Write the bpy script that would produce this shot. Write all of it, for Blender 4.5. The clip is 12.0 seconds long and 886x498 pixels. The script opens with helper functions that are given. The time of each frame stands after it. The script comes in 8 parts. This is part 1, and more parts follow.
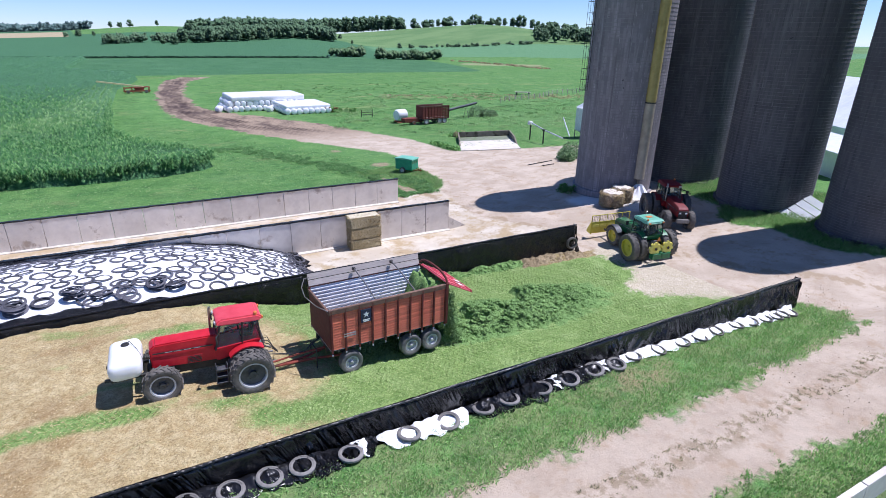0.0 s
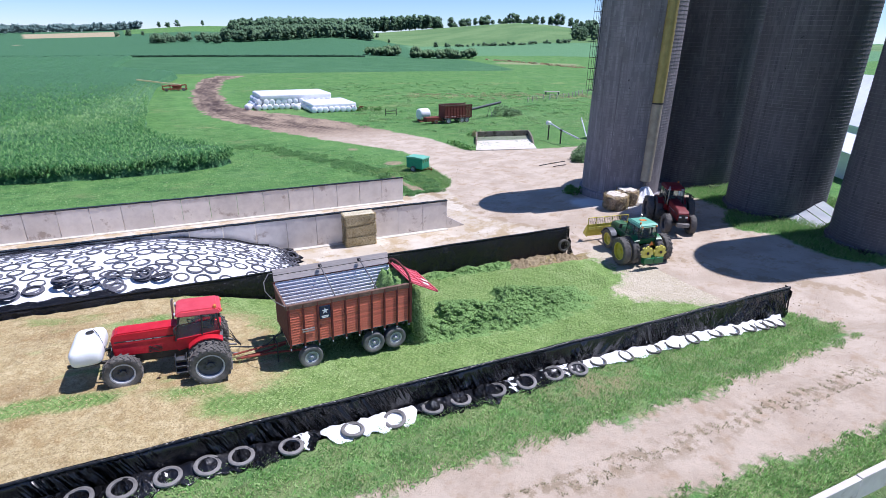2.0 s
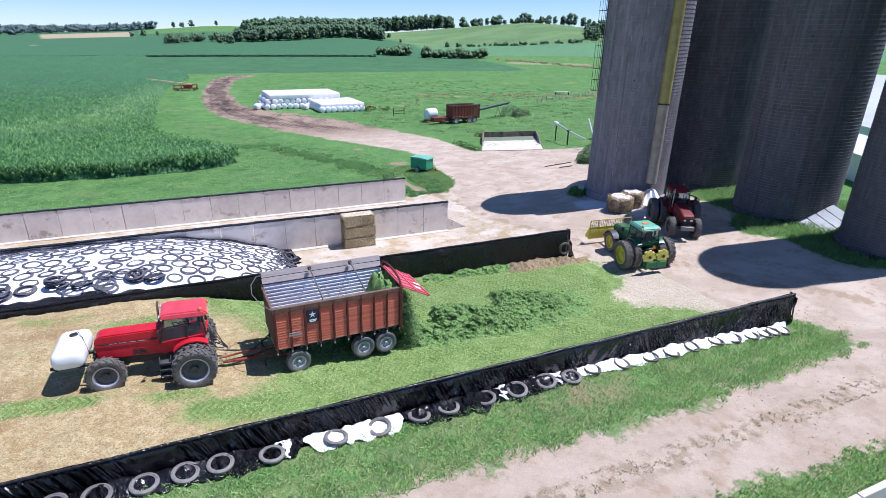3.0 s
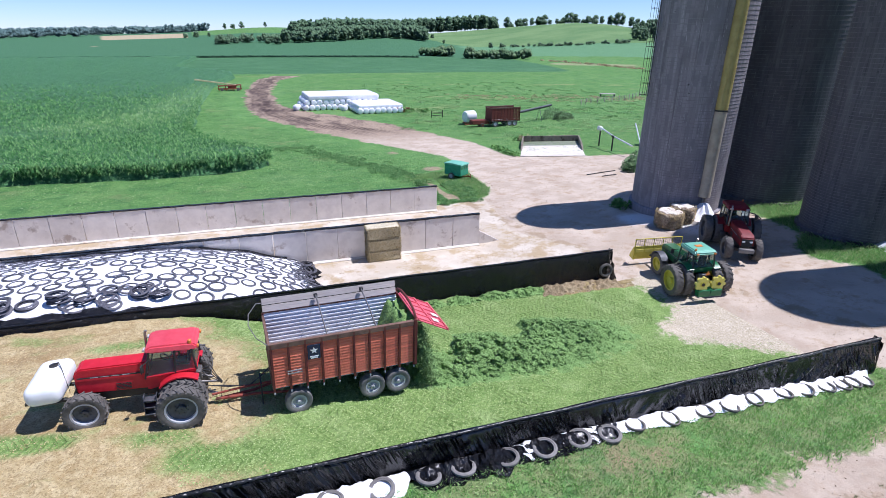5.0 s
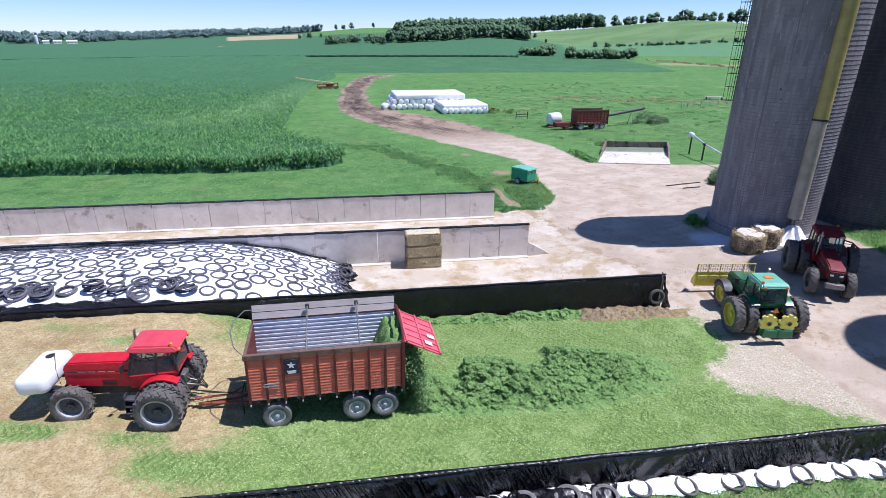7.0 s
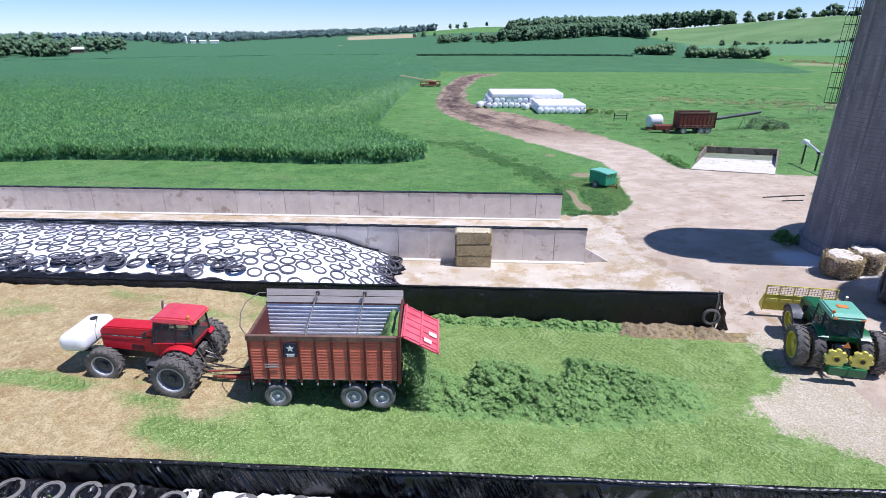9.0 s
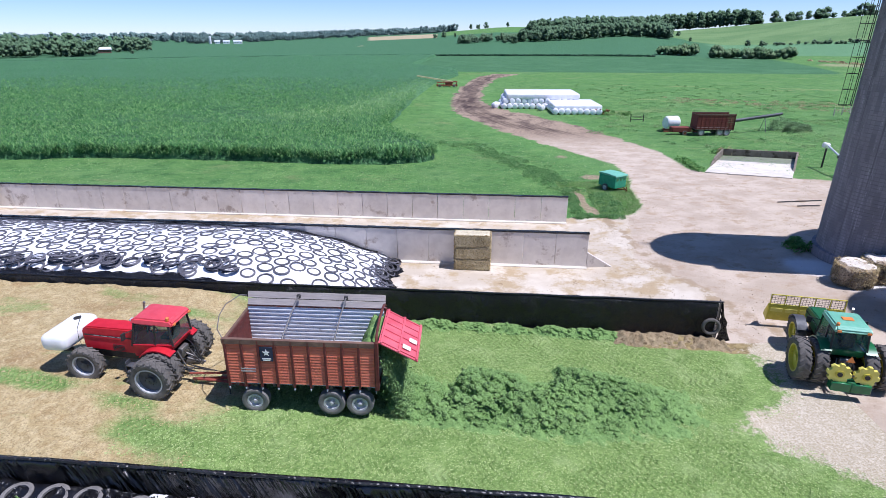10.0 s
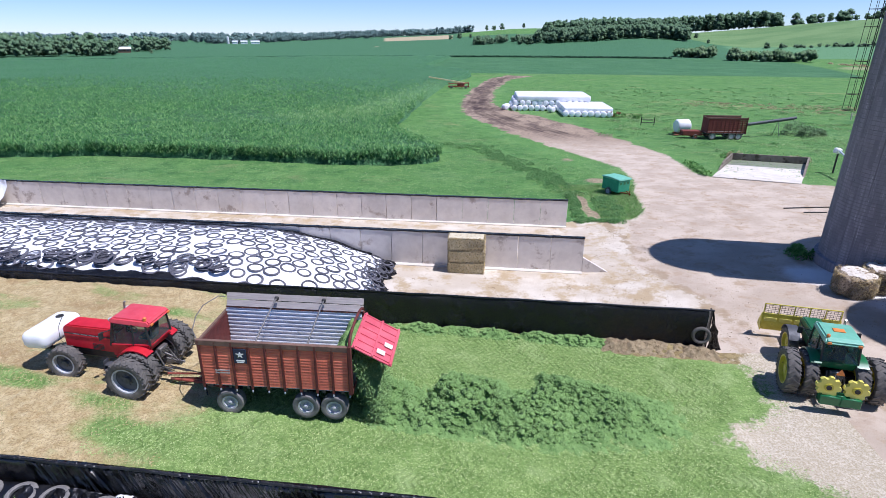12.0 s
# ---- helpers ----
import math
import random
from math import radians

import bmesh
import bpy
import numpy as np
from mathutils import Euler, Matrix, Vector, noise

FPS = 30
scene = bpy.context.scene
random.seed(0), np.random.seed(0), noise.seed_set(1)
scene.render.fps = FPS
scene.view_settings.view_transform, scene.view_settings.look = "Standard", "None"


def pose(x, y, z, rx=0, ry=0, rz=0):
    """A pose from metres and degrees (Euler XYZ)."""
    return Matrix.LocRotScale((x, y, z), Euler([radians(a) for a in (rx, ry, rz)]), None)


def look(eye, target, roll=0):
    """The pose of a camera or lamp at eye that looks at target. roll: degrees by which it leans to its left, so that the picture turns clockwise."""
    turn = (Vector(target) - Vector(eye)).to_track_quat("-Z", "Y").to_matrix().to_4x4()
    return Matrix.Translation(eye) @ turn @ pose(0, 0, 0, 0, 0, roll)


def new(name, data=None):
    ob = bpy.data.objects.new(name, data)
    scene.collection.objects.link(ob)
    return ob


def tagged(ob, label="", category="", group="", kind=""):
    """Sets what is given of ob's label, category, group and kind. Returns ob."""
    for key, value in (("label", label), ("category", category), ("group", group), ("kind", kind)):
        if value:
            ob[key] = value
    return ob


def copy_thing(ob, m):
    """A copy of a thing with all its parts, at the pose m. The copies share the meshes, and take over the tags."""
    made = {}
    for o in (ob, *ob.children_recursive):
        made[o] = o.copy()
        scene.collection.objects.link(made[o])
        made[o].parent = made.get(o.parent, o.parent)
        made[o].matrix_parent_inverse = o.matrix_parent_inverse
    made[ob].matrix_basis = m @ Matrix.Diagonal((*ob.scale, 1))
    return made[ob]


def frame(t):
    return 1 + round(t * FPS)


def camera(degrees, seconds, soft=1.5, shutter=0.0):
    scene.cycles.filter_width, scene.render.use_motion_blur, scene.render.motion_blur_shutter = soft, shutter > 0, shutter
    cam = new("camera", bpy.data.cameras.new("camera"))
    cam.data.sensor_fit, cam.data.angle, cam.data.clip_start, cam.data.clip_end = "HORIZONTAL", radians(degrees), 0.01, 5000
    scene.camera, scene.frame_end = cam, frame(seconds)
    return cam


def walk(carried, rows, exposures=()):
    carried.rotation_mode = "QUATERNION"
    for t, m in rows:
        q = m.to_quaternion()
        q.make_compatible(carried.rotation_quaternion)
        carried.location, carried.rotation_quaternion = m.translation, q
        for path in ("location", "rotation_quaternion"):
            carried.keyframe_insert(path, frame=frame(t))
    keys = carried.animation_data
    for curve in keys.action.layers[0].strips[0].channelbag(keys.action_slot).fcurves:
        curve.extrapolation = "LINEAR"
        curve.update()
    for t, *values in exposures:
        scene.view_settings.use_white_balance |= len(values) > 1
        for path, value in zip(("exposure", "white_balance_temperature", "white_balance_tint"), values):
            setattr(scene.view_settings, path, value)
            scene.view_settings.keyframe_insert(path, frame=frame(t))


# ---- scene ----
cam = camera(79.2, 12.0, 0.5)
METRES, EYE, TILT, LEAN, TURN = 17.07, 14.8, 0.0, 0.0, -28.4
ROWS = [
    (0.0, 0.0, 0.0, 0.0, 0.38, -21.73, -0.96),
    (0.5, 0.0321, 0.0002, 0.0009, 0.8, -21.75, -0.92),
    (1.0, 0.0801, 0.0009, 0.0024, 1.12, -21.77, -0.89),
    (1.5, 0.1324, 0.0013, 0.0046, 2.67, -21.83, -0.85),
    (2.0, 0.1747, 0.0025, 0.0063, 4.27, -21.9, -0.81),
    (2.5, 0.2026, 0.0123, 0.0057, 4.88, -21.91, -0.79),
    (3.0, 0.2193, 0.0357, 0.0043, 5.49, -21.92, -0.79),
    (5.0, 0.2384, 0.2094, 0.0037, 9.88, -21.93, -0.61),
    (5.5, 0.2634, 0.2524, 0.0042, 11.55, -21.96, -0.53),
    (6.0, 0.3074, 0.2963, 0.0048, 13.28, -21.96, -0.45),
    (6.5, 0.3539, 0.3312, 0.0051, 14.79, -21.96, -0.39),
    (7.0, 0.404, 0.3618, 0.0036, 20.28, -22.05, -0.25),
    (7.5, 0.4539, 0.3864, 0.0009, 24.61, -22.12, -0.1),
    (9.5, 0.5969, 0.4953, -0.0083, 32.88, -22.16, 0.11),
    (10.0, 0.619, 0.5287, -0.0092, 33.77, -22.12, 0.13),
    (10.5, 0.6457, 0.545, -0.0097, 34.32, -22.11, 0.1),
    (11.0, 0.6691, 0.5557, -0.0096, 34.67, -22.08, 0.04),
    (11.5, 0.6764, 0.5709, -0.009, 35.18, -22.04, -0.02),
    (12.0, 0.6731, 0.5818, -0.007, 35.4, -22.02, -0.07),
]
walk(cam, [(t, pose(0, 0, EYE, TILT, LEAN, TURN) @ pose(METRES * x, METRES * y, METRES * z, 90 + pitch, roll, yaw)) for t, x, y, z, yaw, pitch, roll in ROWS], [(0.0, 0.10, 5720, 20.5), (3.0, 0.17, 5720, 20.5), (6.0, 0.13, 5720, 20.5), (9.5, 0.1, 5720, 20.5), (12.0, 0.06, 5720, 20.5)])

# ---- world and sun ----
SUN_TO = Vector((0.968, -0.25, 0)).normalized()      # towards the sun, flat
SUN_UP = radians(66)
world = bpy.data.worlds.new("sky_world")
scene.world = world
world.use_nodes = True
wn = world.node_tree.nodes
sky = wn.new("ShaderNodeTexSky")
sky.sky_type, sky.sun_disc = "NISHITA", False
sky.sun_elevation = SUN_UP
sky.sun_rotation = math.atan2(SUN_TO.x, SUN_TO.y)
sky.air_density, sky.dust_density, sky.ozone_density, sky.altitude = 0.75, 0.0, 7.0, 800
wn["Background"].inputs["Strength"].default_value = 0.118
world.node_tree.links.new(sky.outputs[0], wn["Background"].inputs[0])
sun = new("sun", bpy.data.lights.new("sun", "SUN"))
sun.data.energy, sun.data.angle, sun.data.color = 4.9, radians(0.55), (1.0, 0.965, 0.91)
sun.matrix_world = look((0, 0, 60), Vector((0, 0, 60)) - (SUN_TO * math.cos(SUN_UP) + Vector((0, 0, math.sin(SUN_UP)))))


# ---- materials ----
def lin(r, g, b):
    """A linear colour from sRGB 0-255."""
    f = lambda c: c / 12.92 if c <= 0.04045 else ((c + 0.055) / 1.055) ** 2.4
    return (f(r / 255), f(g / 255), f(b / 255), 1)


class Nodes:
    """A short way to write node trees."""

    def __init__(self, name):
        self.mat = bpy.data.materials.new(name)
        self.mat.use_nodes = True
        self.tree = self.mat.node_tree
        self.bsdf = self.tree.nodes["Principled BSDF"]

    def add(self, kind, operation="", interpolation_type="", data_type="", blend_type="", attribute_name="", offset=None):
        n = self.tree.nodes.new("ShaderNode" + kind)
        if data_type:
            n.data_type = data_type
        if operation:
            n.operation = operation
        if interpolation_type:
            n.interpolation_type = interpolation_type
        if blend_type:
            n.blend_type = blend_type
        if attribute_name:
            n.attribute_name = attribute_name
        if offset is not None:
            n.offset = offset
        return n

    def link(self, a, b):
        self.tree.links.new(a, b)

    def put(self, sock, value):
        if isinstance(value, bpy.types.NodeSocket):
            self.link(value, sock)
        else:
            sock.default_value = value

    def coord(self, space):
        if space == "World":
            return self.add("NewGeometry").outputs["Position"]
        return self.add("TexCoord").outputs["Object"]

    def noise(self, vec, scale, detail=4, rough=0.55, stretch=None):
        if stretch:
            mp = self.add("Mapping")
            mp.inputs["Scale"].default_value = stretch
            self.link(vec, mp.inputs[0])
            vec = mp.outputs[0]
        n = self.add("TexNoise")
        self.link(vec, n.inputs["Vector"])
        n.inputs["Scale"].default_value, n.inputs["Detail"].default_value, n.inputs["Roughness"].default_value = scale, detail, rough
        return n.outputs["Fac"]

    def ramp(self, fac, lo, hi):
        m = self.add("MapRange", interpolation_type="SMOOTHSTEP")
        self.put(m.inputs[0], fac)
        m.inputs[1].default_value, m.inputs[2].default_value = lo, hi
        return m.outputs[0]

    def math(self, op, a, b=0.0):
        m = self.add("Math", operation=op)
        self.put(m.inputs[0], a), self.put(m.inputs[1], b)
        return m.outputs[0]

    def mix(self, fac, a, b, kind="MIX"):
        m = self.add("Mix", data_type="RGBA", blend_type=kind)
        self.put(m.inputs[0], fac), self.put(m.inputs[6], a), self.put(m.inputs[7], b)
        return m.outputs[2]

    def bump(self, height, strength, distance=0.05, after=None):
        b = self.add("Bump")
        b.inputs["Strength"].default_value, b.inputs["Distance"].default_value = strength, distance
        self.link(height, b.inputs["Height"])
        if after:
            self.link(after, b.inputs["Normal"])
        return b.outputs[0]

    def attr(self, name):
        return self.add("Attribute", attribute_name=name).outputs["Fac"]

    def done(self, colour, rough, normal=None, metal=0.0, **more):
        self.put(self.bsdf.inputs["Base Color"], colour)
        self.put(self.bsdf.inputs["Roughness"], rough)
        self.put(self.bsdf.inputs["Metallic"], metal)
        if normal:
            self.link(normal, self.bsdf.inputs["Normal"])
        for k, v in more.items():
            self.put(self.bsdf.inputs[k.replace("_", " ")], v)
        return self.mat


def surf(name, c1, c2, scale=6.0, rough=0.7, metal=0.0, bump=0.25, bscale=None, space="Object", stain=None, vary=0.0, spec=0.5, dist=0.03, stretch=None, coat=0.0, island=0.0):
    """Two-tone grain, a broad second variation, stains, and relief. stain: colour, scale, low edge of the noise."""
    n = Nodes(name)
    v = n.coord(space)
    col = n.mix(n.ramp(n.noise(v, scale, 5, 0.6, stretch), 0.32, 0.68), c1, c2)
    broad = n.noise(v, scale * 0.13, 3)
    col = n.mix(0.35, col, n.mix(n.ramp(broad, 0.3, 0.7), tuple(c * 0.72 for c in c1[:3]) + (1,), c2))
    if stain:
        col = n.mix(n.ramp(n.noise(v, stain[1], 6, 0.65), stain[2], stain[2] + 0.12), col, stain[0])
    if vary:
        r = n.add("ObjectInfo").outputs["Random"]
        hs = n.add("HueSaturation")
        n.link(n.math("MULTIPLY_ADD", r, vary), hs.inputs["Value"])
        hs.inputs["Value"].links[0].from_node.inputs[2].default_value = 1 - vary / 2
        n.link(col, hs.inputs["Color"])
        col = hs.outputs[0]
    if island:
        r = n.add("NewGeometry").outputs["Random Per Island"]
        hs = n.add("HueSaturation")
        n.link(n.math("MULTIPLY_ADD", r, island), hs.inputs["Value"])
        hs.inputs["Value"].links[0].from_node.inputs[2].default_value = 1 - island / 2
        n.link(col, hs.inputs["Color"])
        col = hs.outputs[0]
    nor = n.bump(n.noise(v, bscale or scale * 3, 4, 0.6, stretch), bump, dist) if bump else None
    rg = n.math("MULTIPLY_ADD", n.noise(v, scale * 1.7, 3), 0.25)
    rg.node.inputs[2].default_value = max(rough - 0.125, 0.02)
    return n.done(col, rg, nor, metal, Specular_IOR_Level=spec, Coat_Weight=coat)


M = {}
M["concrete"] = surf("concrete", lin(214, 205, 197), lin(232, 224, 215), 1.6, 0.9, bump=0.2, bscale=14, space="World", stain=(lin(178, 164, 152), 0.9, 0.56), vary=0.10)
M["pale_concrete"] = surf("pale_concrete", lin(205, 196, 182), lin(226, 219, 206), 1.1, 0.9, bump=0.2, bscale=9, space="World", stain=(lin(170, 150, 122), 0.5, 0.57))
# browner and darker than the other concrete, with blotches
M["dark_concrete"] = surf("dark_blotched_concrete", lin(120, 110, 96), lin(150, 140, 124), 1.6, 0.9, bump=0.25, bscale=12, space="World", stain=(lin(86, 78, 62), 1.2, 0.52))
M["tyre"] = surf("tyre_rubber", lin(84, 81, 78), lin(116, 111, 104), 5, 0.85, bump=0.3, bscale=30, stain=(lin(128, 116, 98), 3, 0.62))
M["side_tyre"] = surf("cut_tyre_rubber", lin(72, 72, 80), lin(104, 103, 110), 7, 0.75, bump=0.25, bscale=40, vary=0.5, stain=(lin(104, 100, 98), 5, 0.66))
M["dusty_tyre"] = surf("dusty_tyre_rubber", lin(100, 98, 96), lin(130, 127, 123), 5, 0.9, bump=0.3, bscale=30)
M["old_tyre"] = surf("weathered_tyre_rubber", lin(108, 105, 102), lin(140, 136, 131), 6, 0.9, bump=0.3, bscale=30, vary=0.25)
M["red"] = surf("red_paint", lin(194, 30, 44), lin(212, 46, 58), 3, 0.42, bump=0.04, stain=(lin(150, 60, 52), 2.4, 0.66), spec=0.35)
# red darkened to put the silo's shade into the paint; blotches on top
M["shade_red"] = surf("red_paint_shade_dark", lin(112, 22, 28), lin(132, 34, 38), 3, 0.55, bump=0.06, stain=(lin(116, 50, 44), 2.0, 0.58), spec=0.3)
M["red_roof"] = surf("faded_red_paint", lin(220, 68, 80), lin(230, 86, 96), 3, 0.45, bump=0.04)
M["green"] = surf("green_paint", lin(24, 108, 62), lin(36, 122, 72), 3, 0.35, bump=0.04, stain=(lin(70, 98, 72), 2.4, 0.66), coat=0.3)
M["green_roof"] = surf("faded_green_paint", lin(112, 184, 156), lin(130, 196, 170), 3, 0.45, bump=0.04)
M["yellow"] = surf("yellow_paint", lin(205, 190, 60), lin(222, 208, 84), 3, 0.5, bump=0.06, stain=(lin(160, 140, 70), 3, 0.62))
M["pale_yellow"] = surf("pale_yellow_paint", lin(226, 214, 96), lin(238, 228, 120), 3, 0.5, bump=0.06)
M["black_metal"] = surf("black_metal", lin(38, 37, 37), lin(60, 58, 56), 5, 0.6, bump=0.15, stain=(lin(108, 96, 80), 4, 0.62))
M["grey_rim"] = surf("silver_rim_paint", lin(178, 178, 180), lin(200, 200, 202), 4, 0.5, metal=0.0, bump=0.1, stain=(lin(96, 88, 76), 4, 0.6))
# dark grey metal; on wheel discs it is shade put into the colour
M["dark_rim"] = surf("dark_grey_and_rim_shade", lin(70, 72, 78), lin(98, 100, 104), 4, 0.55, metal=0.3, bump=0.1)
M["galv"] = surf("galvanised_sheet", lin(210, 215, 222), lin(234, 237, 240), 4, 0.5, metal=0.1, bump=0.1, stain=(lin(140, 142, 142), 2, 0.62))
M["steel"] = surf("worn_steel", lin(120, 116, 112), lin(150, 146, 142), 6, 0.5, metal=0.6, bump=0.15)
M["tank_white"] = surf("white_poly", lin(238, 240, 238), lin(248, 248, 246), 3, 0.45, bump=0.05)
M["wagon_board"] = surf("red_stained_board", lin(222, 106, 78), lin(242, 140, 106), 2.5, 0.8, bump=0.35, bscale=10, stretch=(0.6, 8, 8), stain=(lin(150, 72, 56), 1.8, 0.62), vary=0.3)
M["brown_rail"] = surf("weathered_brown_rail", lin(104, 78, 66), lin(134, 104, 88), 4, 0.85, bump=0.3)
M["wagon_post"] = surf("dark_red_post", lin(88, 38, 32), lin(114, 52, 44), 4, 0.75, bump=0.2)
M["grey_wood"] = surf("weathered_wood", lin(172, 162, 156), lin(200, 190, 182), 3, 0.9, bump=0.35, bscale=8, stretch=(0.5, 7, 7), stain=(lin(112, 98, 88), 1.5, 0.6))
M["pink_red"] = surf("sun_faded_red_sheet", lin(208, 84, 98), lin(222, 108, 118), 3, 0.5, bump=0.08)
M["rust"] = surf("rusty_iron", lin(128, 72, 48), lin(160, 98, 66), 5, 0.9, bump=0.3, stain=(lin(92, 56, 42), 3, 0.55))
M["old_red"] = surf("dull_dark_red_paint", lin(108, 48, 40), lin(134, 66, 54), 5, 0.85, bump=0.25, stain=(lin(84, 50, 40), 3, 0.55))
M["rust_red"] = surf("rusty_red_paint", lin(138, 62, 48), lin(170, 88, 70), 5, 0.8, bump=0.25, stain=(lin(98, 60, 48), 3, 0.55))
M["tan_paint"] = surf("faded_tan_paint", lin(196, 180, 132), lin(214, 200, 156), 4, 0.7, bump=0.1, stain=(lin(150, 112, 80), 3, 0.6))
M["hay"] = surf("hay", lin(214, 200, 166), lin(236, 226, 198), 9, 0.95, bump=0.9, bscale=22, dist=0.06, stain=(lin(120, 104, 60), 5, 0.58), vary=0.12)
M["hay_side"] = surf("hay_cut_side", lin(186, 172, 134), lin(216, 204, 170), 11, 0.95, bump=1.0, bscale=20, dist=0.08, stain=(lin(120, 108, 76), 8, 0.52), vary=0.12)
M["stover"] = surf("old_corn_stover", lin(132, 110, 86), lin(214, 198, 172), 11, 0.95, bump=1.0, bscale=16, dist=0.1, stain=(lin(70, 56, 44), 9, 0.5))
M["white_wrap"] = surf("white_wrap", lin(232, 232, 236), lin(246, 246, 248), 4, 0.42, bump=0.2, bscale=5, dist=0.05, vary=0.06)
M["teal"] = surf("teal_paint", lin(38, 148, 112), lin(58, 166, 128), 3, 0.55, bump=0.08, stain=(lin(50, 120, 92), 2, 0.64))
M["barn_white"] = surf("white_metal_siding", lin(224, 228, 232), lin(238, 240, 242), 2, 0.5, bump=0.05, space="World")
M["bark"] = surf("bark", lin(84, 70, 56), lin(116, 98, 80), 6, 0.95, bump=0.8)
M["orange"] = surf("orange_plastic", lin(232, 130, 60), lin(238, 146, 76), 4, 0.5, bump=0.02)
M["chrome"] = surf("dull_chrome", lin(150, 146, 140), lin(178, 174, 168), 4, 0.35, metal=0.8, bump=0.02)
M["white_paint"] = surf("white_paint", lin(236, 236, 232), lin(246, 246, 242), 4, 0.5, bump=0.05)
M["navy"] = surf("navy_paint", lin(34, 40, 66), lin(46, 52, 78), 4, 0.5, bump=0.03)
M["chute_yellow"] = surf("yellowed_fibreglass", lin(150, 136, 74), lin(172, 158, 96), 2, 0.6, bump=0.1, space="World")
M["chute_grey"] = surf("stained_chute_sheet", lin(156, 147, 130), lin(184, 174, 154), 2, 0.7, bump=0.15, space="World")
M["lime"] = surf("white_lime", lin(222, 218, 212), lin(240, 238, 234), 3, 0.95, bump=0.4)


def glass_mat():
    n = Nodes("tinted_cab_glass")
    v = n.coord("Object")
    col = n.mix(n.ramp(n.noise(v, 2, 3), 0.4, 0.7), lin(150, 164, 160), lin(176, 188, 184))
    return n.done(col, 0.05, None, 0.0, Specular_IOR_Level=0.6, Transmission_Weight=0.85, IOR=1.1)


M["glass"] = glass_mat()


def plastic_mat(name, dark, dusty, rough, crumple=1.0):
    """Thin sheet plastic with creases that run down and along."""
    n = Nodes(name)
    v = n.coord("World")
    crease = n.noise(v, 1.6, 6, 0.62, (1.6, 1.6, 0.55))
    fine = n.noise(v, 7, 5, 0.6, (1.4, 1.4, 0.6))
    col = n.mix(n.ramp(n.noise(v, 0.8, 5, 0.6), 0.45, 0.75), dark, dusty)
    nor = n.bump(crease, crumple, 0.4)
    nor = n.bump(fine, 0.9 * crumple, 0.1, nor)
    return n.done(col, n.math("MULTIPLY_ADD", n.noise(v, 3, 4), 0.3), nor, 0.0, Specular_IOR_Level=0.55) if rough is None else n.done(col, rough, nor, 0.0, Specular_IOR_Level=0.5)


M["black_plastic"] = plastic_mat("black_plastic", lin(22, 22, 25), lin(38, 38, 42), 0.24)
M["roll_plastic"] = plastic_mat("rolled_black_plastic", lin(24, 24, 27), lin(42, 42, 46), 0.32, 0.12)


def shiny_mat():
    """Glossy sheet drawn into slanting pleats that fan both ways."""
    n = Nodes("shiny_black_plastic")
    v = n.coord("World")
    mp = n.add("Mapping")
    mp.inputs["Rotation"].default_value = (0.0, 0.42, 0.0)
    n.link(v, mp.inputs[0])
    w = n.noise(mp.outputs[0], 1.15, 3, 0.5, (2.4, 1.0, 0.3))
    pleat = n.math("ABSOLUTE", n.math("SUBTRACT", w, 0.5))
    fine = n.noise(v, 9, 4, 0.6)
    where = n.ramp(n.noise(v, 0.3, 3), 0.38, 0.55)
    nor = n.bump(n.math("MULTIPLY", pleat, where), 1.0, 3.4)
    nor = n.bump(fine, 0.25, 0.04, nor)
    col = n.mix(n.ramp(n.noise(v, 0.8, 5, 0.6), 0.45, 0.75), lin(22, 22, 25), lin(40, 40, 44))
    return n.done(col, 0.27, nor, 0.0, Specular_IOR_Level=0.6)


M["shiny_plastic"] = shiny_mat()
M["white_plastic"] = plastic_mat("white_plastic", lin(240, 241, 244), lin(248, 248, 250), 0.5, 0.22)


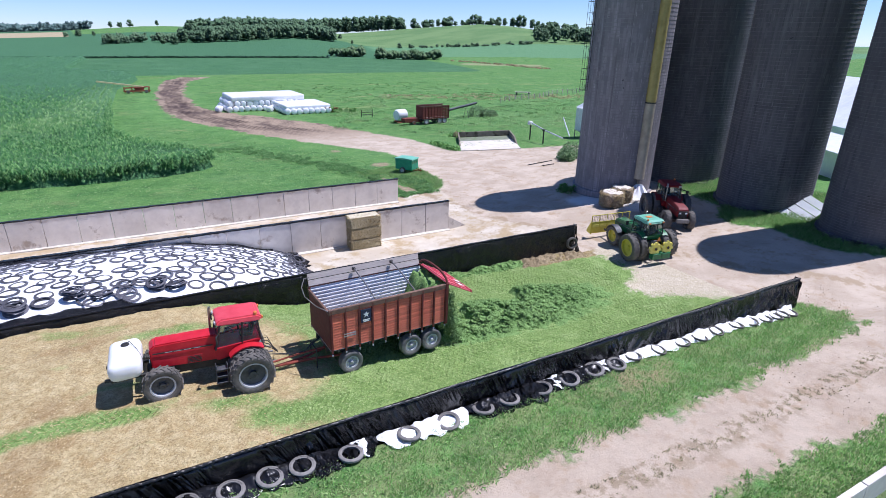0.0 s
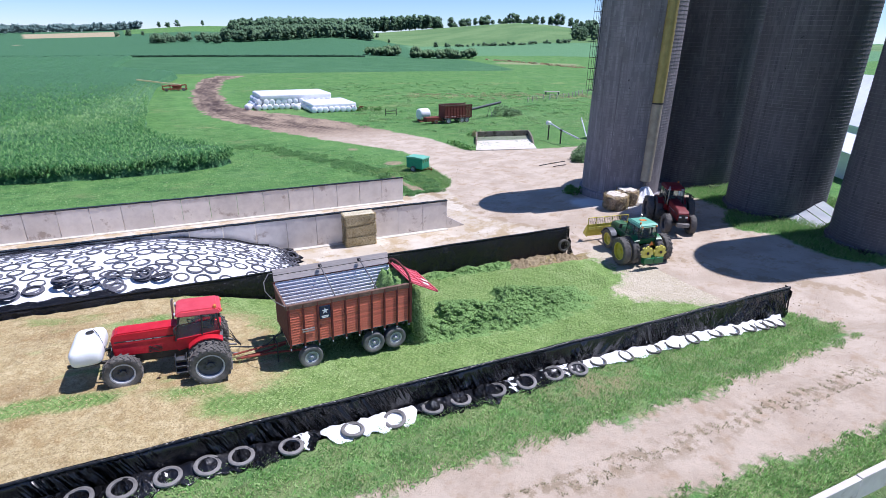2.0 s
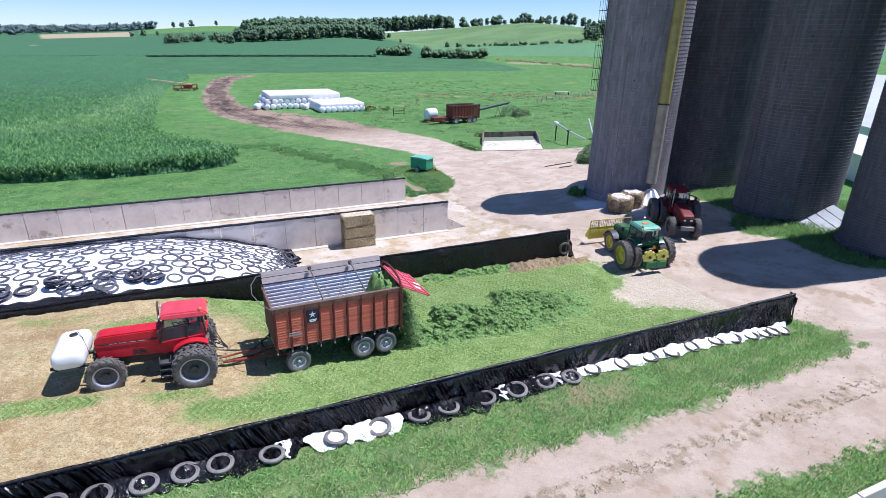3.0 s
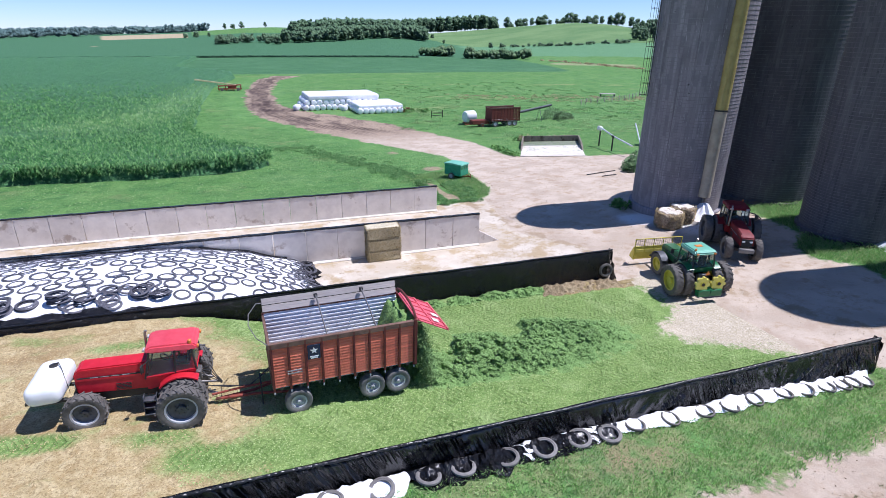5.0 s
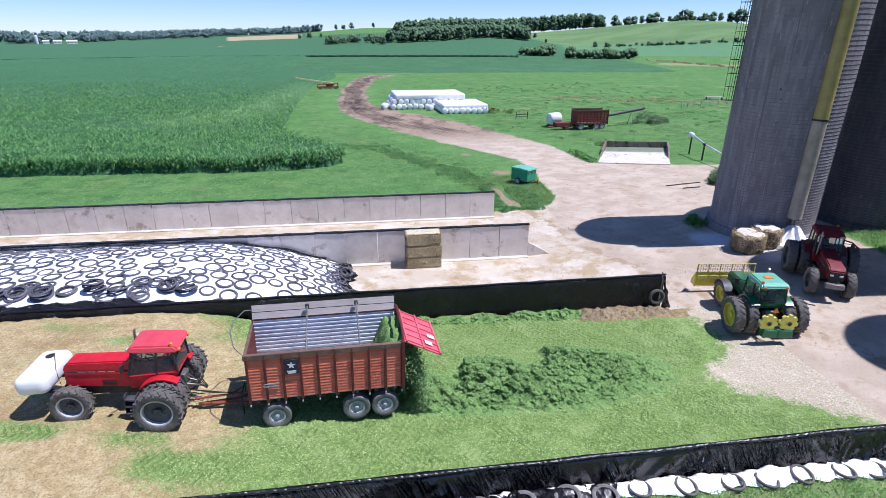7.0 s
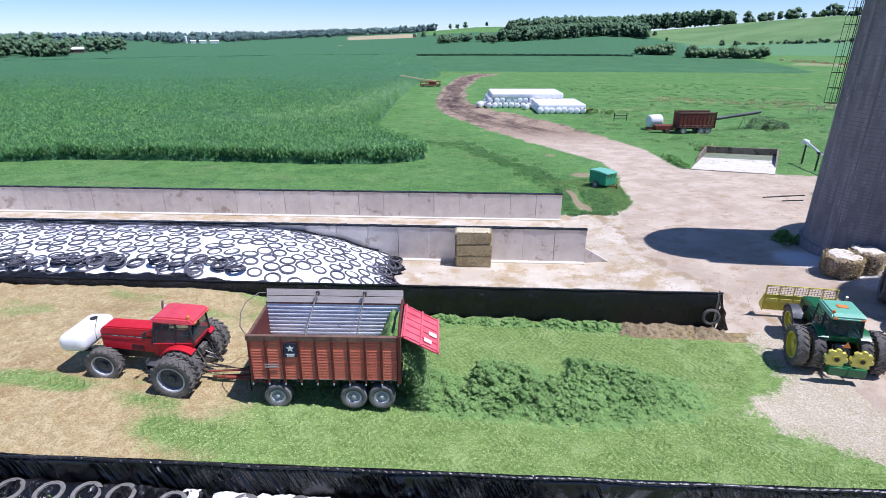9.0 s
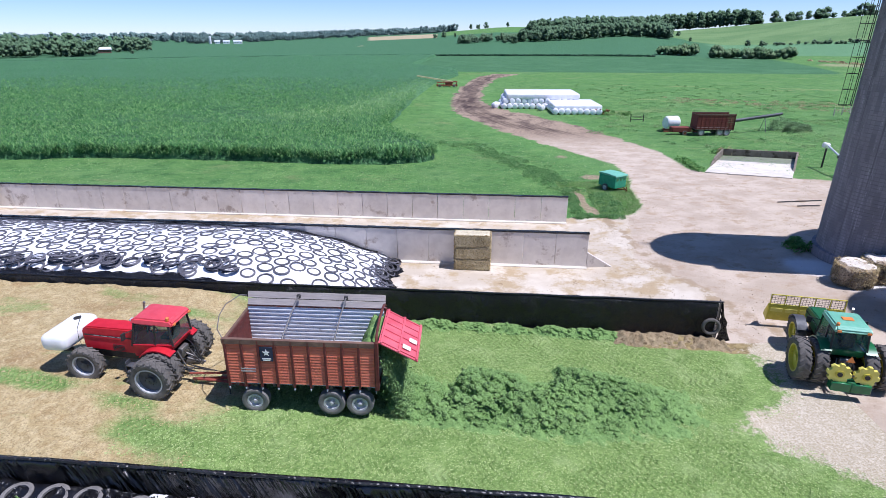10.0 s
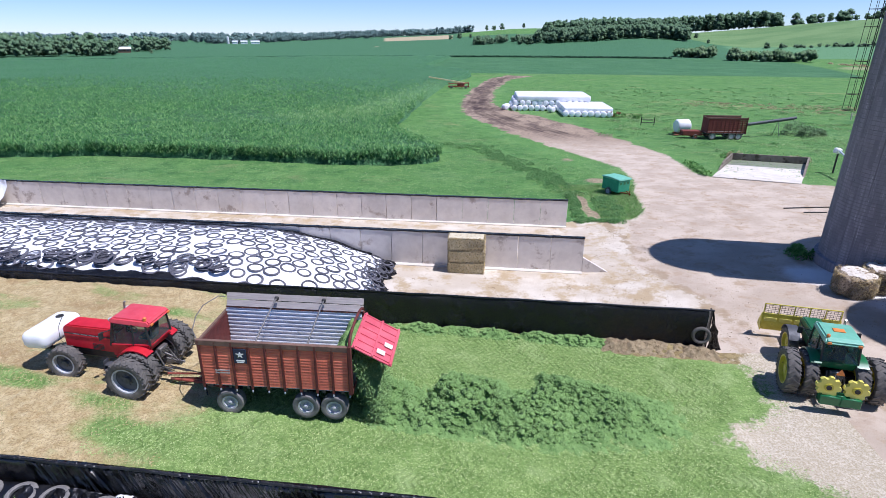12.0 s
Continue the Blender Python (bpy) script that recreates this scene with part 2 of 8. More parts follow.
def stave_mat(name, tone):
    """Grey concrete staves: upright joints, half-bond rows, streaks that run down. tone: lighter or darker concrete."""
    n = Nodes(name)
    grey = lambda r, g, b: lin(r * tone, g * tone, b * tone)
    uv = n.add("TexCoord").outputs["UV"]
    br = n.add("TexBrick", offset=0.5)
    n.link(uv, br.inputs["Vector"])
    br.inputs["Scale"].default_value = 1.0
    br.inputs["Brick Width"].default_value, br.inputs["Row Height"].default_value = 0.76, 0.27
    br.inputs["Mortar Size"].default_value, br.inputs["Bias"].default_value = 0.012, 0.0
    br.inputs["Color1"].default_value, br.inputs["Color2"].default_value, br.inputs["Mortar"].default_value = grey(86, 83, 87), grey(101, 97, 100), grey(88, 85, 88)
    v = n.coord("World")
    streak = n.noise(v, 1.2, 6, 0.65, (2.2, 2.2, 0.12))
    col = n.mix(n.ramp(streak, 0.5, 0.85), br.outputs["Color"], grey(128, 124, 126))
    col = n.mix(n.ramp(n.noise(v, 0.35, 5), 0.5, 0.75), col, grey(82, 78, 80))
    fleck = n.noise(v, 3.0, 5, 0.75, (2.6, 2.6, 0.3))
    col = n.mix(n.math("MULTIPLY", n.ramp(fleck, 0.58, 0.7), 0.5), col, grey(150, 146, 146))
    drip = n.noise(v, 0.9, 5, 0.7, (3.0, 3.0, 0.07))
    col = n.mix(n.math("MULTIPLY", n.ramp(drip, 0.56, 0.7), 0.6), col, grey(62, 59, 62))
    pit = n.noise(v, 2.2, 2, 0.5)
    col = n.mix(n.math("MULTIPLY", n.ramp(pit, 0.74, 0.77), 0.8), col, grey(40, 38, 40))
    nor = n.bump(br.outputs["Fac"], 0.15, -0.02)
    nor = n.bump(n.noise(v, 12, 4), 0.3, 0.02, nor)
    return n.done(col, 0.88, nor)


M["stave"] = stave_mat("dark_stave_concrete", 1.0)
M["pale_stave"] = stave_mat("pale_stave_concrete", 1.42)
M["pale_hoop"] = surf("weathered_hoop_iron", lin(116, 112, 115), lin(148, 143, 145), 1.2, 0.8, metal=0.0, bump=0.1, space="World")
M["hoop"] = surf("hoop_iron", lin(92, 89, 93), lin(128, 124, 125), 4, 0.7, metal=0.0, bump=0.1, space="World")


def leaf_mat(name, c1, c2, c3, scale, space="World", trans=0.15, rough=0.6, loose=0.7):
    n = Nodes(name)
    v = n.coord(space)
    col = n.mix(n.ramp(n.noise(v, scale, 4), 0.35, 0.65), c1, c2)
    r = n.add("NewGeometry").outputs["Random Per Island"]
    col = n.mix(n.ramp(r, 0.25, 1.0), col, c3)
    # leaves shade as the soft mass that they make up, not as single cards
    g = n.add("NewGeometry").outputs["Normal"]
    sc = n.add("VectorMath", operation="SCALE")
    n.link(g, sc.inputs[0])
    sc.inputs["Scale"].default_value = loose
    ad = n.add("VectorMath", operation="ADD")
    n.link(sc.outputs[0], ad.inputs[0])
    ad.inputs[1].default_value = (0.1, -0.1, 1.0)
    nm = n.add("VectorMath", operation="NORMALIZE")
    n.link(ad.outputs[0], nm.inputs[0])
    n.done(col, rough, nm.outputs[0], 0.0, Specular_IOR_Level=0.2)
    tr = n.add("BsdfTranslucent")
    n.link(col, tr.inputs["Color"])
    ms = n.add("MixShader")
    ms.inputs[0].default_value = trans
    n.link(n.bsdf.outputs[0], ms.inputs[1]), n.link(tr.outputs[0], ms.inputs[2])
    n.link(ms.outputs[0], n.tree.nodes["Material Output"].inputs[0])
    return n.mat


M["grass_blade"] = leaf_mat("grass_blades", lin(118, 174, 86), lin(140, 194, 102), lin(188, 208, 144), 0.7, trans=0.42, loose=0.4)
M["corn_leaf"] = leaf_mat("corn_leaves", lin(50, 104, 52), lin(74, 132, 70), lin(142, 186, 114), 0.25, trans=0.25, rough=0.45, loose=1.0)
M["young_corn"] = leaf_mat("young_corn_leaves", lin(88, 140, 76), lin(112, 162, 92), lin(168, 200, 136), 0.25, trans=0.3, rough=0.45, loose=0.9)
M["tree_leaf"] = leaf_mat("tree_leaves", lin(98, 130, 98), lin(110, 142, 106), lin(124, 154, 116), 0.02, trans=0.35, loose=0.45)
M["bush_leaf"] = leaf_mat("bush_leaves", lin(90, 124, 82), lin(108, 142, 96), lin(134, 160, 116), 0.1, trans=0.35, loose=0.5)
M["ditch_leaf"] = leaf_mat("ditch_grass", lin(40, 76, 56), lin(48, 86, 62), lin(60, 98, 70), 0.1, trans=0.2, loose=0.6)
# distance haze put into the leaf colour: paler and bluer than nearer trees
M["haze_leaf"] = leaf_mat("far_leaves_haze_tint", lin(106, 134, 132), lin(114, 142, 138), lin(122, 149, 142), 0.02, trans=0.3, loose=0.4)
M["weed_leaf"] = leaf_mat("weed_leaves", lin(74, 126, 58), lin(96, 148, 72), lin(134, 176, 98), 0.8, trans=0.25, loose=1.0)
M["meadow_tuft"] = leaf_mat("meadow_tufts", lin(98, 142, 84), lin(118, 158, 98), lin(164, 186, 130), 0.25, trans=0.3, loose=0.22)
M["silage_clump"] = leaf_mat("fresh_silage", lin(104, 140, 78), lin(122, 156, 92), lin(146, 178, 112), 1.5, trans=0.15, loose=0.9)
M["silage_bits"] = leaf_mat("chopped_bits", lin(126, 156, 86), lin(152, 178, 106), lin(194, 210, 146), 1.5, trans=0.15, loose=0.6)
M["straw_bits"] = leaf_mat("straw_bits", lin(168, 144, 98), lin(194, 172, 124), lin(216, 198, 156), 1.5, trans=0.1, loose=0.6)


# ---- building helpers ----
def B():
    return bmesh.new()


def box(bm, size, at, rot=(0, 0, 0), bev=0.0):
    """A box with its middle at a place, bevelled where bev is given."""
    made = bmesh.ops.create_cube(bm, size=1, matrix=pose(*at, *rot) @ Matrix.Diagonal((*size, 1)))["verts"]
    if bev:
        edges = list({e for v in made for e in v.link_edges})
        bmesh.ops.bevel(bm, geom=edges, offset=bev, segments=1, affect="EDGES")
    return bm


def lathe(bm, prof, seg=24, m=Matrix(), closed=False):
    """Turns a profile of (radius, height) round z."""
    rings = []
    for r, z in prof:
        rings.append([bm.verts.new(m @ Vector((r * math.cos(a), r * math.sin(a), z))) for a in (2 * math.pi * i / seg for i in range(seg))])
    pairs = list(zip(rings, rings[1:])) + ([(rings[-1], rings[0])] if closed else [])
    for lo, hi in pairs:
        for i in range(seg):
            j = (i + 1) % seg
            bm.faces.new((lo[i], lo[j], hi[j], hi[i]))
    if not closed:
        for ring, flip in ((rings[0], True), (rings[-1], False)):
            bm.faces.new(ring[::-1] if flip else ring)
    return bm


def tube(bm, pts, r, seg=8):
    """A round bar along points."""
    pts = [Vector(p) for p in pts]
    rings = []
    for i, p in enumerate(pts):
        d = (pts[min(i + 1, len(pts) - 1)] - pts[max(i - 1, 0)]).normalized()
        q = d.to_track_quat("Z", "Y")
        rings.append([bm.verts.new(p + q @ Vector((r * math.cos(2 * math.pi * k / seg), r * math.sin(2 * math.pi * k / seg), 0))) for k in range(seg)])
    for lo, hi in zip(rings, rings[1:]):
        for i in range(seg):
            j = (i + 1) % seg
            bm.faces.new((lo[i], lo[j], hi[j], hi[i]))
    bm.faces.new(rings[0][::-1]), bm.faces.new(rings[-1])
    return bm


def prism(bm, outline, width, m=Matrix(), bev=0.0, taper=1.0):
    """An outline in x and z, drawn out to both sides along y. taper: the outline's width share at the upper points."""
    top = max(z for _, z in outline)
    low = min(z for _, z in outline)
    rows = []
    for s in (-1, 1):
        rows.append([bm.verts.new(m @ Vector((x, s * width / 2 * (1 + (taper - 1) * (z - low) / (top - low)), z))) for x, z in outline])
    made = [bm.faces.new(rows[0]), bm.faces.new(rows[1][::-1])]
    for i in range(len(outline)):
        j = (i + 1) % len(outline)
        made.append(bm.faces.new((rows[0][j], rows[0][i], rows[1][i], rows[1][j])))
    if bev:
        edges = list({e for f in made for e in f.edges})
        bmesh.ops.bevel(bm, geom=edges, offset=bev, segments=2, affect="EDGES")
    return bm


def mesh_of(name, bm, material, smooth=40):
    me = bpy.data.meshes.new(name)
    bmesh.ops.recalc_face_normals(bm, faces=bm.faces)
    bm.to_mesh(me)
    bm.free()
    me.materials.append(material)
    if smooth:
        me.shade_smooth()
        me.set_sharp_from_angle(angle=radians(smooth))
    return me


def part(name, bm, material, parent, label="", smooth=40, at=None):
    """One mesh object under a thing or a part."""
    ob = new(name, mesh_of(name, bm, material, smooth))
    ob.parent = parent
    if at is not None:
        ob.matrix_basis = at
    return tagged(ob, label)


def thing(name, label, category, at=Matrix(), group="", kind=""):
    ob = new(name)
    ob.matrix_basis = at
    return tagged(ob, label, category, group, kind)


def solid(name, bm, material, label, category, at=Matrix(), group="", kind="", smooth=40):
    ob = new(name, mesh_of(name, bm, material, smooth))
    ob.matrix_basis = at
    return tagged(ob, label, category, group, kind)


def raw(name, verts, faces, material, smooth=True):
    me = bpy.data.meshes.new(name)
    if isinstance(verts, np.ndarray):
        verts = verts.tolist()
    if isinstance(faces, np.ndarray):
        faces = faces.tolist()
    me.from_pydata(verts, [], faces)
    me.materials.append(material)
    if smooth:
        me.shade_smooth()
    return new(name, me)


def fade(a, lo, hi):
    t = np.clip((a - lo) / (hi - lo), 0, 1)
    return t * t * (3 - 2 * t)


def waves(x, y, scale, seed=0, octaves=3):
    """Cheap smooth noise for many places at once, about -1 to 1."""
    rng = np.random.RandomState(seed)
    out = np.zeros_like(np.asarray(x, float))
    amp = 1.0
    for o in range(octaves):
        for _ in range(4):
            a, p = rng.uniform(0, 2 * math.pi, 2)
            k = rng.uniform(0.7, 1.4) * 2 * math.pi / scale * 2 ** o
            out += amp * 0.35 * np.sin(k * (x * math.cos(a) + y * math.sin(a)) + p)
        amp *= 0.5
    return out


def inside(x, y, poly):
    """Signed distance to a polygon, positive inside, for arrays of places."""
    x, y = np.asarray(x, float), np.asarray(y, float)
    d = np.full(x.shape, 1e9)
    odd = np.zeros(x.shape, bool)
    for (ax, ay), (bx, by) in zip(poly, poly[1:] + poly[:1]):
        ex, ey = bx - ax, by - ay
        t = np.clip(((x - ax) * ex + (y - ay) * ey) / (ex * ex + ey * ey), 0, 1)
        d = np.minimum(d, np.hypot(x - ax - t * ex, y - ay - t * ey))
        if ay != by:
            odd ^= ((ay > y) != (by > y)) & (x < ax + (y - ay) / (by - ay) * ex)
    return np.where(odd, d, -d)


# ---- the lie of the land ----
MID = (10.0, 2.0)
BEARING = [-60, -24, -12, -6, 0, 2, 4, 8, 12.5, 16, 21, 25, 31, 34, 36.5, 42, 60]
RISE = {
    400: [0.0] * 17,
    600: [0.0, 0.0, 1.1, 2.1, 6.4, 5.8, 6.5, 8.6, 11.7, 9.9, 3.6, 4.6, 7.2, 9.6, 10.0, 10.1, 8.6],
    720: [0.0, 0.2, 3.6, 5.6, 10.6, 11.6, 14.6, 17.6, 16.6, 16.2, 21.2, 25.9, 31.5, 29.8, 26.1, 18.6, 12.6],
    850: [0.2, 1.1, 6.8, 10.1, 15.6, 15.6, 16.6, 18.6, 17.6, 16.6, 19.6, 23.6, 28.6, 27.6, 24.6, 17.6, 12.6],
    1000: [0.6, 1.6, 10.1, 14.6, 23.1, 24.1, 23.6, 21.6, 18.6, 16.6, 18.6, 21.6, 24.6, 24.6, 22.6, 16.6, 12.6],
    1400: [2.6, 3.1, 9.6, 11.6, 16.6, 17.6, 17.6, 16.6, 14.6, 13.6, 13.6, 14.6, 16.6, 16.6, 16.6, 12.6, 10.6],
    2200: [-3.0] * 17,
}


def bearing(x, y):
    """Compass bearing in degrees and distance, seen from above the near road."""
    return np.degrees(np.arctan2(x - MID[0], y - MID[1])), np.hypot(x - MID[0], y - MID[1])


def rise(x, y):
    """How far the land beyond the fields stands above the plain: a wooded rise, a pasture hill, low ridges."""
    az, d = bearing(x, y)
    az = np.clip(az, -60, 60)
    out = np.zeros(np.shape(d))
    steps = sorted(RISE)
    for lo, hi in zip(steps, steps[1:]):
        t = np.clip((d - lo) / (hi - lo), 0, 1)
        if lo == 400:
            t = t ** 1.35
        row = (1 - t) * np.interp(az, BEARING, RISE[lo]) + t * np.interp(az, BEARING, RISE[hi])
        out = np.where(d >= lo, row, out)
    return out * fade(y, 100, 250)


def gz(x, y):
    """Height of the ground."""
    x, y = np.asarray(x, float), np.asarray(y, float)
    a = np.interp(y, [-60, 0, 36, 46, 66, 95, 210, 400, 1500], [1.6, 1.3, 0.15, -0.25, -0.7, -1.6, -2.6, -2.6, -2.6])
    yard = a + 0.07 * np.clip(x - 20, 0, 30) * np.interp(y, [40, 66, 92], [1, 0.45, 0])
    edge = np.interp(x, [-60, 0, 4, 8, 15, 18, 22, 24.5, 26.5, 29, 33], [2.35, 2.25, 2.12, 2.02, 2.06, 1.93, 1.86, 1.68, 1.48, 1.28, 1.5])
    bank = edge + (2.3 - edge) * fade(13 - y, 0.3, 3.5)
    near = fade(14.4 - y, 0, 0.8) * (1 - fade(x, 28.5, 30.5)) + fade(15.5 - y, 0, 6) * fade(x, 28.5, 30.5)
    z = yard + (bank - yard) * near
    z = z + rise(x, y)
    z = z - 2.1 * fade(4.72 - y, 0, 0.25) * (1 - fade(x, 44, 60)) * fade(x, -60, -50)
    return z + 0.04 * waves(x, y, 7, 3) * fade(np.abs(x - 12) + np.abs(y - 30), 5, 40)


YARD = [(18.5, 26.3), (18.5, 14.4), (29.6, 14.2), (30.6, 12.2), (29.5, 10.8), (24, 10.0), (10, 10.2), (-30, 10.4), (-60, 10.4), (-60, 6.3), (-8, 6.4),
        (13, 6.6), (21.5, 6.2), (29, 5.2), (36, 3), (46, 0), (48, 7), (41, 12.5), (38.2, 17), (38.6, 19.5), (39.2, 21.5), (37.7, 23.6), (38.6, 25.5), (41, 27), (41.5, 29.8), (42, 34),
        (46, 40), (58, 48), (56, 56), (48, 59), (45.2, 60.2), (37.2, 64.3), (36.2, 66), (36.4, 79), (33.2, 95), (29.6, 105), (23, 116.5), (17.5, 126.5), (13.2, 133), (10, 148), (9.6, 181),
        (13.6, 224), (24, 247), (13, 249), (5.7, 229), (2.1, 184), (2.2, 147), (3.6, 130), (6.6, 117.5), (12.6, 103.5), (18.6, 91), (23.6, 80.5), (28.4, 70), (28.6, 62), (27.4, 57), (27, 50.5), (25.6, 47.8), (20, 47.0)]
BAYS = [(-70, 26.2), (24.4, 26.2), (26.6, 31.5), (23.4, 37.2), (25.2, 47.4), (-70, 47.0)]


def stretch(lo, hi, fine, far_lo, far_hi, grow=1.13):
    """Grid lines: even steps in the middle, growing outwards."""
    mid = list(np.arange(lo, hi + 1e-6, fine))
    s, v, out = fine, lo, []
    while v > far_lo:
        s = min(s * grow, 9 if abs(v) < 1050 else 70)
        v -= s
        out.append(v)
    s, v = fine, hi
    tail = []
    while v < far_hi:
        s = min(s * grow, 9 if abs(v) < 1050 else 70)
        v += s
        tail.append(v)
    return np.array(out[::-1] + mid + tail)


def grid_faces(nx, ny):
    i = np.arange(nx - 1)[None, :] + nx * np.arange(ny - 1)[:, None]
    i = i.ravel()
    return np.stack([i, i + 1, i + nx + 1, i + nx], 1)


gx, gy = stretch(-24, 62, 0.55, -2600, 2600, 1.06), stretch(-2, 132, 0.55, -900, 3200, 1.045)
X, Y = np.meshgrid(gx, gy)
X, Y = X.ravel(), Y.ravel()
Z = gz(X, Y)
# wheel ruts of the near road and of the field track
rut = np.exp(-((Y - 9.25) / 0.5) ** 2) + np.exp(-((Y - 7.35) / 0.5) ** 2)
Z = Z - 0.07 * rut * fade(30 - X, 0, 6) * (Y < 11)
Z = np.where((X < 28.5) & (Y > 14.15) & (Y < 26.1), Z - 0.25 * fade(24 - X, 0, 4), Z)


def ground_mat():
    n = Nodes("ground_cover")
    v = n.coord("World")
    big, mid, fine, grit = n.noise(v, 0.045, 4), n.noise(v, 0.4, 5), n.noise(v, 2.6, 6, 0.65), n.noise(v, 16, 4, 0.7)
    # meadow
    col = n.mix(n.ramp(mid, 0.35, 0.65), lin(88, 131, 70), lin(108, 148, 82))
    col = n.mix(n.ramp(fine, 0.35, 0.7), col, lin(78, 120, 62))
    col = n.mix(n.math("MULTIPLY", n.ramp(n.noise(v, 9, 5, 0.75), 0.5, 0.62), 0.55), col, lin(124, 172, 92))
    col = n.mix(n.math("MULTIPLY", n.ramp(big, 0.5, 0.68), 0.35), col, lin(118, 150, 96))
    col = n.mix(n.math("MULTIPLY", n.ramp(n.noise(v, 1.1, 6, 0.7), 0.6, 0.7), n.math("MULTIPLY", n.ramp(n.attr("rough"), 0.0, 0.8), 0.8)), col, lin(176, 166, 128))
    col = n.mix(n.math("MULTIPLY", n.ramp(n.noise(v, 0.28, 6, 0.7, (1, 1.5, 1)), 0.5, 0.62), 0.6), col, lin(66, 112, 60))
    col = n.mix(n.math("MULTIPLY", n.ramp(n.noise(v, 0.21, 6, 0.7, (1.4, 1, 1)), 0.54, 0.64), 0.25), col, lin(126, 160, 92))
    # coarse tussocks and thin spots
    wild = n.ramp(n.attr("open"), 0.0, 1.0)
    col = n.mix(n.math("MULTIPLY", n.ramp(n.noise(v, 0.85, 6, 0.75, (1, 0.7, 1)), 0.52, 0.62), n.math("MULTIPLY", wild, 0.55)), col, lin(60, 102, 54))
    col = n.mix(n.math("MULTIPLY", n.ramp(n.noise(v, 1.5, 6, 0.75, (0.8, 1, 1)), 0.57, 0.66), n.math("MULTIPLY", wild, 0.45)), col, lin(138, 160, 96))
    col = n.mix(n.math("MULTIPLY", n.ramp(n.noise(v, 0.13, 7, 0.74, (0.6, 1.2, 1)), 0.56, 0.66), n.math("MULTIPLY", wild, 0.4)), col, lin(140, 142, 100))
    dry = n.math("MULTIPLY", n.ramp(n.noise(v, 0.1, 7, 0.72, (0.7, 1.6, 1)), 0.53, 0.6), n.math("MULTIPLY", n.ramp(n.attr("rough"), 0.3, 1.0), 0.7))
    col = n.mix(dry, col, lin(158, 158, 108))
    col = n.mix(n.math("MULTIPLY", n.ramp(n.noise(v, 0.16, 5, 0.65), 0.5, 0.62), 0.2), col, lin(130, 160, 96))
    col = n.mix(n.math("MULTIPLY", n.ramp(n.noise(v, 0.09, 5, 0.7, (1, 0.6, 1)), 0.58, 0.7), 0.5), col, lin(72, 114, 60))
    # crops: dark, in fine drills
    rows = n.noise(v, 0.5, 5, 0.65, (0.25, 1.6, 1))
    crop = n.mix(n.ramp(rows, 0.35, 0.65), lin(62, 104, 68), lin(82, 124, 82))
    crop = n.mix(n.math("MULTIPLY", n.ramp(big, 0.45, 0.7), 0.4), crop, lin(92, 132, 92))
    soy = n.mix(n.ramp(rows, 0.3, 0.7), lin(68, 110, 77), lin(78, 120, 83))
    soy = n.mix(n.math("MULTIPLY", n.attr("pale_crop"), 0.8), soy, n.mix(n.ramp(rows, 0.3, 0.7), lin(98, 140, 98), lin(112, 152, 108)))
    crop = n.mix(n.ramp(n.attr("soy"), 0.3, 0.7), crop, soy)
    col = n.mix(n.ramp(n.attr("crop"), 0.3, 0.7), col, crop)
    graze = n.mix(n.ramp(n.noise(v, 0.03, 5, 0.6, (0.6, 1.6, 1)), 0.35, 0.65), lin(98, 130, 82), lin(116, 144, 94))
    col = n.mix(n.ramp(n.attr("hill"), 0.3, 0.7), col, graze)
    col = n.mix(n.ramp(n.attr("wheat"), 0.3, 0.7), col, n.mix(n.ramp(mid, 0.4, 0.6), lin(168, 154, 122), lin(184, 170, 138)))
    # thin soil between the blades of the near bank
    col = n.mix(n.math("MULTIPLY", n.attr("verge"), n.ramp(n.noise(v, 0.9, 6, 0.7), 0.3, 0.6)), col, lin(150, 136, 104))
    # yard: pale rolled limestone and dried mud
    jag = n.math("MULTIPLY_ADD", fine, 1.9)
    jag.node.inputs[2].default_value = -0.95
    wide_jag = n.math("MULTIPLY", n.math("SUBTRACT", n.noise(v, 0.3, 6, 0.7), 0.5), n.math("MULTIPLY", n.ramp(n.attr("mud"), 0.1, 0.8), 7.0))
    yd = n.ramp(n.math("ADD", n.math("ADD", n.attr("yard"), wide_jag), jag), -0.25, 0.3)
    pale = n.mix(n.ramp(mid, 0.35, 0.65), lin(181, 165, 146), lin(200, 185, 166))
    pale = n.mix(n.ramp(n.noise(v, 0.9, 7, 0.7), 0.5, 0.68), pale, lin(174, 153, 128))
    pale = n.mix(n.math("MULTIPLY", n.ramp(grit, 0.6, 0.75), 0.45), pale, lin(150, 136, 116))
    drive = n.noise(v, 0.6, 7, 0.7, (1.0, 1.3, 1))
    pale = n.mix(n.math("MULTIPLY", n.ramp(drive, 0.52, 0.66), 0.55), pale, lin(172, 152, 132))
    pale = n.mix(n.math("MULTIPLY", n.ramp(n.noise(v, 5.5, 6, 0.75), 0.58, 0.68), 0.5), pale, lin(146, 128, 108))
    mud = n.mix(n.ramp(fine, 0.35, 0.65), lin(146, 129, 110), lin(170, 150, 128))
    mud = n.mix(n.math("MULTIPLY", n.ramp(n.noise(v, 0.22, 6, 0.7, (1.4, 0.7, 1)), 0.42, 0.62), n.math("MULTIPLY", n.ramp(n.attr("mud"), 0.5, 0.95), 0.85)), mud, lin(96, 81, 74))
    ruts = n.math("MULTIPLY", n.attr("rut"), n.ramp(n.noise(v, 0.3, 6, 0.7), 0.05, 0.4))
    mud = n.mix(ruts, mud, lin(66, 53, 49))
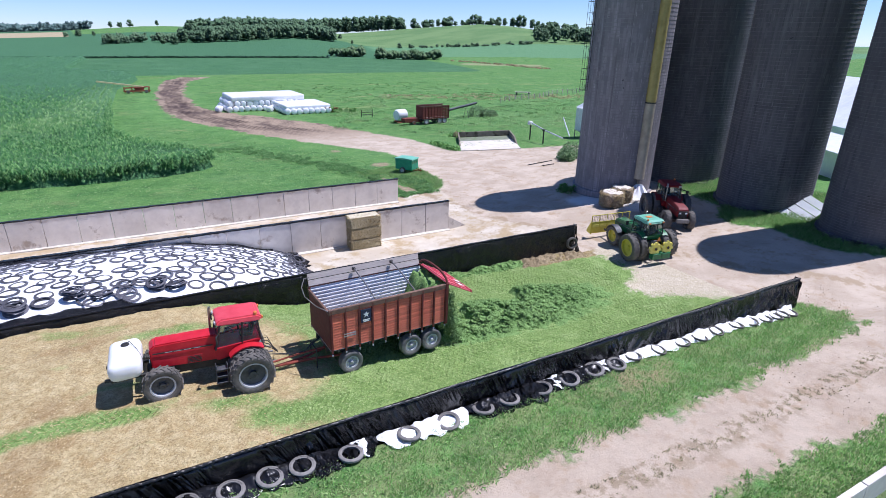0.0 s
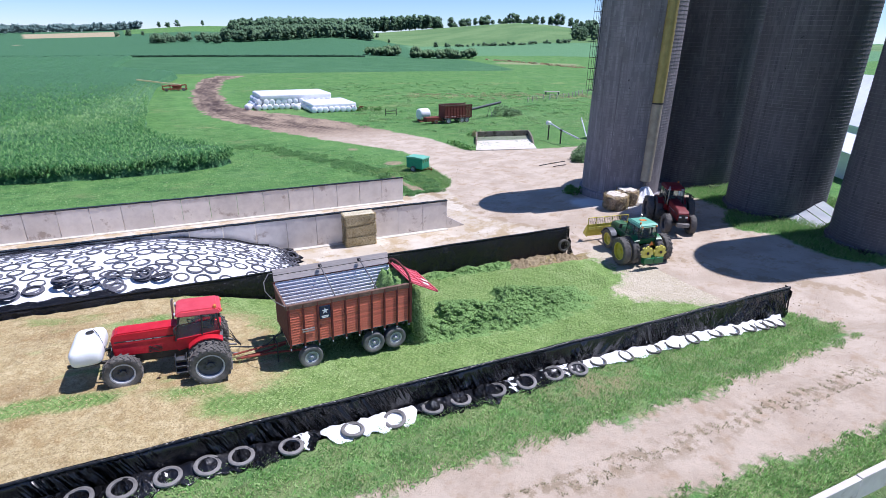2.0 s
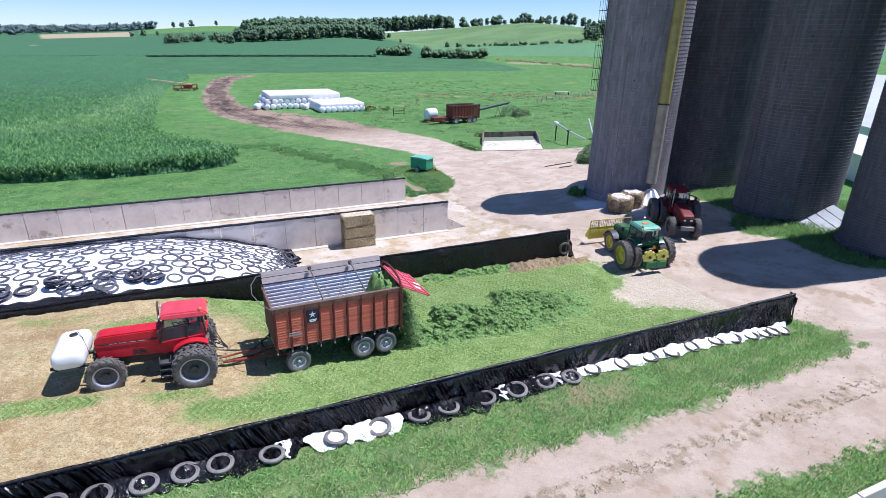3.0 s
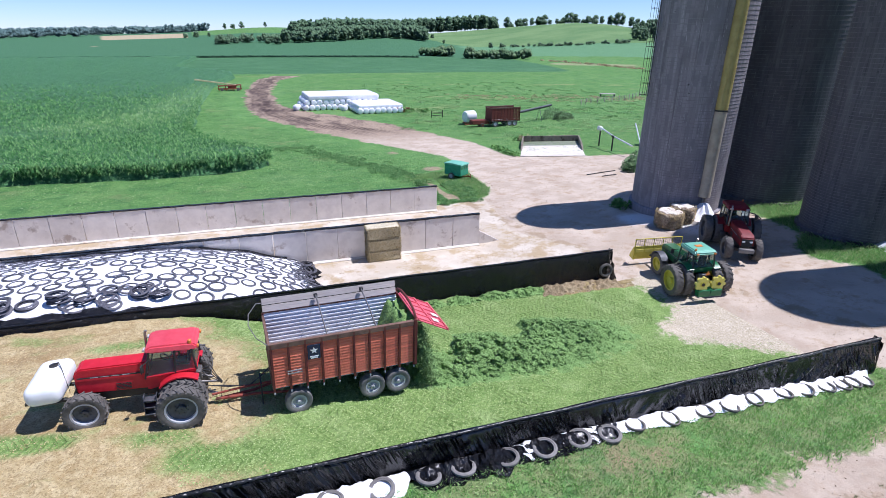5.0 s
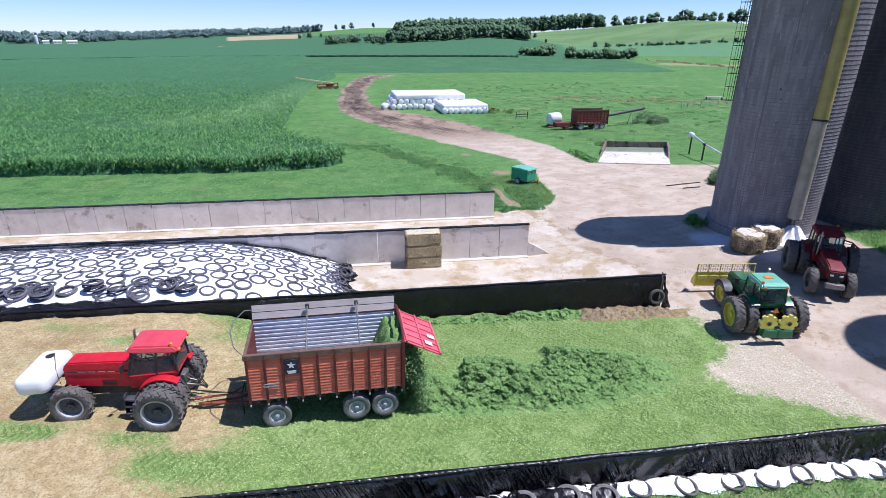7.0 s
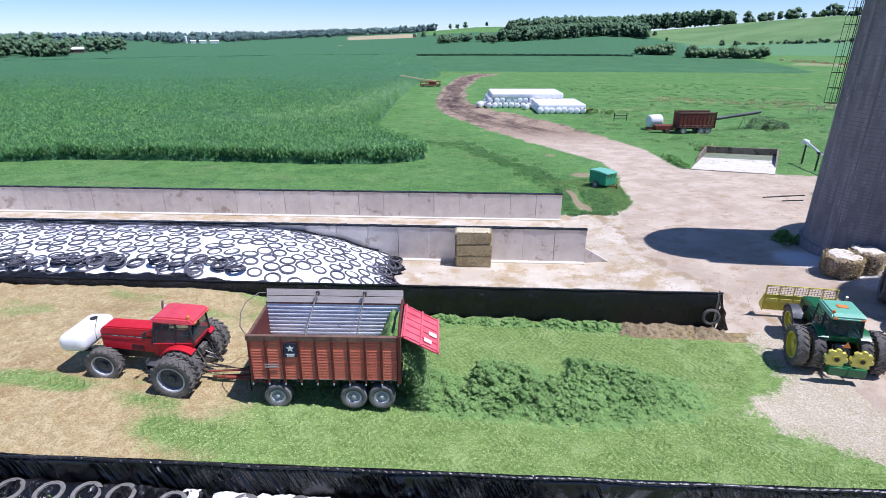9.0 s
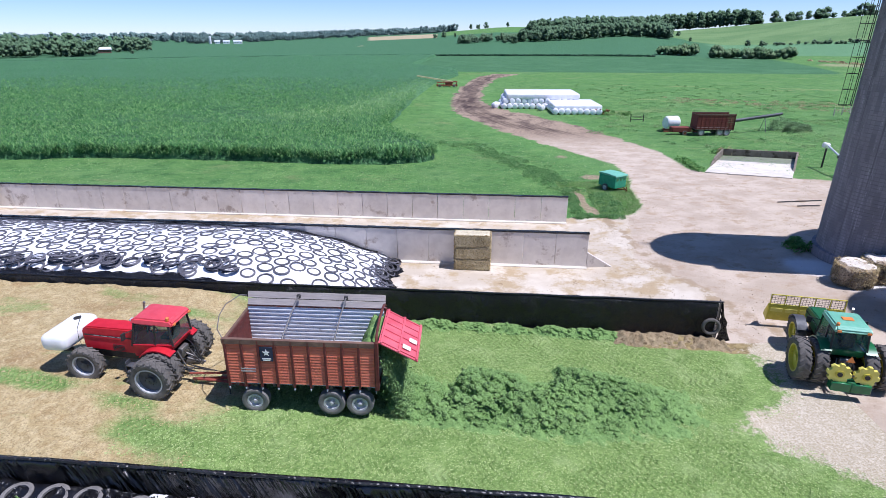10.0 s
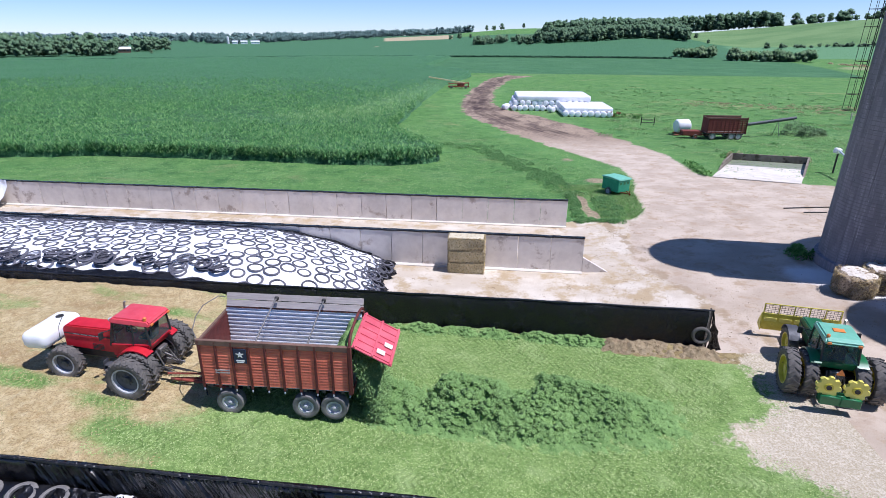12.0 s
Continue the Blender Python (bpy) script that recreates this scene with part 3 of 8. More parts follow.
    pale = n.mix(n.ramp(n.attr("mud"), 0.25, 0.75), pale, mud)
    seam = n.math("MULTIPLY", n.ramp(n.math("ADD", n.math("MULTIPLY", n.attr("seam"), n.ramp(n.noise(v, 0.5, 6, 0.75), 0.35, 0.6)), n.math("MULTIPLY", n.noise(v, 3.2, 6, 0.75), 0.8)), 0.6, 0.95), 0.7)
    dust = n.ramp(n.math("ADD", n.attr("lime"), n.math("MULTIPLY", n.noise(v, 1.1, 6, 0.7), 0.5)), 0.5, 0.95)
    pale = n.mix(dust, pale, lin(226, 224, 220))
    col = n.mix(yd, col, pale)
    # weeds along the road's middle
    weed = n.math("MULTIPLY", n.attr("weed"), n.ramp(n.noise(v, 1.7, 6, 0.7), 0.5, 0.58))
    col = n.mix(n.math("MULTIPLY", weed, 0.75), col, lin(134, 118, 92))
    # washed-out gully and spilt soil beside the wall end
    wash = n.ramp(n.math("ADD", n.attr("wash"), n.math("MULTIPLY", n.noise(v, 1.6, 6, 0.75), 0.6)), 0.6, 0.85)
    col = n.mix(wash, col, n.mix(n.ramp(fine, 0.4, 0.65), lin(146, 129, 106), lin(176, 158, 132)))
    # poured floor of the bays
    cj = n.math("MULTIPLY_ADD", fine, 0.8)
    cj.node.inputs[2].default_value = -0.4
    bay = n.ramp(n.math("ADD", n.attr("bay"), cj), -0.1, 0.15)
    slab = n.mix(n.ramp(mid, 0.4, 0.65), lin(196, 183, 163), lin(213, 203, 186))
    slab = n.mix(n.ramp(n.noise(v, 0.5, 7, 0.7), 0.46, 0.62), slab, lin(180, 160, 128))
    slab = n.mix(n.math("MULTIPLY", n.ramp(n.noise(v, 1.3, 6, 0.75), 0.6, 0.68), 0.7), slab, lin(134, 112, 84))
    col = n.mix(bay, col, slab)
    col = n.mix(seam, col, lin(158, 138, 110))
    soft = n.math("SUBTRACT", 1.0, n.math("MAXIMUM", yd, bay))
    h = n.math("ADD", n.math("MULTIPLY", n.noise(v, 5, 5, 0.7), n.math("MULTIPLY_ADD", soft, 1.5)), n.math("MULTIPLY", grit, 0.25))
    nor = n.bump(h, 0.55, 0.12)
    nor = n.bump(n.math("MULTIPLY", n.noise(v, 0.7, 6, 0.75), n.ramp(n.attr("open"), 0.0, 1.0)), 0.6, 0.7, nor)
    return n.done(col, 0.95, nor, 0.0, Specular_IOR_Level=0.2)


ground = raw("ground", np.stack([X, Y, Z], 1), grid_faces(len(gx), len(gy)), ground_mat())
tagged(ground, "farm ground of green meadow, pale gravel yard and dirt track", "ground", kind="structure")


def mask(ob, name, values):
    at = ob.data.attributes.new(name, "FLOAT", "POINT")
    at.data.foreach_set("value", np.asarray(values, np.float32))


AZ, DD = bearing(X, Y)
pasture = fade(DD, 600, 612) * fade(800 - DD, 0, 20) * fade(AZ - np.interp(DD, [600, 660], [18, 15.2]), 0, 0.5)
upland = fade(DD, 845, 860) * fade(AZ, -5.6, -5) * fade(10 - AZ, 0, 1)
glade = fade(465 - DD, 0, 6) * fade(AZ - np.interp(DD, [262, 460], [31, 22]), 0, 2.5)
crop_mask = fade(Y - 262 + 0.04 * X, -4, 4) * (1 - pasture) * (1 - upland) * (1 - glade)
mask(ground, "crop", np.maximum(crop_mask, fade(-20 - X, 0, 25) * fade(Y, 280, 300)) * (1 - upland))
mask(ground, "soy", fade(DD - np.interp(AZ, [-40, 20], [432, 425]), 0, 4) * fade(Y, 100, 200))
stubble = fade(AZ, -13.0, -12.0) * fade(-5.5 - AZ, 0, 0.4) * fade(DD, 800, 812) * fade(955 - DD, 0, 12)
bare = 0.55 * np.exp(-(((AZ + 13.2) / 0.6) ** 2 + ((DD - 655) / 22) ** 2) ** 2)
soil = 0.5 * fade(AZ, 27.5, 29) * fade(38 - AZ, 0, 1) * fade(DD, 340, 360) * fade(400 - DD, 0, 20)
mask(ground, "wheat", np.maximum(np.maximum(stubble, bare), soil))
mask(ground, "hill", pasture)
mask(ground, "pale_crop", fade(AZ - np.interp(DD, [425, 600], [21.5, 19.5]), 0, 0.5))
mask(ground, "open", fade(-inside(X, Y, YARD), 1.0, 7.0) * fade(Y, 47, 52))
mask(ground, "yard", np.clip(inside(X, Y, YARD), -3, 3))
mask(ground, "bay", np.clip(inside(X, Y, BAYS), -2, 2))
seam_d = np.abs(inside(X, Y, [(23.2, 47.5), (23.8, 42), (24.6, 36.5), (26.4, 30.4), (29.2, 24.0), (32.5, 17), (36, 12), (36, 11.9), (32.4, 16.9), (29.1, 23.9), (26.3, 30.3), (24.5, 36.4), (23.7, 41.9)]))
mask(ground, "seam", np.exp(-(seam_d / 0.35) ** 2))
gully_x = np.interp(Y, [48, 52, 56.5], [22.5, 22.1, 21.7]) + 0.2 * np.sin(Y * 1.3)
mask(ground, "verge", 0.4 * fade(14.2 - Y, 0, 1) * fade(44 - X, 0, 3) + 0.6 * np.exp(-((X - 15.8) / 2.0) ** 2 - ((Y - 12.2) / 0.8) ** 2))
mask(ground, "wash", np.exp(-((X - gully_x) / 0.5) ** 2) * fade(Y, 47.6, 48.6) * fade(57.5 - Y, 0, 1.2) + 0.75 * np.exp(-((X - 24.6) / 1.5) ** 2 - ((Y - 62.5) / 1.6) ** 2) + 0.5 * np.exp(-((X - 22.6) / 1.6) ** 2 - ((Y - 75) / 2.2) ** 2))
mask(ground, "mud", np.maximum(fade(Y, 60, 115) * 0.95, 0.44 * fade(12.5 - Y, 0, 2) * fade(34 - X, 0, 10)))
mask(ground, "lime", np.exp(-(np.hypot(X - 36.2, Y - 32.2) / 2.6) ** 2) + 0.7 * np.exp(-(np.hypot(X - 33.2, Y - 35.4) / 1.8) ** 2))
centre = np.interp(Y, [80, 92, 103, 115, 128, 147, 184, 226, 248], [31, 26.5, 20, 13.4, 9.0, 6.2, 5.9, 9.6, 18]) + 0.5 * waves(X, Y, 23, 29, 2)
rut_d = np.min([np.abs(X - centre - o * np.interp(Y, [100, 130], [1.5, 1.0])) for o in (-2.1, -1.3, -0.5, 0.6, 1.2, 1.9)], axis=0)
mask(ground, "rut", np.exp(-(rut_d / 0.42) ** 2) * fade(Y, 86, 102) * (0.65 + 0.35 * waves(X, Y, 9, 30, 3)))
streak_d = np.minimum(np.abs(Y - (150 - 0.35 * (X - 60))), np.abs(Y - (196 - 0.2 * (X - 50))))
mask(ground, "rough", 0.12 + 1.1 * np.exp(-(streak_d / 5) ** 2) * fade(X, 45, 65) + 0.7 * np.exp(-((X - 6) / 5) ** 2 - ((Y - 108) / 6) ** 2) + 0.5 * np.exp(-((X - 40) / 14) ** 2 - ((Y - 128) / 7) ** 2) + 0.22 * fade(X, 28, 45) * fade(Y, 70, 100) + fade(9 - np.abs(Y - 58), 0, 6) * fade(X, 18, 24) + 0.8 * fade(14 - Y, 0, 2))
mask(ground, "weed", np.exp(-((Y - 8.3) / 0.5) ** 2) * (X < 27) * (X > -60))


# ---- the packed silage in the first bunker ----
def pz(x, y):
    """Top of the packed silage."""
    x, y = np.asarray(x, float), np.asarray(y, float)
    a = np.interp(x, [-60, -4, 0, 3, 6, 9, 12, 16, 20, 24, 27.5], [2.95, 2.88, 2.7, 2.42, 2.16, 1.95, 1.62, 1.32, 1.18, 1.05, 0.75])
    b = np.interp(x, [-60, -1, 2, 5, 8, 12, 24, 27.5], [2.72, 2.58, 2.2, 1.35, 1.15, 1.15, 0.95, 0.7])
    z = a + (b - a) * fade(y, 21.5, 25.6)
    # loose ridge along the wall, lumpy
    ridge = np.exp(-((y - 26.0) / 0.42) ** 2) * (0.2 + 0.08 * waves(x, y, 5.3, 7, 1) + 0.05 * waves(x, y, 1.9, 8, 1) + 0.03 * waves(x, y, 0.7, 9, 1)) * fade(x, 8, 11) * (1 - fade(x, 24.2, 25.4))
    z = z + ridge
    z = z + 0.05 * waves(x, y, 3.2, 5, 3) + 0.03 * waves(x, y, 0.9, 6, 2)
    return np.where(x > 20, np.maximum(z, gz(x, y) + 0.035), z)


px, py = np.arange(-46, 28.01, 0.22), np.arange(14.12, 26.12, 0.22)
PX, PY = np.meshgrid(px, py)
PX, PY = PX.ravel(), PY.ravel()


def pile_mat():
    n = Nodes("packed_silage")
    v = n.coord("World")
    mid, fine, grit = n.noise(v, 0.7, 5), n.noise(v, 3.2, 6, 0.65), n.noise(v, 14, 5, 0.7)
    straw = n.mix(n.ramp(fine, 0.35, 0.65), lin(182, 162, 118), lin(208, 191, 148))
    straw = n.mix(n.ramp(n.noise(v, 1.1, 7, 0.7), 0.5, 0.66), straw, lin(178, 154, 110))
    straw = n.mix(n.math("MULTIPLY", n.ramp(grit, 0.48, 0.62), 0.7), straw, lin(136, 116, 80))
    straw = n.mix(n.math("MULTIPLY", n.ramp(n.noise(v, 0.35, 5, 0.6), 0.5, 0.66), 0.5), straw, lin(150, 122, 84))
    tracks = n.noise(v, 2.0, 5, 0.6, (0.5, 2.6, 1))
    green = n.mix(n.ramp(tracks, 0.35, 0.66), lin(124, 154, 84), lin(150, 176, 104))
    green = n.mix(n.math("MULTIPLY", n.ramp(grit, 0.46, 0.58), 0.7), green, lin(96, 126, 62))
    green = n.mix(n.math("MULTIPLY", n.ramp(n.noise(v, 4.5, 6, 0.7), 0.52, 0.64), 0.45), green, lin(88, 118, 58))
    green = n.mix(n.math("MULTIPLY", n.ramp(mid, 0.52, 0.7), 0.5), green, lin(172, 192, 130))
    jag = n.math("MULTIPLY_ADD", n.noise(v, 0.9, 6, 0.65), 4.4)
    jag.node.inputs[2].default_value = -2.2
    g = n.ramp(n.math("ADD", n.attr("fresh"), jag), -1.3, 1.5)
    patch = n.math("MULTIPLY", n.ramp(n.noise(v, 0.42, 4, 0.55, (0.7, 1.5, 1)), 0.56, 0.68), 0.6)
    col = n.mix(n.math("MAXIMUM", g, patch), straw, green)
    spoil = n.math("MULTIPLY_ADD", n.noise(v, 1.7, 6, 0.7), 0.8)
    spoil.node.inputs[2].default_value = -0.4
    rot = n.mix(n.ramp(fine, 0.35, 0.65), lin(132, 116, 80), lin(168, 150, 108))
    col = n.mix(n.ramp(n.math("ADD", n.attr("spoil"), spoil), 0.4, 0.6), col, rot)
    edge = n.math("MULTIPLY_ADD", n.noise(v, 1.1, 8, 0.82), 5.6)
    edge.node.inputs[2].default_value = -2.8
    col = n.mix(n.ramp(n.math("ADD", n.attr("spill"), edge), -0.1, 0.5), col, n.mix(n.ramp(grit, 0.4, 0.6), n.mix(n.ramp(fine, 0.4, 0.6), lin(204, 193, 170), lin(219, 209, 189)), lin(184, 170, 142)))
    # chevron lug marks left by wheels that ran along the bunker
    ax = n.add("SeparateXYZ")
    n.link(v, ax.inputs[0])
    lane = n.math("PINGPONG", n.math("ADD", ax.outputs[1], n.math("MULTIPLY", n.noise(v, 0.25, 2), 0.6)), 0.36)
    lug = n.math("SINE", n.math("ADD", n.math("MULTIPLY", ax.outputs[0], 24.0), n.math("ADD", n.math("MULTIPLY", lane, 17.0), n.math("MULTIPLY", n.noise(v, 1.1, 4), 7.0))))
    lug = n.math("MULTIPLY", n.ramp(lug, -0.4, 0.7), n.math("MULTIPLY", n.ramp(n.noise(v, 0.5, 4, 0.6), 0.36, 0.56), n.math("MULTIPLY", g, n.ramp(n.attr("spill"), -0.5, -2.0))))
    col = n.mix(n.math("MULTIPLY", lug, 0.4), col, lin(92, 118, 58))
    nor = n.bump(n.math("ADD", n.noise(v, 6, 6, 0.7), n.math("ADD", n.math("MULTIPLY", grit, 0.5), n.math("MULTIPLY", lug, -0.45))), 0.8, 0.1)
    return n.done(col, 0.95, nor, 0.0, Specular_IOR_Level=0.2)


pile = raw("silage_pile", np.stack([PX, PY, pz(PX, PY)], 1), grid_faces(len(px), len(py)), pile_mat())
tagged(pile, "packed chopped silage, straw-brown and fresh green, between black plastic walls", "silage pile", kind="stuff")
fresh = np.clip(PX - np.interp(PY, [14, 17, 20, 23, 26], [2.6, 4.2, 4.5, 3.8, 1.0]), -3, 3)
for bx, by, sx, sy, v in ((-4.6, 18.0, 2.2, 0.6, 4.6), (-2.2, 17.7, 1.6, 0.5, 4.2), (0.9, 17.2, 1.4, 0.6, 4.2), (2.2, 16.0, 1.6, 0.6, 4.0), (-1.0, 23.5, 2.6, 0.65, 4.6), (-6.6, 17.6, 1.7, 0.4, 3.8)):
    fresh = fresh + v * np.exp(-((PX - bx) / sx) ** 2 - ((PY - by) / sy) ** 2)
mask(pile, "fresh", fresh)
mask(pile, "spill", np.clip(PX - np.interp(PY, [14, 16, 18, 19, 20, 21, 22, 24, 26], [28.6, 27.0, 25.0, 23.6, 22.8, 24.6, 25.6, 25.6, 25.4]), -3, 3))
mask(pile, "spoil", fade(PX, 19.0, 20.5) * fade(PY, 24.7, 25.4))


# ---- bunker walls ----
def panel_wall(name, y, x_end, count, width, top, foot, label, cap=True):
    """Precast panels side by side on a footing, with a strip of black plastic along the top."""
    wall = thing(name, label, "wall", kind="structure")
    base = []
    h = top - foot
    me = None
    for i in range(count):
        x = x_end - width * (i + 0.5)
        if me is None:
            ob = part("panel", box(B(), (width - 0.025, 0.2, h), (0, 0, h / 2), bev=0.015), M["concrete"], wall, at=pose(x, y + 0.1, foot))
            me = ob.data
        else:
            ob = new("panel", me)
            ob.parent = wall
            ob.matrix_basis = pose(x, y + 0.1 + random.uniform(-0.012, 0.012), foot + random.uniform(-0.02, 0.02))
    length = width * count
    bm = B()
    box(bm, (length, 0.36, 0.18), (x_end - length / 2, y - 0.15, foot + 0.04), bev=0.03)
    part("footing", bm, M["pale_concrete"], wall, "pale concrete footing")
    if not cap:
        return wall
    bm = B()
    n = int(length / 0.5)
    for i in range(n):
        a, b = x_end - length * i / n, x_end - length * (i + 1) / n
        box(bm, (a - b + 0.02, 0.26 + random.uniform(-0.02, 0.02), 0.09), ((a + b) / 2, y + 0.1, top + 0.03 + random.uniform(-0.012, 0.012)))
    part("plastic_cap", bm, M["black_plastic"], wall, "black plastic strip folded over the top")
    return wall


panel_wall("wall_2", 36.0, 19.95, 34, 2.1, 2.5, 0.1, "grey precast concrete bunker wall with black plastic cap")
panel_wall("wall_3", 46.0, 19.85, 36, 2.16, 1.98, -0.28, "long grey concrete bunker wall beside the meadow")
# a white sheet slung over the far wall
dx, dt = np.meshgrid(np.linspace(-34.5, -30.7, 30), np.linspace(0, 1, 14))
dx, dt = dx.ravel(), dt.ravel()
drape = raw("plastic_drape", np.stack([dx, 45.9 - 1.4 * dt ** 2 - 0.1 * np.abs(waves(dx, dt, 1.2, 92, 2)), 2.1 - 2.2 * dt * (0.75 + 0.25 * fade(-dx, 30, 32)) + 0.05 * waves(dx, dt, 0.9, 93, 2)], 1), grid_faces(30, 14), M["white_plastic"])
tagged(drape, "white plastic sheet slung over the concrete wall", "plastic sheet")
bm = B()
prism(bm, [(0, 0), (1.9, 0), (0, 1.1)], 0.2, pose(19.95, 36.1, 0.1))
solid("wall_wing", bm, M["concrete"], "low sloping concrete wing at the wall end", "wall", kind="structure")


def sheet_wall(name, y, x0, x1, top, thick, label, seed, flare=0.0):
    """A concrete bunker wall hung with creased black plastic on both faces."""
    wall = thing(name, label, "wall", kind="structure")
    bm = B()
    box(bm, (x1 - x0 - 0.1, thick - 0.2, top + 1.5 - 0.06), ((x0 + x1) / 2, y, (top - 1.56) / 2), bev=0.02)
    part("core", bm, M["concrete"], wall, "grey concrete core")
    xs = np.arange(x0, x1 + 0.01, 0.06 if flare else 0.14)
    rng = np.random.RandomState(seed)
    prof = [(-1, q) for q in np.linspace(-1.3, 1.0, 24 if flare else 5)] + [ (-0.55, 1.09), (0.0, 1.1), (0.55, 1.09), (1, 1.0), (1, 0.5), (1, 0.0), (1, -0.7), (1, -1.3)]
    verts = []
    fold = waves(xs, xs * 0, 0.9, seed, 3)
    for s, h in prof:
        z = top - 1.15 + h * 1.05 + (0.0 if h < 0.9 else 0.018 * waves(xs, xs * 0 + s, 1.7, seed + 1, 3))
        depth = thick / 2 * s
        drag = waves(xs + 0.45 * h, xs * 0 + 3 * s, 1.1, seed + 2, 3) * 0.03 * (1.3 - abs(h)) if abs(s) == 1 else 0
        out = -1 if s < 0 else 1
        if flare and s == -1:
            # folds pulled aslant between the top edge and the weighed-down foot
            lean = xs + 1.1 * (1 - h) * np.sign(np.sin(xs * 0.8)) * np.abs(np.sin(xs * 0.8)) ** 0.5
            pull = 1 - np.abs(waves(lean, xs * 0 + 0.2 * h, 0.8, seed + 7, 2))
            drag = drag - 0.1 * np.clip(pull, 0, 1) ** 3 * fade(1.0 - h, 0.0, 0.5) * (0.35 + 0.65 * fade(xs, 10, 15))
            # creases that fan up from each tyre on the sheet's foot
            for k, xa in enumerate(np.arange(-11.5, x1, 1.55)):
                xa = xa + 0.5 * math.sin(3.1 * k)
                up, along = 1.05 * (h + 1.1), xs - xa
                ray = np.abs(np.sin(8.5 * np.arctan2(along, up + 0.12) + k)) ** 5
                drag = drag - (0.02 + 0.035 * fade(xa, 8, 20)) * ray * np.exp(-(along ** 2 + up ** 2) / (0.8 + 0.9 * fade(xa, 10, 22)))
        belly = flare * (max(0, 0.6 - h)) * out * (0.5 + 0.5 * waves(xs, xs * 0, 4, seed + 4, 2))
        verts.append(np.stack([xs, y + depth + drag + belly, z + 0 * xs], 1))
    faces = grid_faces(len(xs), len(prof))
    ob = raw("plastic_sheet", np.concatenate(verts), faces, M["shiny_plastic"] if flare else M["black_plastic"])
    ob.parent = wall
    tagged(ob, "creased black plastic sheet")
    bm = B()
    tube(bm, [(x, y - 0.08 + 0.02 * math.sin(x * 1.7) + rng.uniform(-0.006, 0.006), top + 0.03 + (1.0 if flare else 0.5) * (0.008 * math.sin(24 * x + 3 * math.sin(1.3 * x)) + 0.008 * math.sin(39 * x + 2 * math.sin(2.1 * x)) + 0.004 * math.sin(71 * x))) for x in np.arange(max(x0, -12), x1 + 0.1, 0.045)], 0.045, 8)
    part("top_roll", bm, M["roll_plastic"], wall)
    bm = B()
    box(bm, (0.05, thick + 0.05, top + 0.2), (x1 + 0.01, y, top / 2 - 0.05), bev=0.015)
    part("end_sheet", bm, M["black_plastic"], wall)
    return wall


sheet_wall("wall_1", 26.25, -46, 24.4, 2.92, 0.26, "bunker wall covered in black plastic sheet", 11)
sheet_wall("wall_4", 14.0, -46, 29.2, 3.04, 0.26, "bunker wall covered in creased shiny black plastic", 21, 0.05)
# torn plastic flaps at the wall ends
for x, y, z, s in ((29.25, 13.9, 1.0, 2), (24.42, 26.2, 0.95, 5)):
    rng = random.Random(s)
    bm = B()
    rows = []
    for k in range(9):
        h = 2.1 * (1 - k / 8)
        rows.append([bm.verts.new((x + 0.04 + 0.8 * (j / 5) * (1 - h / 2.2) + rng.uniform(-0.05, 0.05), y + 0.3 * (j / 5) - 0.15 + rng.uniform(-0.04, 0.04), z - 0.2 + h)) for j in range(6)])
    for a, b in zip(rows, rows[1:]):
        for j in range(5):
            bm.faces.new((a[j], a[j + 1], b[j + 1], b[j]))
    bmesh.ops.solidify(bm, geom=bm.faces[:], thickness=0.015)
    solid("plastic_flap", bm, M["black_plastic"], "loose torn black plastic at the wall end", "plastic sheet")


# ---- tyres ----
def ring_mesh(name, outer, inner, thick, material, seg=22):
    """A tyre's cut side wall: a flat ring with a raised bead."""
    bm = B()
    mid = (outer + inner) / 2
    lathe(bm, [(inner, 0), (inner, thick * 0.9), (inner + 0.03, thick), (mid, thick * 0.62), (outer - 0.05, thick * 0.75), (outer, thick * 0.3), (outer, 0)], seg, closed=True)
    return mesh_of(name, bm, material, 50)


RING = [ring_mesh("side_ring", 0.46, 0.355, 0.05, M["side_tyre"]), ring_mesh("side_ring", 0.41, 0.305, 0.045, M["side_tyre"])]


def whole_tyre(name, outer, width, material, label, group, at):
    bm = B()
    w, hole = width / 2, outer * 0.7
    lathe(bm, [(hole, -w * 0.7), (hole + 0.05, -w * 0.85), (outer * 0.82, -w), (outer * 0.95, -w * 0.85), (outer, -w * 0.5), (outer, w * 0.5), (outer * 0.95, w * 0.85),
               (outer * 0.82, w), (hole + 0.05, w * 0.85), (hole, w * 0.7)], 26, closed=True)
    return solid(name, bm, material, label, "tyre", at, group)


# ---- the covered silage in the second bunker ----
def tz(x, y):
    """Top of the white cover."""
    x, y = np.asarray(x, float), np.asarray(y, float)
    lip = 7.9 + 0.35 * np.sin(y * 0.9) - 0.05 * (y - 31) ** 2 + 0.5 * fade(y, 30, 35)
    s = np.clip((lip - x) / 10.5, 0, 1)
    crown = 3.12 - 0.45 * np.clip((29 - y) / 2.6, 0, 1) ** 2 - 0.85 * np.clip((y - 31.5) / 4.4, 0, 1) ** 2
    z = 0.12 + (crown - 0.12) * (1 - (1 - s) ** 2.0)
    return z + 0.04 * waves(x, y, 2.6, 31, 3)


cx, cy = np.arange(-48, 8.6, 0.3), np.arange(26.42, 35.95, 0.24)
CX, CY = np.meshgrid(cx, cy)
CX, CY = CX.ravel(), CY.ravel()
cover = raw("silage_cover", np.stack([CX, CY, tz(CX, CY)], 1), grid_faces(len(cx), len(cy)), M["white_plastic"])
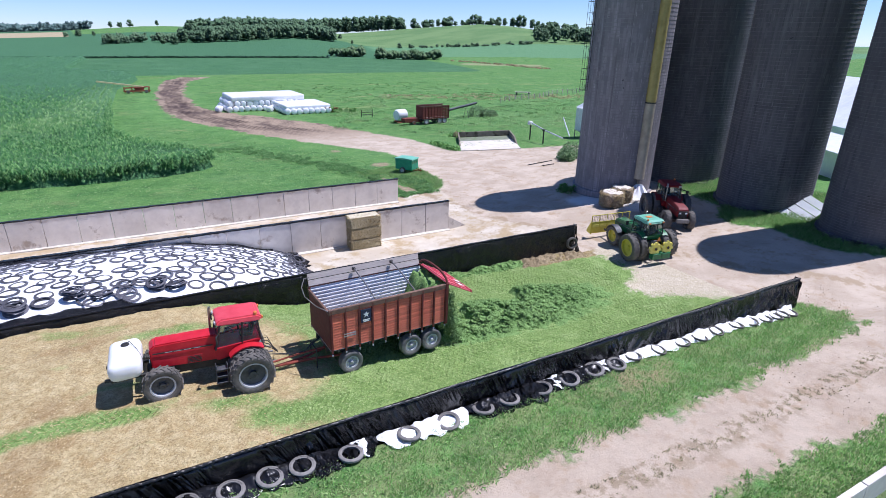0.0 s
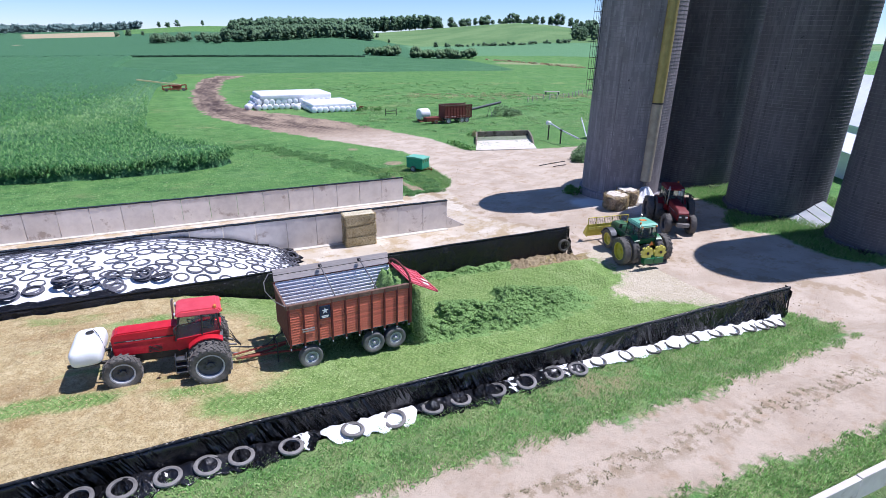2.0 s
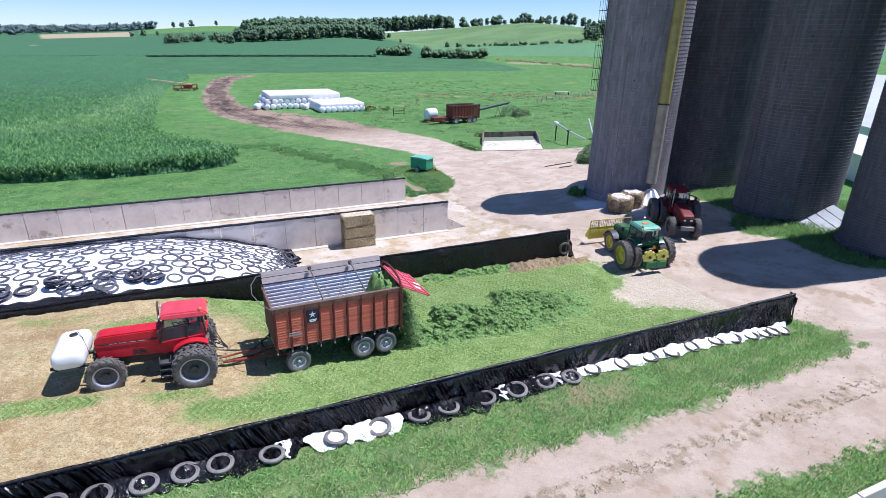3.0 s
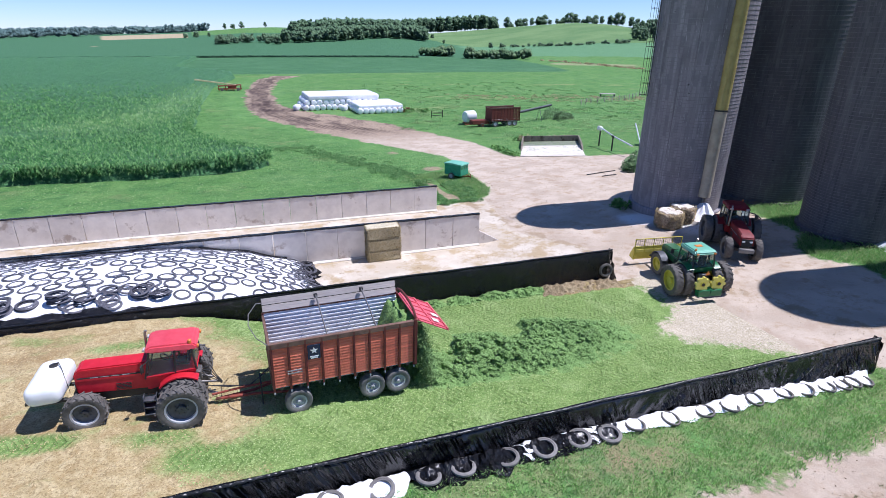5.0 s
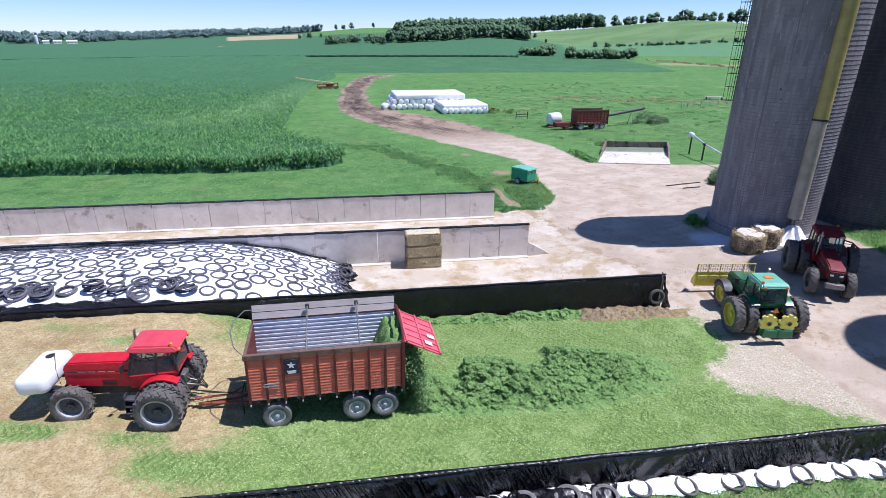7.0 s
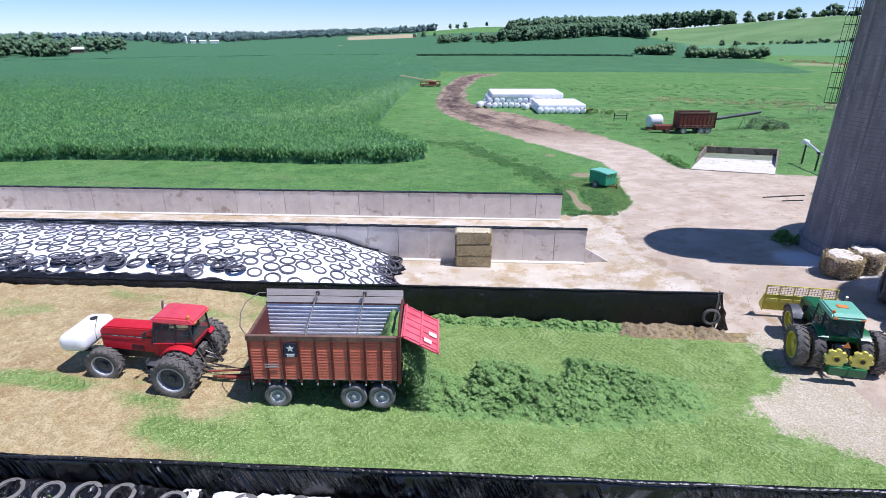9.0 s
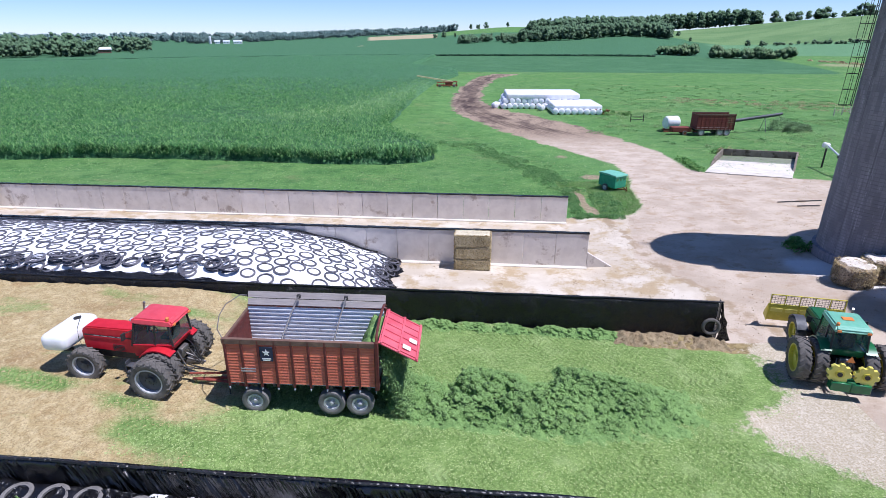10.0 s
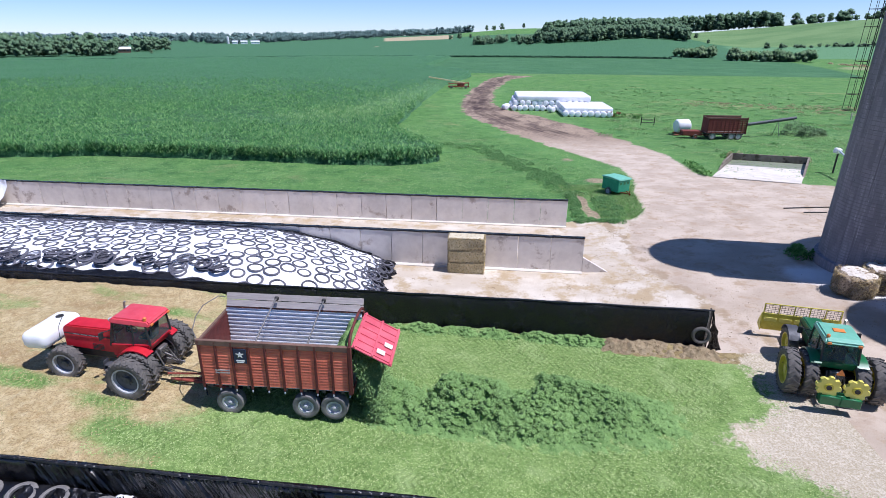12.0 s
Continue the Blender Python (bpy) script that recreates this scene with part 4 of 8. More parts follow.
tagged(cover, "white plastic sheet over silage, held down by tyre rings", "plastic cover", kind="stuff")
bm = B()
for y0, hang in ((26.46, 0.16), (35.85, 0.1)):
    tube(bm, [(x, y0 + 0.05 * math.sin(1.3 * x), float(tz(x, y0)) + 0.5 * hang + 0.05 * math.sin(2.1 * x)) for x in np.arange(-48, 6.5, 0.5)], 0.1, 8)
solid("cover_hem", bm, M["black_plastic"], "rolled black plastic edge of the silage cover", "plastic sheet", kind="structure")


def lie(x, y, f, yaw, lift=0.0):
    """A pose that lies on a surface."""
    e = 0.25
    nrm = Vector((float(f(x - e, y) - f(x + e, y)) / (2 * e), float(f(x, y - e) - f(x, y + e)) / (2 * e), 1)).normalized()
    return Matrix.Translation((x, y, float(f(x, y)) + lift)) @ nrm.to_track_quat("Z", "Y").to_matrix().to_4x4() @ pose(0, 0, 0, 0, 0, yaw)


rng = random.Random(4)
far_v, far_f, count = [], [], 0
spots = []
row = 0
y = 27.0
while y < 35.6:
    x = 7.4 + (0.5 if row % 2 else 0)
    while x > -46:
        xx, yy = x + rng.uniform(-0.16, 0.16), y + rng.uniform(-0.14, 0.14)
        if float(tz(xx, yy)) > 0.3 and not (yy < 28.6 and xx < 0.2) and rng.random() > 0.03:
            spots.append((xx, yy))
        x -= 1.02
    y += 0.86
    row += 1
spots.sort(key=lambda p: -p[0])
for k, (xx, yy) in enumerate(spots):
    m = lie(xx, yy, tz, rng.uniform(0, 90), 0.015) @ pose(0, 0, 0, rng.uniform(-4, 4), rng.uniform(-4, 4))
    me = RING[rng.randrange(2)]
    if k < 170:
        ob = new("tyre_ring", me)
        ob.matrix_basis = m
        tagged(ob, "black cut tyre side wall lying on white cover", "tyre", "tyre rings on the cover")
    else:
        off = len(far_v)
        far_v += [tuple(m @ v.co) for v in me.vertices]
        far_f += [tuple(off + i for i in p.vertices) for p in me.polygons]
ob = raw("far_tyre_rings", far_v, far_f, M["side_tyre"])
tagged(ob, "black tyre side walls lying over the white cover", "tyres", kind="stuff")
for k in range(34):
    x, yy = rng.uniform(-15, -0.4), rng.uniform(26.95, 28.5)
    ob = new("tyre_ring", RING[k % 2])
    ob.matrix_basis = lie(x, yy, tz, rng.uniform(0, 90), 0.06) @ pose(0, 0, 0, rng.uniform(-9, 9), rng.uniform(-9, 9))
    tagged(ob, "black cut tyre side wall tossed along the cover's edge", "tyre", "tyre rings on the cover")
# black sheet turned over the cover's near edge
ex, et = np.meshgrid(np.arange(-46, 7.3, 0.16), np.linspace(0, 1, 8))
ex, et = ex.ravel(), et.ravel()
ey = 26.36 + et * (0.62 + 0.16 * waves(ex, ex * 0, 2.3, 52, 3))
edge = raw("cover_edge", np.stack([ex, ey, np.maximum(tz(ex, np.maximum(ey, 26.42)), 0.2) + 0.035 + 0.05 * np.abs(waves(ex, ey, 0.9, 53, 3)) * et + 0.06 * np.sin(et * math.pi)], 1), grid_faces(len(np.arange(-46, 7.3, 0.16)), 8), M["black_plastic"])
tagged(edge, "creased black plastic turned over the cover's near edge", "plastic sheet")
# crumpled black hem across the cover's end, held by rings
hy, ht = np.meshgrid(np.arange(26.5, 35.9, 0.1), np.linspace(0, 1, 9))
hy, ht = hy.ravel(), ht.ravel()
hlip = 7.9 + 0.35 * np.sin(hy * 0.9) - 0.05 * (hy - 31) ** 2 + 0.5 * fade(hy, 30, 35)
hem = raw("cover_end", np.stack([hlip - 0.75 + ht * (0.9 + 0.35 * waves(hy, ht, 1.3, 56, 3)), hy, 0.2 + 0.3 * (1 - ht) * (1 + 0.3 * waves(hy, ht, 0.9, 57, 2)) + 0.09 * np.abs(waves(hy, ht * 2, 0.6, 58, 3))], 1), grid_faces(94, 9), M["black_plastic"])
tagged(hem, "crumpled black plastic hem at the end of the silage cover", "plastic sheet")
for k in range(22):
    yy = rng.uniform(27.2, 35.2)
    x = 7.5 + 0.35 * math.sin(yy * 0.9) - 0.05 * (yy - 31) ** 2 + 0.5 * float(fade(yy, 30, 35)) + rng.uniform(-0.8, 0.1)
    ob = new("tyre_ring", RING[k % 2])
    ob.matrix_basis = lie(x, yy, tz, rng.uniform(0, 90), 0.16) @ pose(0, 0, 0, rng.uniform(-12, 12), rng.uniform(-6, 14))
    tagged(ob, "black cut tyre side wall holding the cover's end", "tyre", "tyre rings on the cover")
# stacks of spare rings along the cover's edge
x = -0.2
while x > -16:
    yy = 27.75 + rng.uniform(-0.25, 0.25)
    high = rng.choice((2, 4, 6, 7, 5, 3))
    lean = rng.uniform(-16, 16)
    for j in range(high):
        ob = new("tyre_ring", RING[0])
        ob.matrix_basis = Matrix.Translation((x + rng.uniform(-0.07, 0.07), yy + rng.uniform(-0.07, 0.07), float(tz(x, yy)) + 0.02 + 0.075 * j)) @ pose(0, 0, 0, lean + rng.uniform(-4, 4), rng.uniform(-6, 6), rng.uniform(0, 90))
        tagged(ob, "black cut tyre side wall stacked in a pile", "tyre", "stacked tyre rings")
    x -= rng.uniform(0.9, 1.25)


# ---- silos ----
def silo(x, y, z, r, high, label, gap, at_door, stave=M["stave"]):
    s = thing("silo", label, "silo", pose(x, y, z), "concrete stave silos")
    bm = B()
    seg = 72
    uvl = bm.loops.layers.uv.new("UVMap")
    prof = [(r + 0.22, -1.2), (r + 0.22, 0.55), (r, 0.6), (r, high)]
    rings = [[bm.verts.new((q * math.cos(2 * math.pi * i / seg), q * math.sin(2 * math.pi * i / seg), h)) for i in range(seg)] for q, h in prof]
    for k in range(len(prof) - 1):
        for i in range(seg):
            j = (i + 1) % seg
            f = bm.faces.new((rings[k][i], rings[k][j], rings[k + 1][j], rings[k + 1][i]))
            for lp, (u, h) in zip(f.loops, ((i, prof[k][1]), (i + 1, prof[k][1]), (i + 1, prof[k + 1][1]), (i, prof[k + 1][1]))):
                lp[uvl].uv = (h, u / seg * 2 * math.pi * r)
    part("wall", bm, stave, s, smooth=30)
    part("dome", lathe(B(), [(r + 0.08, high), (r * 0.97, high + 0.5), (r * 0.8, high + 1.3), (r * 0.5, high + 2.0), (0.3, high + 2.35)], 40), M["galv"], s, "galvanised dome")
    bm = B()
    lathe(bm, [(r + 0.002, -0.012), (r + 0.024, -0.012), (r + 0.024, 0.012), (r + 0.002, 0.012)], 48, closed=True)
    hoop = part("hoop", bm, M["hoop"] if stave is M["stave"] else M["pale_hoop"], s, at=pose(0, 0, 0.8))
    h = 0.8
    while h < high - 0.3:
        h += gap * (0.62 + 0.75 * h / high)
        ob = new("hoop", hoop.data)
        ob.parent = s
        ob.matrix_basis = pose(0, 0, h)
    a = math.radians(at_door)
    part("base_door", box(B(), (0.3, 0.9, 0.7), (0, 0, 0), bev=0.02), M["black_metal"], s, "small dark hatch in the base", at=pose((r + 0.1) * math.cos(a), (r + 0.1) * math.sin(a), 0.25, 0, 0, at_door))
    return s


def chute(s, r, deg, low, split, high):
    """A half-round unloading chute up the silo's side: stained sheet below, yellowed fibreglass above."""
    a = math.radians(deg)
    c = Vector((math.cos(a), math.sin(a), 0)) * (r + 0.16)
    for name, lo, hi, mt, lb in (("lower_chute", low, split, M["chute_grey"], "stained grey chute"), ("upper_chute", split, high, M["chute_yellow"], "yellowed fibreglass chute")):
        bm = B()
        lathe(bm, [(0.42, lo), (0.44, lo + 0.02), (0.44, hi - 0.02), (0.42, hi)], 20, Matrix.Translation(c))
        part(name, bm, mt, s, lb)
    bm = B()
    lathe(bm, [(0.47, split - 0.06), (0.47, split + 0.06)], 20, Matrix.Translation(c))
    part("chute_collar", bm, M["black_metal"], s)
    # torn white sheet heaped below the chute's mouth
    out = Vector((math.cos(a), math.sin(a), 0))
    bm = B()
    lathe(bm, [(1.75, -0.5), (1.55, 0.02), (1.2, 0.28), (0.85, 0.62), (0.55, 1.05), (0.3, 1.4), (0.05, 1.5)], 40)
    for v in bm.verts:
        t = math.atan2(v.co.y, v.co.x)
        ruck = 1 + 0.16 * math.sin(5 * t + 1.3) + 0.1 * math.sin(9 * t + 2.2 * v.co.z) + 0.06 * math.sin(15 * t)
        v.co.x, v.co.y = v.co.x * ruck * 1.15, v.co.y * ruck
        v.co.z += 0.07 * math.sin(7 * t + 4 * v.co.x)
    part("chute_skirt", bm, M["white_plastic"], s, "crumpled white plastic sheet heaped under the chute", at=Matrix.Translation(c + 0.15 * out))
    part("down_pipe", tube(B(), [tuple(c + Vector((0, 0, 0.9))), tuple(c + Vector((0, 0, low + 0.1)))], 0.14, 12), M["steel"], s, "narrow grey pipe below the chute")


def ladder_cage(s, r, deg, low, high):
    a = math.radians(deg)
    out = Vector((math.cos(a), math.sin(a), 0))
    side = Vector((-out.y, out.x, 0))
    root = None
    bm = B()
    for q in (-0.22, 0.22):
        tube(bm, [tuple(out * (r + 0.18) + side * q + Vector((0, 0, h))) for h in (low, high)], 0.025, 6)
    root = part("ladder", bm, M["black_metal"], s, "dark steel caged ladder")
    rung = part("rung", tube(B(), [tuple(side * -0.22), tuple(side * 0.22)], 0.016, 6), M["black_metal"], root, at=Matrix.Translation(out * (r + 0.18) + Vector((0, 0, low))))
    h = low
    while h < high:
        h += 0.32
        ob = new("rung", rung.data)
        ob.parent = root
        ob.matrix_basis = Matrix.Translation(out * (r + 0.18) + Vector((0, 0, h)))
    bm = B()
    tube(bm, [tuple(side * 0.3 * math.cos(t) + out * (r + 0.18 + 0.62 * math.sin(t))) for t in np.linspace(0, math.pi, 9)], 0.018, 6)
    loop = part("cage_loop", bm, M["black_metal"], root, at=pose(0, 0, low))
    h = low
    while h < high - 0.5:
        h += 0.9
        ob = new("cage_loop", loop.data)
        ob.parent = root
        ob.matrix_basis = pose(0, 0, h)
    for t in (0.5, 1.57, 2.64):
        bm = B()
        tube(bm, [tuple(side * 0.3 * math.cos(t) + out * (r + 0.18 + 0.62 * math.sin(t)) + Vector((0, 0, h))) for h in (low, high)], 0.015, 6)
        part("cage_bar", bm, M["black_metal"], root)


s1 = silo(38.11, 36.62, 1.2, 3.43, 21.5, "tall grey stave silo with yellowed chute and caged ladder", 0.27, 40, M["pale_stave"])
chute(s1, 3.43, 263, 2.0, 8.6, 21.5)
ladder_cage(s1, 3.43, 160, 9.3, 21.5)
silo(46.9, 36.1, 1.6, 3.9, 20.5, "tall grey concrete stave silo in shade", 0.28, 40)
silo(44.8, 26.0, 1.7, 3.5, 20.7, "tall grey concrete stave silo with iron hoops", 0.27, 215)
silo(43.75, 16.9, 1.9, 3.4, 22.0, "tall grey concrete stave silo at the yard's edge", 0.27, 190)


# ---- wheels ----
def wheel(parent, name, r, width, rim_r, lugs, rim_mat, at, deep=0.35, disc_mat=None, rubber=None):
    """A farm wheel, axle along y: lugged tyre and dished rim with hub."""
    w = width / 2
    turn = pose(0, 0, 0, 90)
    bm = B()
    lathe(bm, [(rim_r, -w * 0.72), (rim_r + 0.03, -w * 0.86), (r * 0.80, -w), (r * 0.92, -w * 0.93), (r * 0.955, -w * 0.7), (r * 0.965, 0), (r * 0.955, w * 0.7), (r * 0.92, w * 0.93),
               (r * 0.80, w), (rim_r + 0.03, w * 0.86), (rim_r, w * 0.72)], 36, turn, closed=True)
    if lugs:
        for i in range(lugs):
            for s in (-1, 1):
                a = 360 / lugs * (i + (0.5 if s > 0 else 0))
                m = pose(0, 0, 0, 0, a, 0) @ pose(0, s * w * 0.5, r * 0.965, 0, 0, s * 38)
                made = bmesh.ops.create_cube(bm, size=1, matrix=m @ Matrix.Diagonal((r * 0.07, w * 1.12, r * 0.06, 1)))
                m2 = pose(0, 0, 0, 0, a + s * 4 + 7, 0) @ pose(0, s * w * 0.95, r * 0.90, s * 40)
                bmesh.ops.create_cube(bm, size=1, matrix=m2 @ Matrix.Diagonal((r * 0.06, w * 0.1, r * 0.1, 1)))
    whl = part(name, bm, rubber or M["tyre"], parent, at=at)
    d = w * deep
    bm = B()
    for q in (-1, 1):
        lathe(bm, [(rim_r + 0.02, q * w * 0.74), (rim_r + 0.02, q * w * 0.86), (rim_r - 0.035, q * w * 0.84), (rim_r - 0.045, q * d)], 30, turn, closed=True)
    part("rim", bm, rim_mat, whl)
    bm = B()
    lathe(bm, [(rim_r - 0.04, -d), (rim_r * 0.55, -d * 0.7), (rim_r * 0.3, -d * 0.8), (rim_r * 0.26, -d - 0.09), (0.02, -d - 0.10), (0.02, d + 0.1), (rim_r * 0.26, d + 0.09), (rim_r * 0.3, d * 0.8), (rim_r * 0.55, d * 0.7), (rim_r - 0.04, d)], 28, turn, closed=True)
    for i in range(8):
        a = 2 * math.pi * i / 8
        for s in (-1, 1):
            bmesh.ops.create_cone(bm, cap_ends=True, segments=6, radius1=0.022, radius2=0.022, depth=0.05, matrix=Matrix.Translation((rim_r * 0.42 * math.cos(a), s * (d * 0.76 + 0.02), rim_r * 0.42 * math.sin(a))) @ turn)
    part("wheel_disc", bm, disc_mat or rim_mat, whl)
    return whl


# ---- tractors ----
def tractor(name, label, at, body, roof, rim, rear_r, front_r, base, dual_gap, fender, disc, nose=0.82, brow=1.93, stripe=1.66):
    """A four-wheel-drive field tractor, nose along x, on dual rear wheels. The base is the ground under the rear axle."""
    t = thing(name, label, "tractor", at)
    # chassis and axles
    bm = B()
    box(bm, (base + 0.7, 0.5, 0.42), (base / 2 + 0.15, 0, 0.95), bev=0.04)
    box(bm, (0.55, 3.0, 0.34), (0, 0, rear_r), bev=0.05)
    box(bm, (0.3, 1.6, 0.26), (base, 0, front_r), bev=0.04)
    box(bm, (0.9, 0.62, 0.6), (0.1, 0, 1.05), bev=0.06)
    part("chassis", bm, M["black_metal"], t)
    # bonnet: low nose, sloping lid
    bm = B()
    prism(bm, [(1.15, 1.15), (base + nose - 0.07, 1.2), (base + nose, brow - 0.19), (base + nose - 0.2, brow), (1.15, max(brow + 0.06, 2.1))], 0.86, bev=0.05, taper=0.86)
    hood = part("bonnet", bm, body, t)
    bm = B()
    box(bm, (0.06, 0.66, 0.5), (base + nose - 0.03, 0, 1.45), bev=0.02)
    part("grille", bm, M["black_metal"], hood)
    for s in (-1, 1):
        bm = B()
        box(bm, (base + nose - 1.45, 0.02, 0.055), ((base + nose + 1.2) / 2, s * 0.425, stripe), bev=0.004)
        part("trim_stripe", bm, M["black_metal"], hood, "black stripe with plain light bars")
        bm = B()
        for k in range(4):
            box(bm, (0.26, 0.022, 0.022), (base * 0.45 + 0.45 + 0.34 * k, s * 0.428, stripe))
        part("stripe_bars", bm, M["grey_rim"], hood)
        bm = B()
        box(bm, (0.03, 0.17, 0.11), (base + nose + 0.01, s * 0.22, 1.5), bev=0.01)
        part("headlight", bm, M["white_paint"], hood)
        bm = B()
        for k in range(5):
            box(bm, (0.5, 0.02, 0.025), (base * 0.5 + 0.4, s * 0.43, 1.25 + 0.06 * k))
        part("side_vent", bm, M["black_metal"], hood)
    # cab
    bm = B()
    prism(bm, [(-0.35, 1.55), (1.2, 1.2), (1.3, 1.75), (-0.55, 1.95)], 1.3, bev=0.04)
    part("cab_base", bm, body, t)
    bm = B()
    prism(bm, [(-0.50, 1.93), (1.22, 1.74), (1.02, 2.78), (-0.38, 2.78)], 1.34, bev=0.02, taper=0.96)
    part("cab_glass", bm, M["glass"], t, "dark tinted cab windows")
    for s in (-1, 1):
        for a, b in (((1.24, 1.72), (1.03, 2.8)), ((-0.52, 1.92), (-0.4, 2.8)), ((0.22, 1.85), (0.18, 2.8))):
            bm = B()
            tube(bm, [(a[0], s * 0.675, a[1]), (b[0], s * 0.655, b[1])], 0.04, 6)
            part("cab_pillar", bm, M["black_metal"], t)
        bm = B()
        tube(bm, [(1.2, s * 0.67, 1.78), (0.25, s * 0.68, 1.88), (-0.5, s * 0.67, 1.96)], 0.03, 6)
        part("window_rail", bm, body, t)
    bm = B()
    box(bm, (0.5, 0.52, 0.14), (0.0, 0, 2.0), bev=0.04)
    box(bm, (0.14, 0.5, 0.6), (-0.24, 0, 2.32), (0, -8, 0), bev=0.04)
    part("seat", bm, M["black_metal"], t)
    part("steering_wheel", lathe(B(), [(0.17, -0.015), (0.2, -0.015), (0.2, 0.015), (0.17, 0.015)], 18, pose(0.62, 0, 2.22, 0, -35, 0), closed=True), M["black_metal"], t)
    bm = B()
    prism(bm, [(-0.56, 2.76), (1.14, 2.76), (1.2, 2.86), (1.0, 3.02), (-0.46, 3.04), (-0.62, 2.9)], 1.42, bev=0.06, taper=0.9)
    top = part("cab_roof", bm, roof, t)
    bm = B()
    lathe(bm, [(0.07, 0), (0.07, 0.12), (0.03, 0.16)], 12, pose(-0.35, 0.55, 3.0))
    part("beacon", bm, M["orange"], top, "small orange beacon")
    for s in (-1, 1):
        bm = B()
        box(bm, (0.06, 0.2, 0.1), (1.2, s * 0.5, 2.86), bev=0.015)
        part("work_light", bm, M["grey_rim"], top)
        bm = B()
        box(bm, (0.06, 0.16, 0.1), (-0.62, s * 0.54, 2.86), bev=0.015)
        part("rear_light", bm, M["orange"], top)
        # mirror on its arm
        bm = B()
        tube(bm, [(1.05, s * 0.66, 2.5), (1.2, s * 1.05, 2.52)], 0.018, 6)
        box(bm, (0.05, 0.2, 0.32), (1.22, s * 1.1, 2.4), (0, 0, -s * 12), bev=0.015)
        part("mirror", bm, M["black_metal"], t)
        # rear fender, curved over the inner wheel
        bm = B()
        steps = [math.radians(a) for a in range(38, 132, 11)]
        rr = rear_r + 0.10
        arc = [(rr * math.cos(a), rear_r + rr * math.sin(a)) for a in steps] + [((rr - 0.05) * math.cos(a), rear_r + (rr - 0.05) * math.sin(a)) for a in steps[::-1]]
        prism(bm, arc, 0.42, Matrix.Translation((0, s * 0.84, 0)))
        part("fender", bm, fender, t)
        # steps
    bm = B()
    for k, z in enumerate((0.45, 0.75, 1.05)):
        box(bm, (0.42, 0.3, 0.05), (1.1, 1.0, z), bev=0.008)
    for x in (0.89, 1.31):
        box(bm, (0.03, 0.28, 0.85), (x, 1.0, 0.82), bev=0.006)
    part("steps", bm, M["dark_rim"], t, "grey steel boarding steps")
    bm = B()
    box(bm, (0.75, 0.34, 0.5), (0.95, -0.72, 0.95), bev=0.06)
    part("fuel_tank", bm, M["black_metal"], t)
    # exhaust
    bm = B()
    tube(bm, [(1.32, -0.52, 1.7), (1.32, -0.52, 2.95), (1.31, -0.52, 3.05), (1.27, -0.52, 3.1)], 0.05, 10)
    part("exhaust_pipe", bm, M["chrome"], t, "rusty upright exhaust")
    # three-point linkage and hoses
    bm = B()
    for s in (-1, 1):
        tube(bm, [(-0.35, s * 0.3, 0.7), (-1.15, s * 0.42, 0.55)], 0.05, 8)
        tube(bm, [(-0.4, s * 0.3, 1.45), (-0.85, s * 0.38, 0.62)], 0.03, 8)
    tube(bm, [(-0.4, 0, 1.25), (-1.0, 0, 1.05)], 0.04, 8)
    box(bm, (0.5, 0.12, 0.06), (-0.6, 0, 0.45), bev=0.01)
    box(bm, (0.2, 0.5, 0.45), (-0.5, 0, 1.3), bev=0.03)
    part("linkage", bm, M["steel"], t)
    bm = B()
    for k in range(4):
        y = -0.15 + 0.1 * k
        tube(bm, [(-0.55, y, 1.4), (-0.9, y * 1.3, 1.45 - 0.1 * k), (-1.1, y, 1.0), (-1.3, y * 0.5, 0.75)], 0.018, 6)
    part("hoses", bm, M["black_metal"], t)
    # wheels
    for s in (-1, 1):
        for k, gap in enumerate((0.92, 0.92 + dual_gap)):
            wheel(t, "rear_wheel", rear_r, 0.5, rear_r * 0.62, 20, rim, pose(0, s * gap, rear_r, 0, 17 * k, 0), 0.2, disc)
        wheel(t, "front_wheel", front_r, 0.44, front_r * 0.60, 18, rim, pose(base, s * 0.88, front_r, 0, 5, 2), 0.2, disc)
    return t


def round_box(size, bev):
    bm = B()
    made = bmesh.ops.create_cube(bm, size=1, matrix=Matrix.Diagonal((*size, 1)))["verts"]
    bmesh.ops.bevel(bm, geom=list({e for v in made for e in v.link_edges}), offset=bev, segments=5, profile=0.6, affect="EDGES")
    return bm


RED_YAW, RED_Y, RED_X = 179.5, 19.12, 1.75
red_at = Matrix.Translation((RED_X, RED_Y, 2.44)) @ pose(0, 0, 0, 0, -3.5, RED_YAW) @ Matrix.Scale(0.9, 4)
# dark discs paint in the shade that lies inside the deep silver rims
red = tractor("red_tractor", "red tractor on dual rear wheels hitched to the forage wagon", red_at, M["red"], M["red_roof"], M["grey_rim"], 0.88, 0.74, 3.25, 0.62, M["red"], M["dark_rim"], 0.36, 2.2, 1.86)
# white spray tank carried on the nose
tank = part("front_tank", round_box((1.15, 2.15, 0.76), 0.36), M["tank_white"], red, "rounded white poly tank lying across the nose", at=pose(4.42, 0, 1.62, 0, 5, 0))
bm = B()
lathe(bm, [(0.15, 0.36), (0.15, 0.42), (0.1, 0.44)], 16, Matrix.Translation((-0.05, -0.45, 0)))
part("tank_lid", bm, M["black_metal"], tank, "dark screw lid")
part("tank_hose", tube(B(), [(-0.05, -0.4, 0.43), (-0.2, -0.5, 0.48), (-0.4, -0.1, 0.4), (-0.54, 0.25, 0.24), (-0.6, 0.35, -0.1), (-0.58, 0.3, -0.4)], 0.013, 6), M["black_metal"], tank, "thin black hose over the tank")
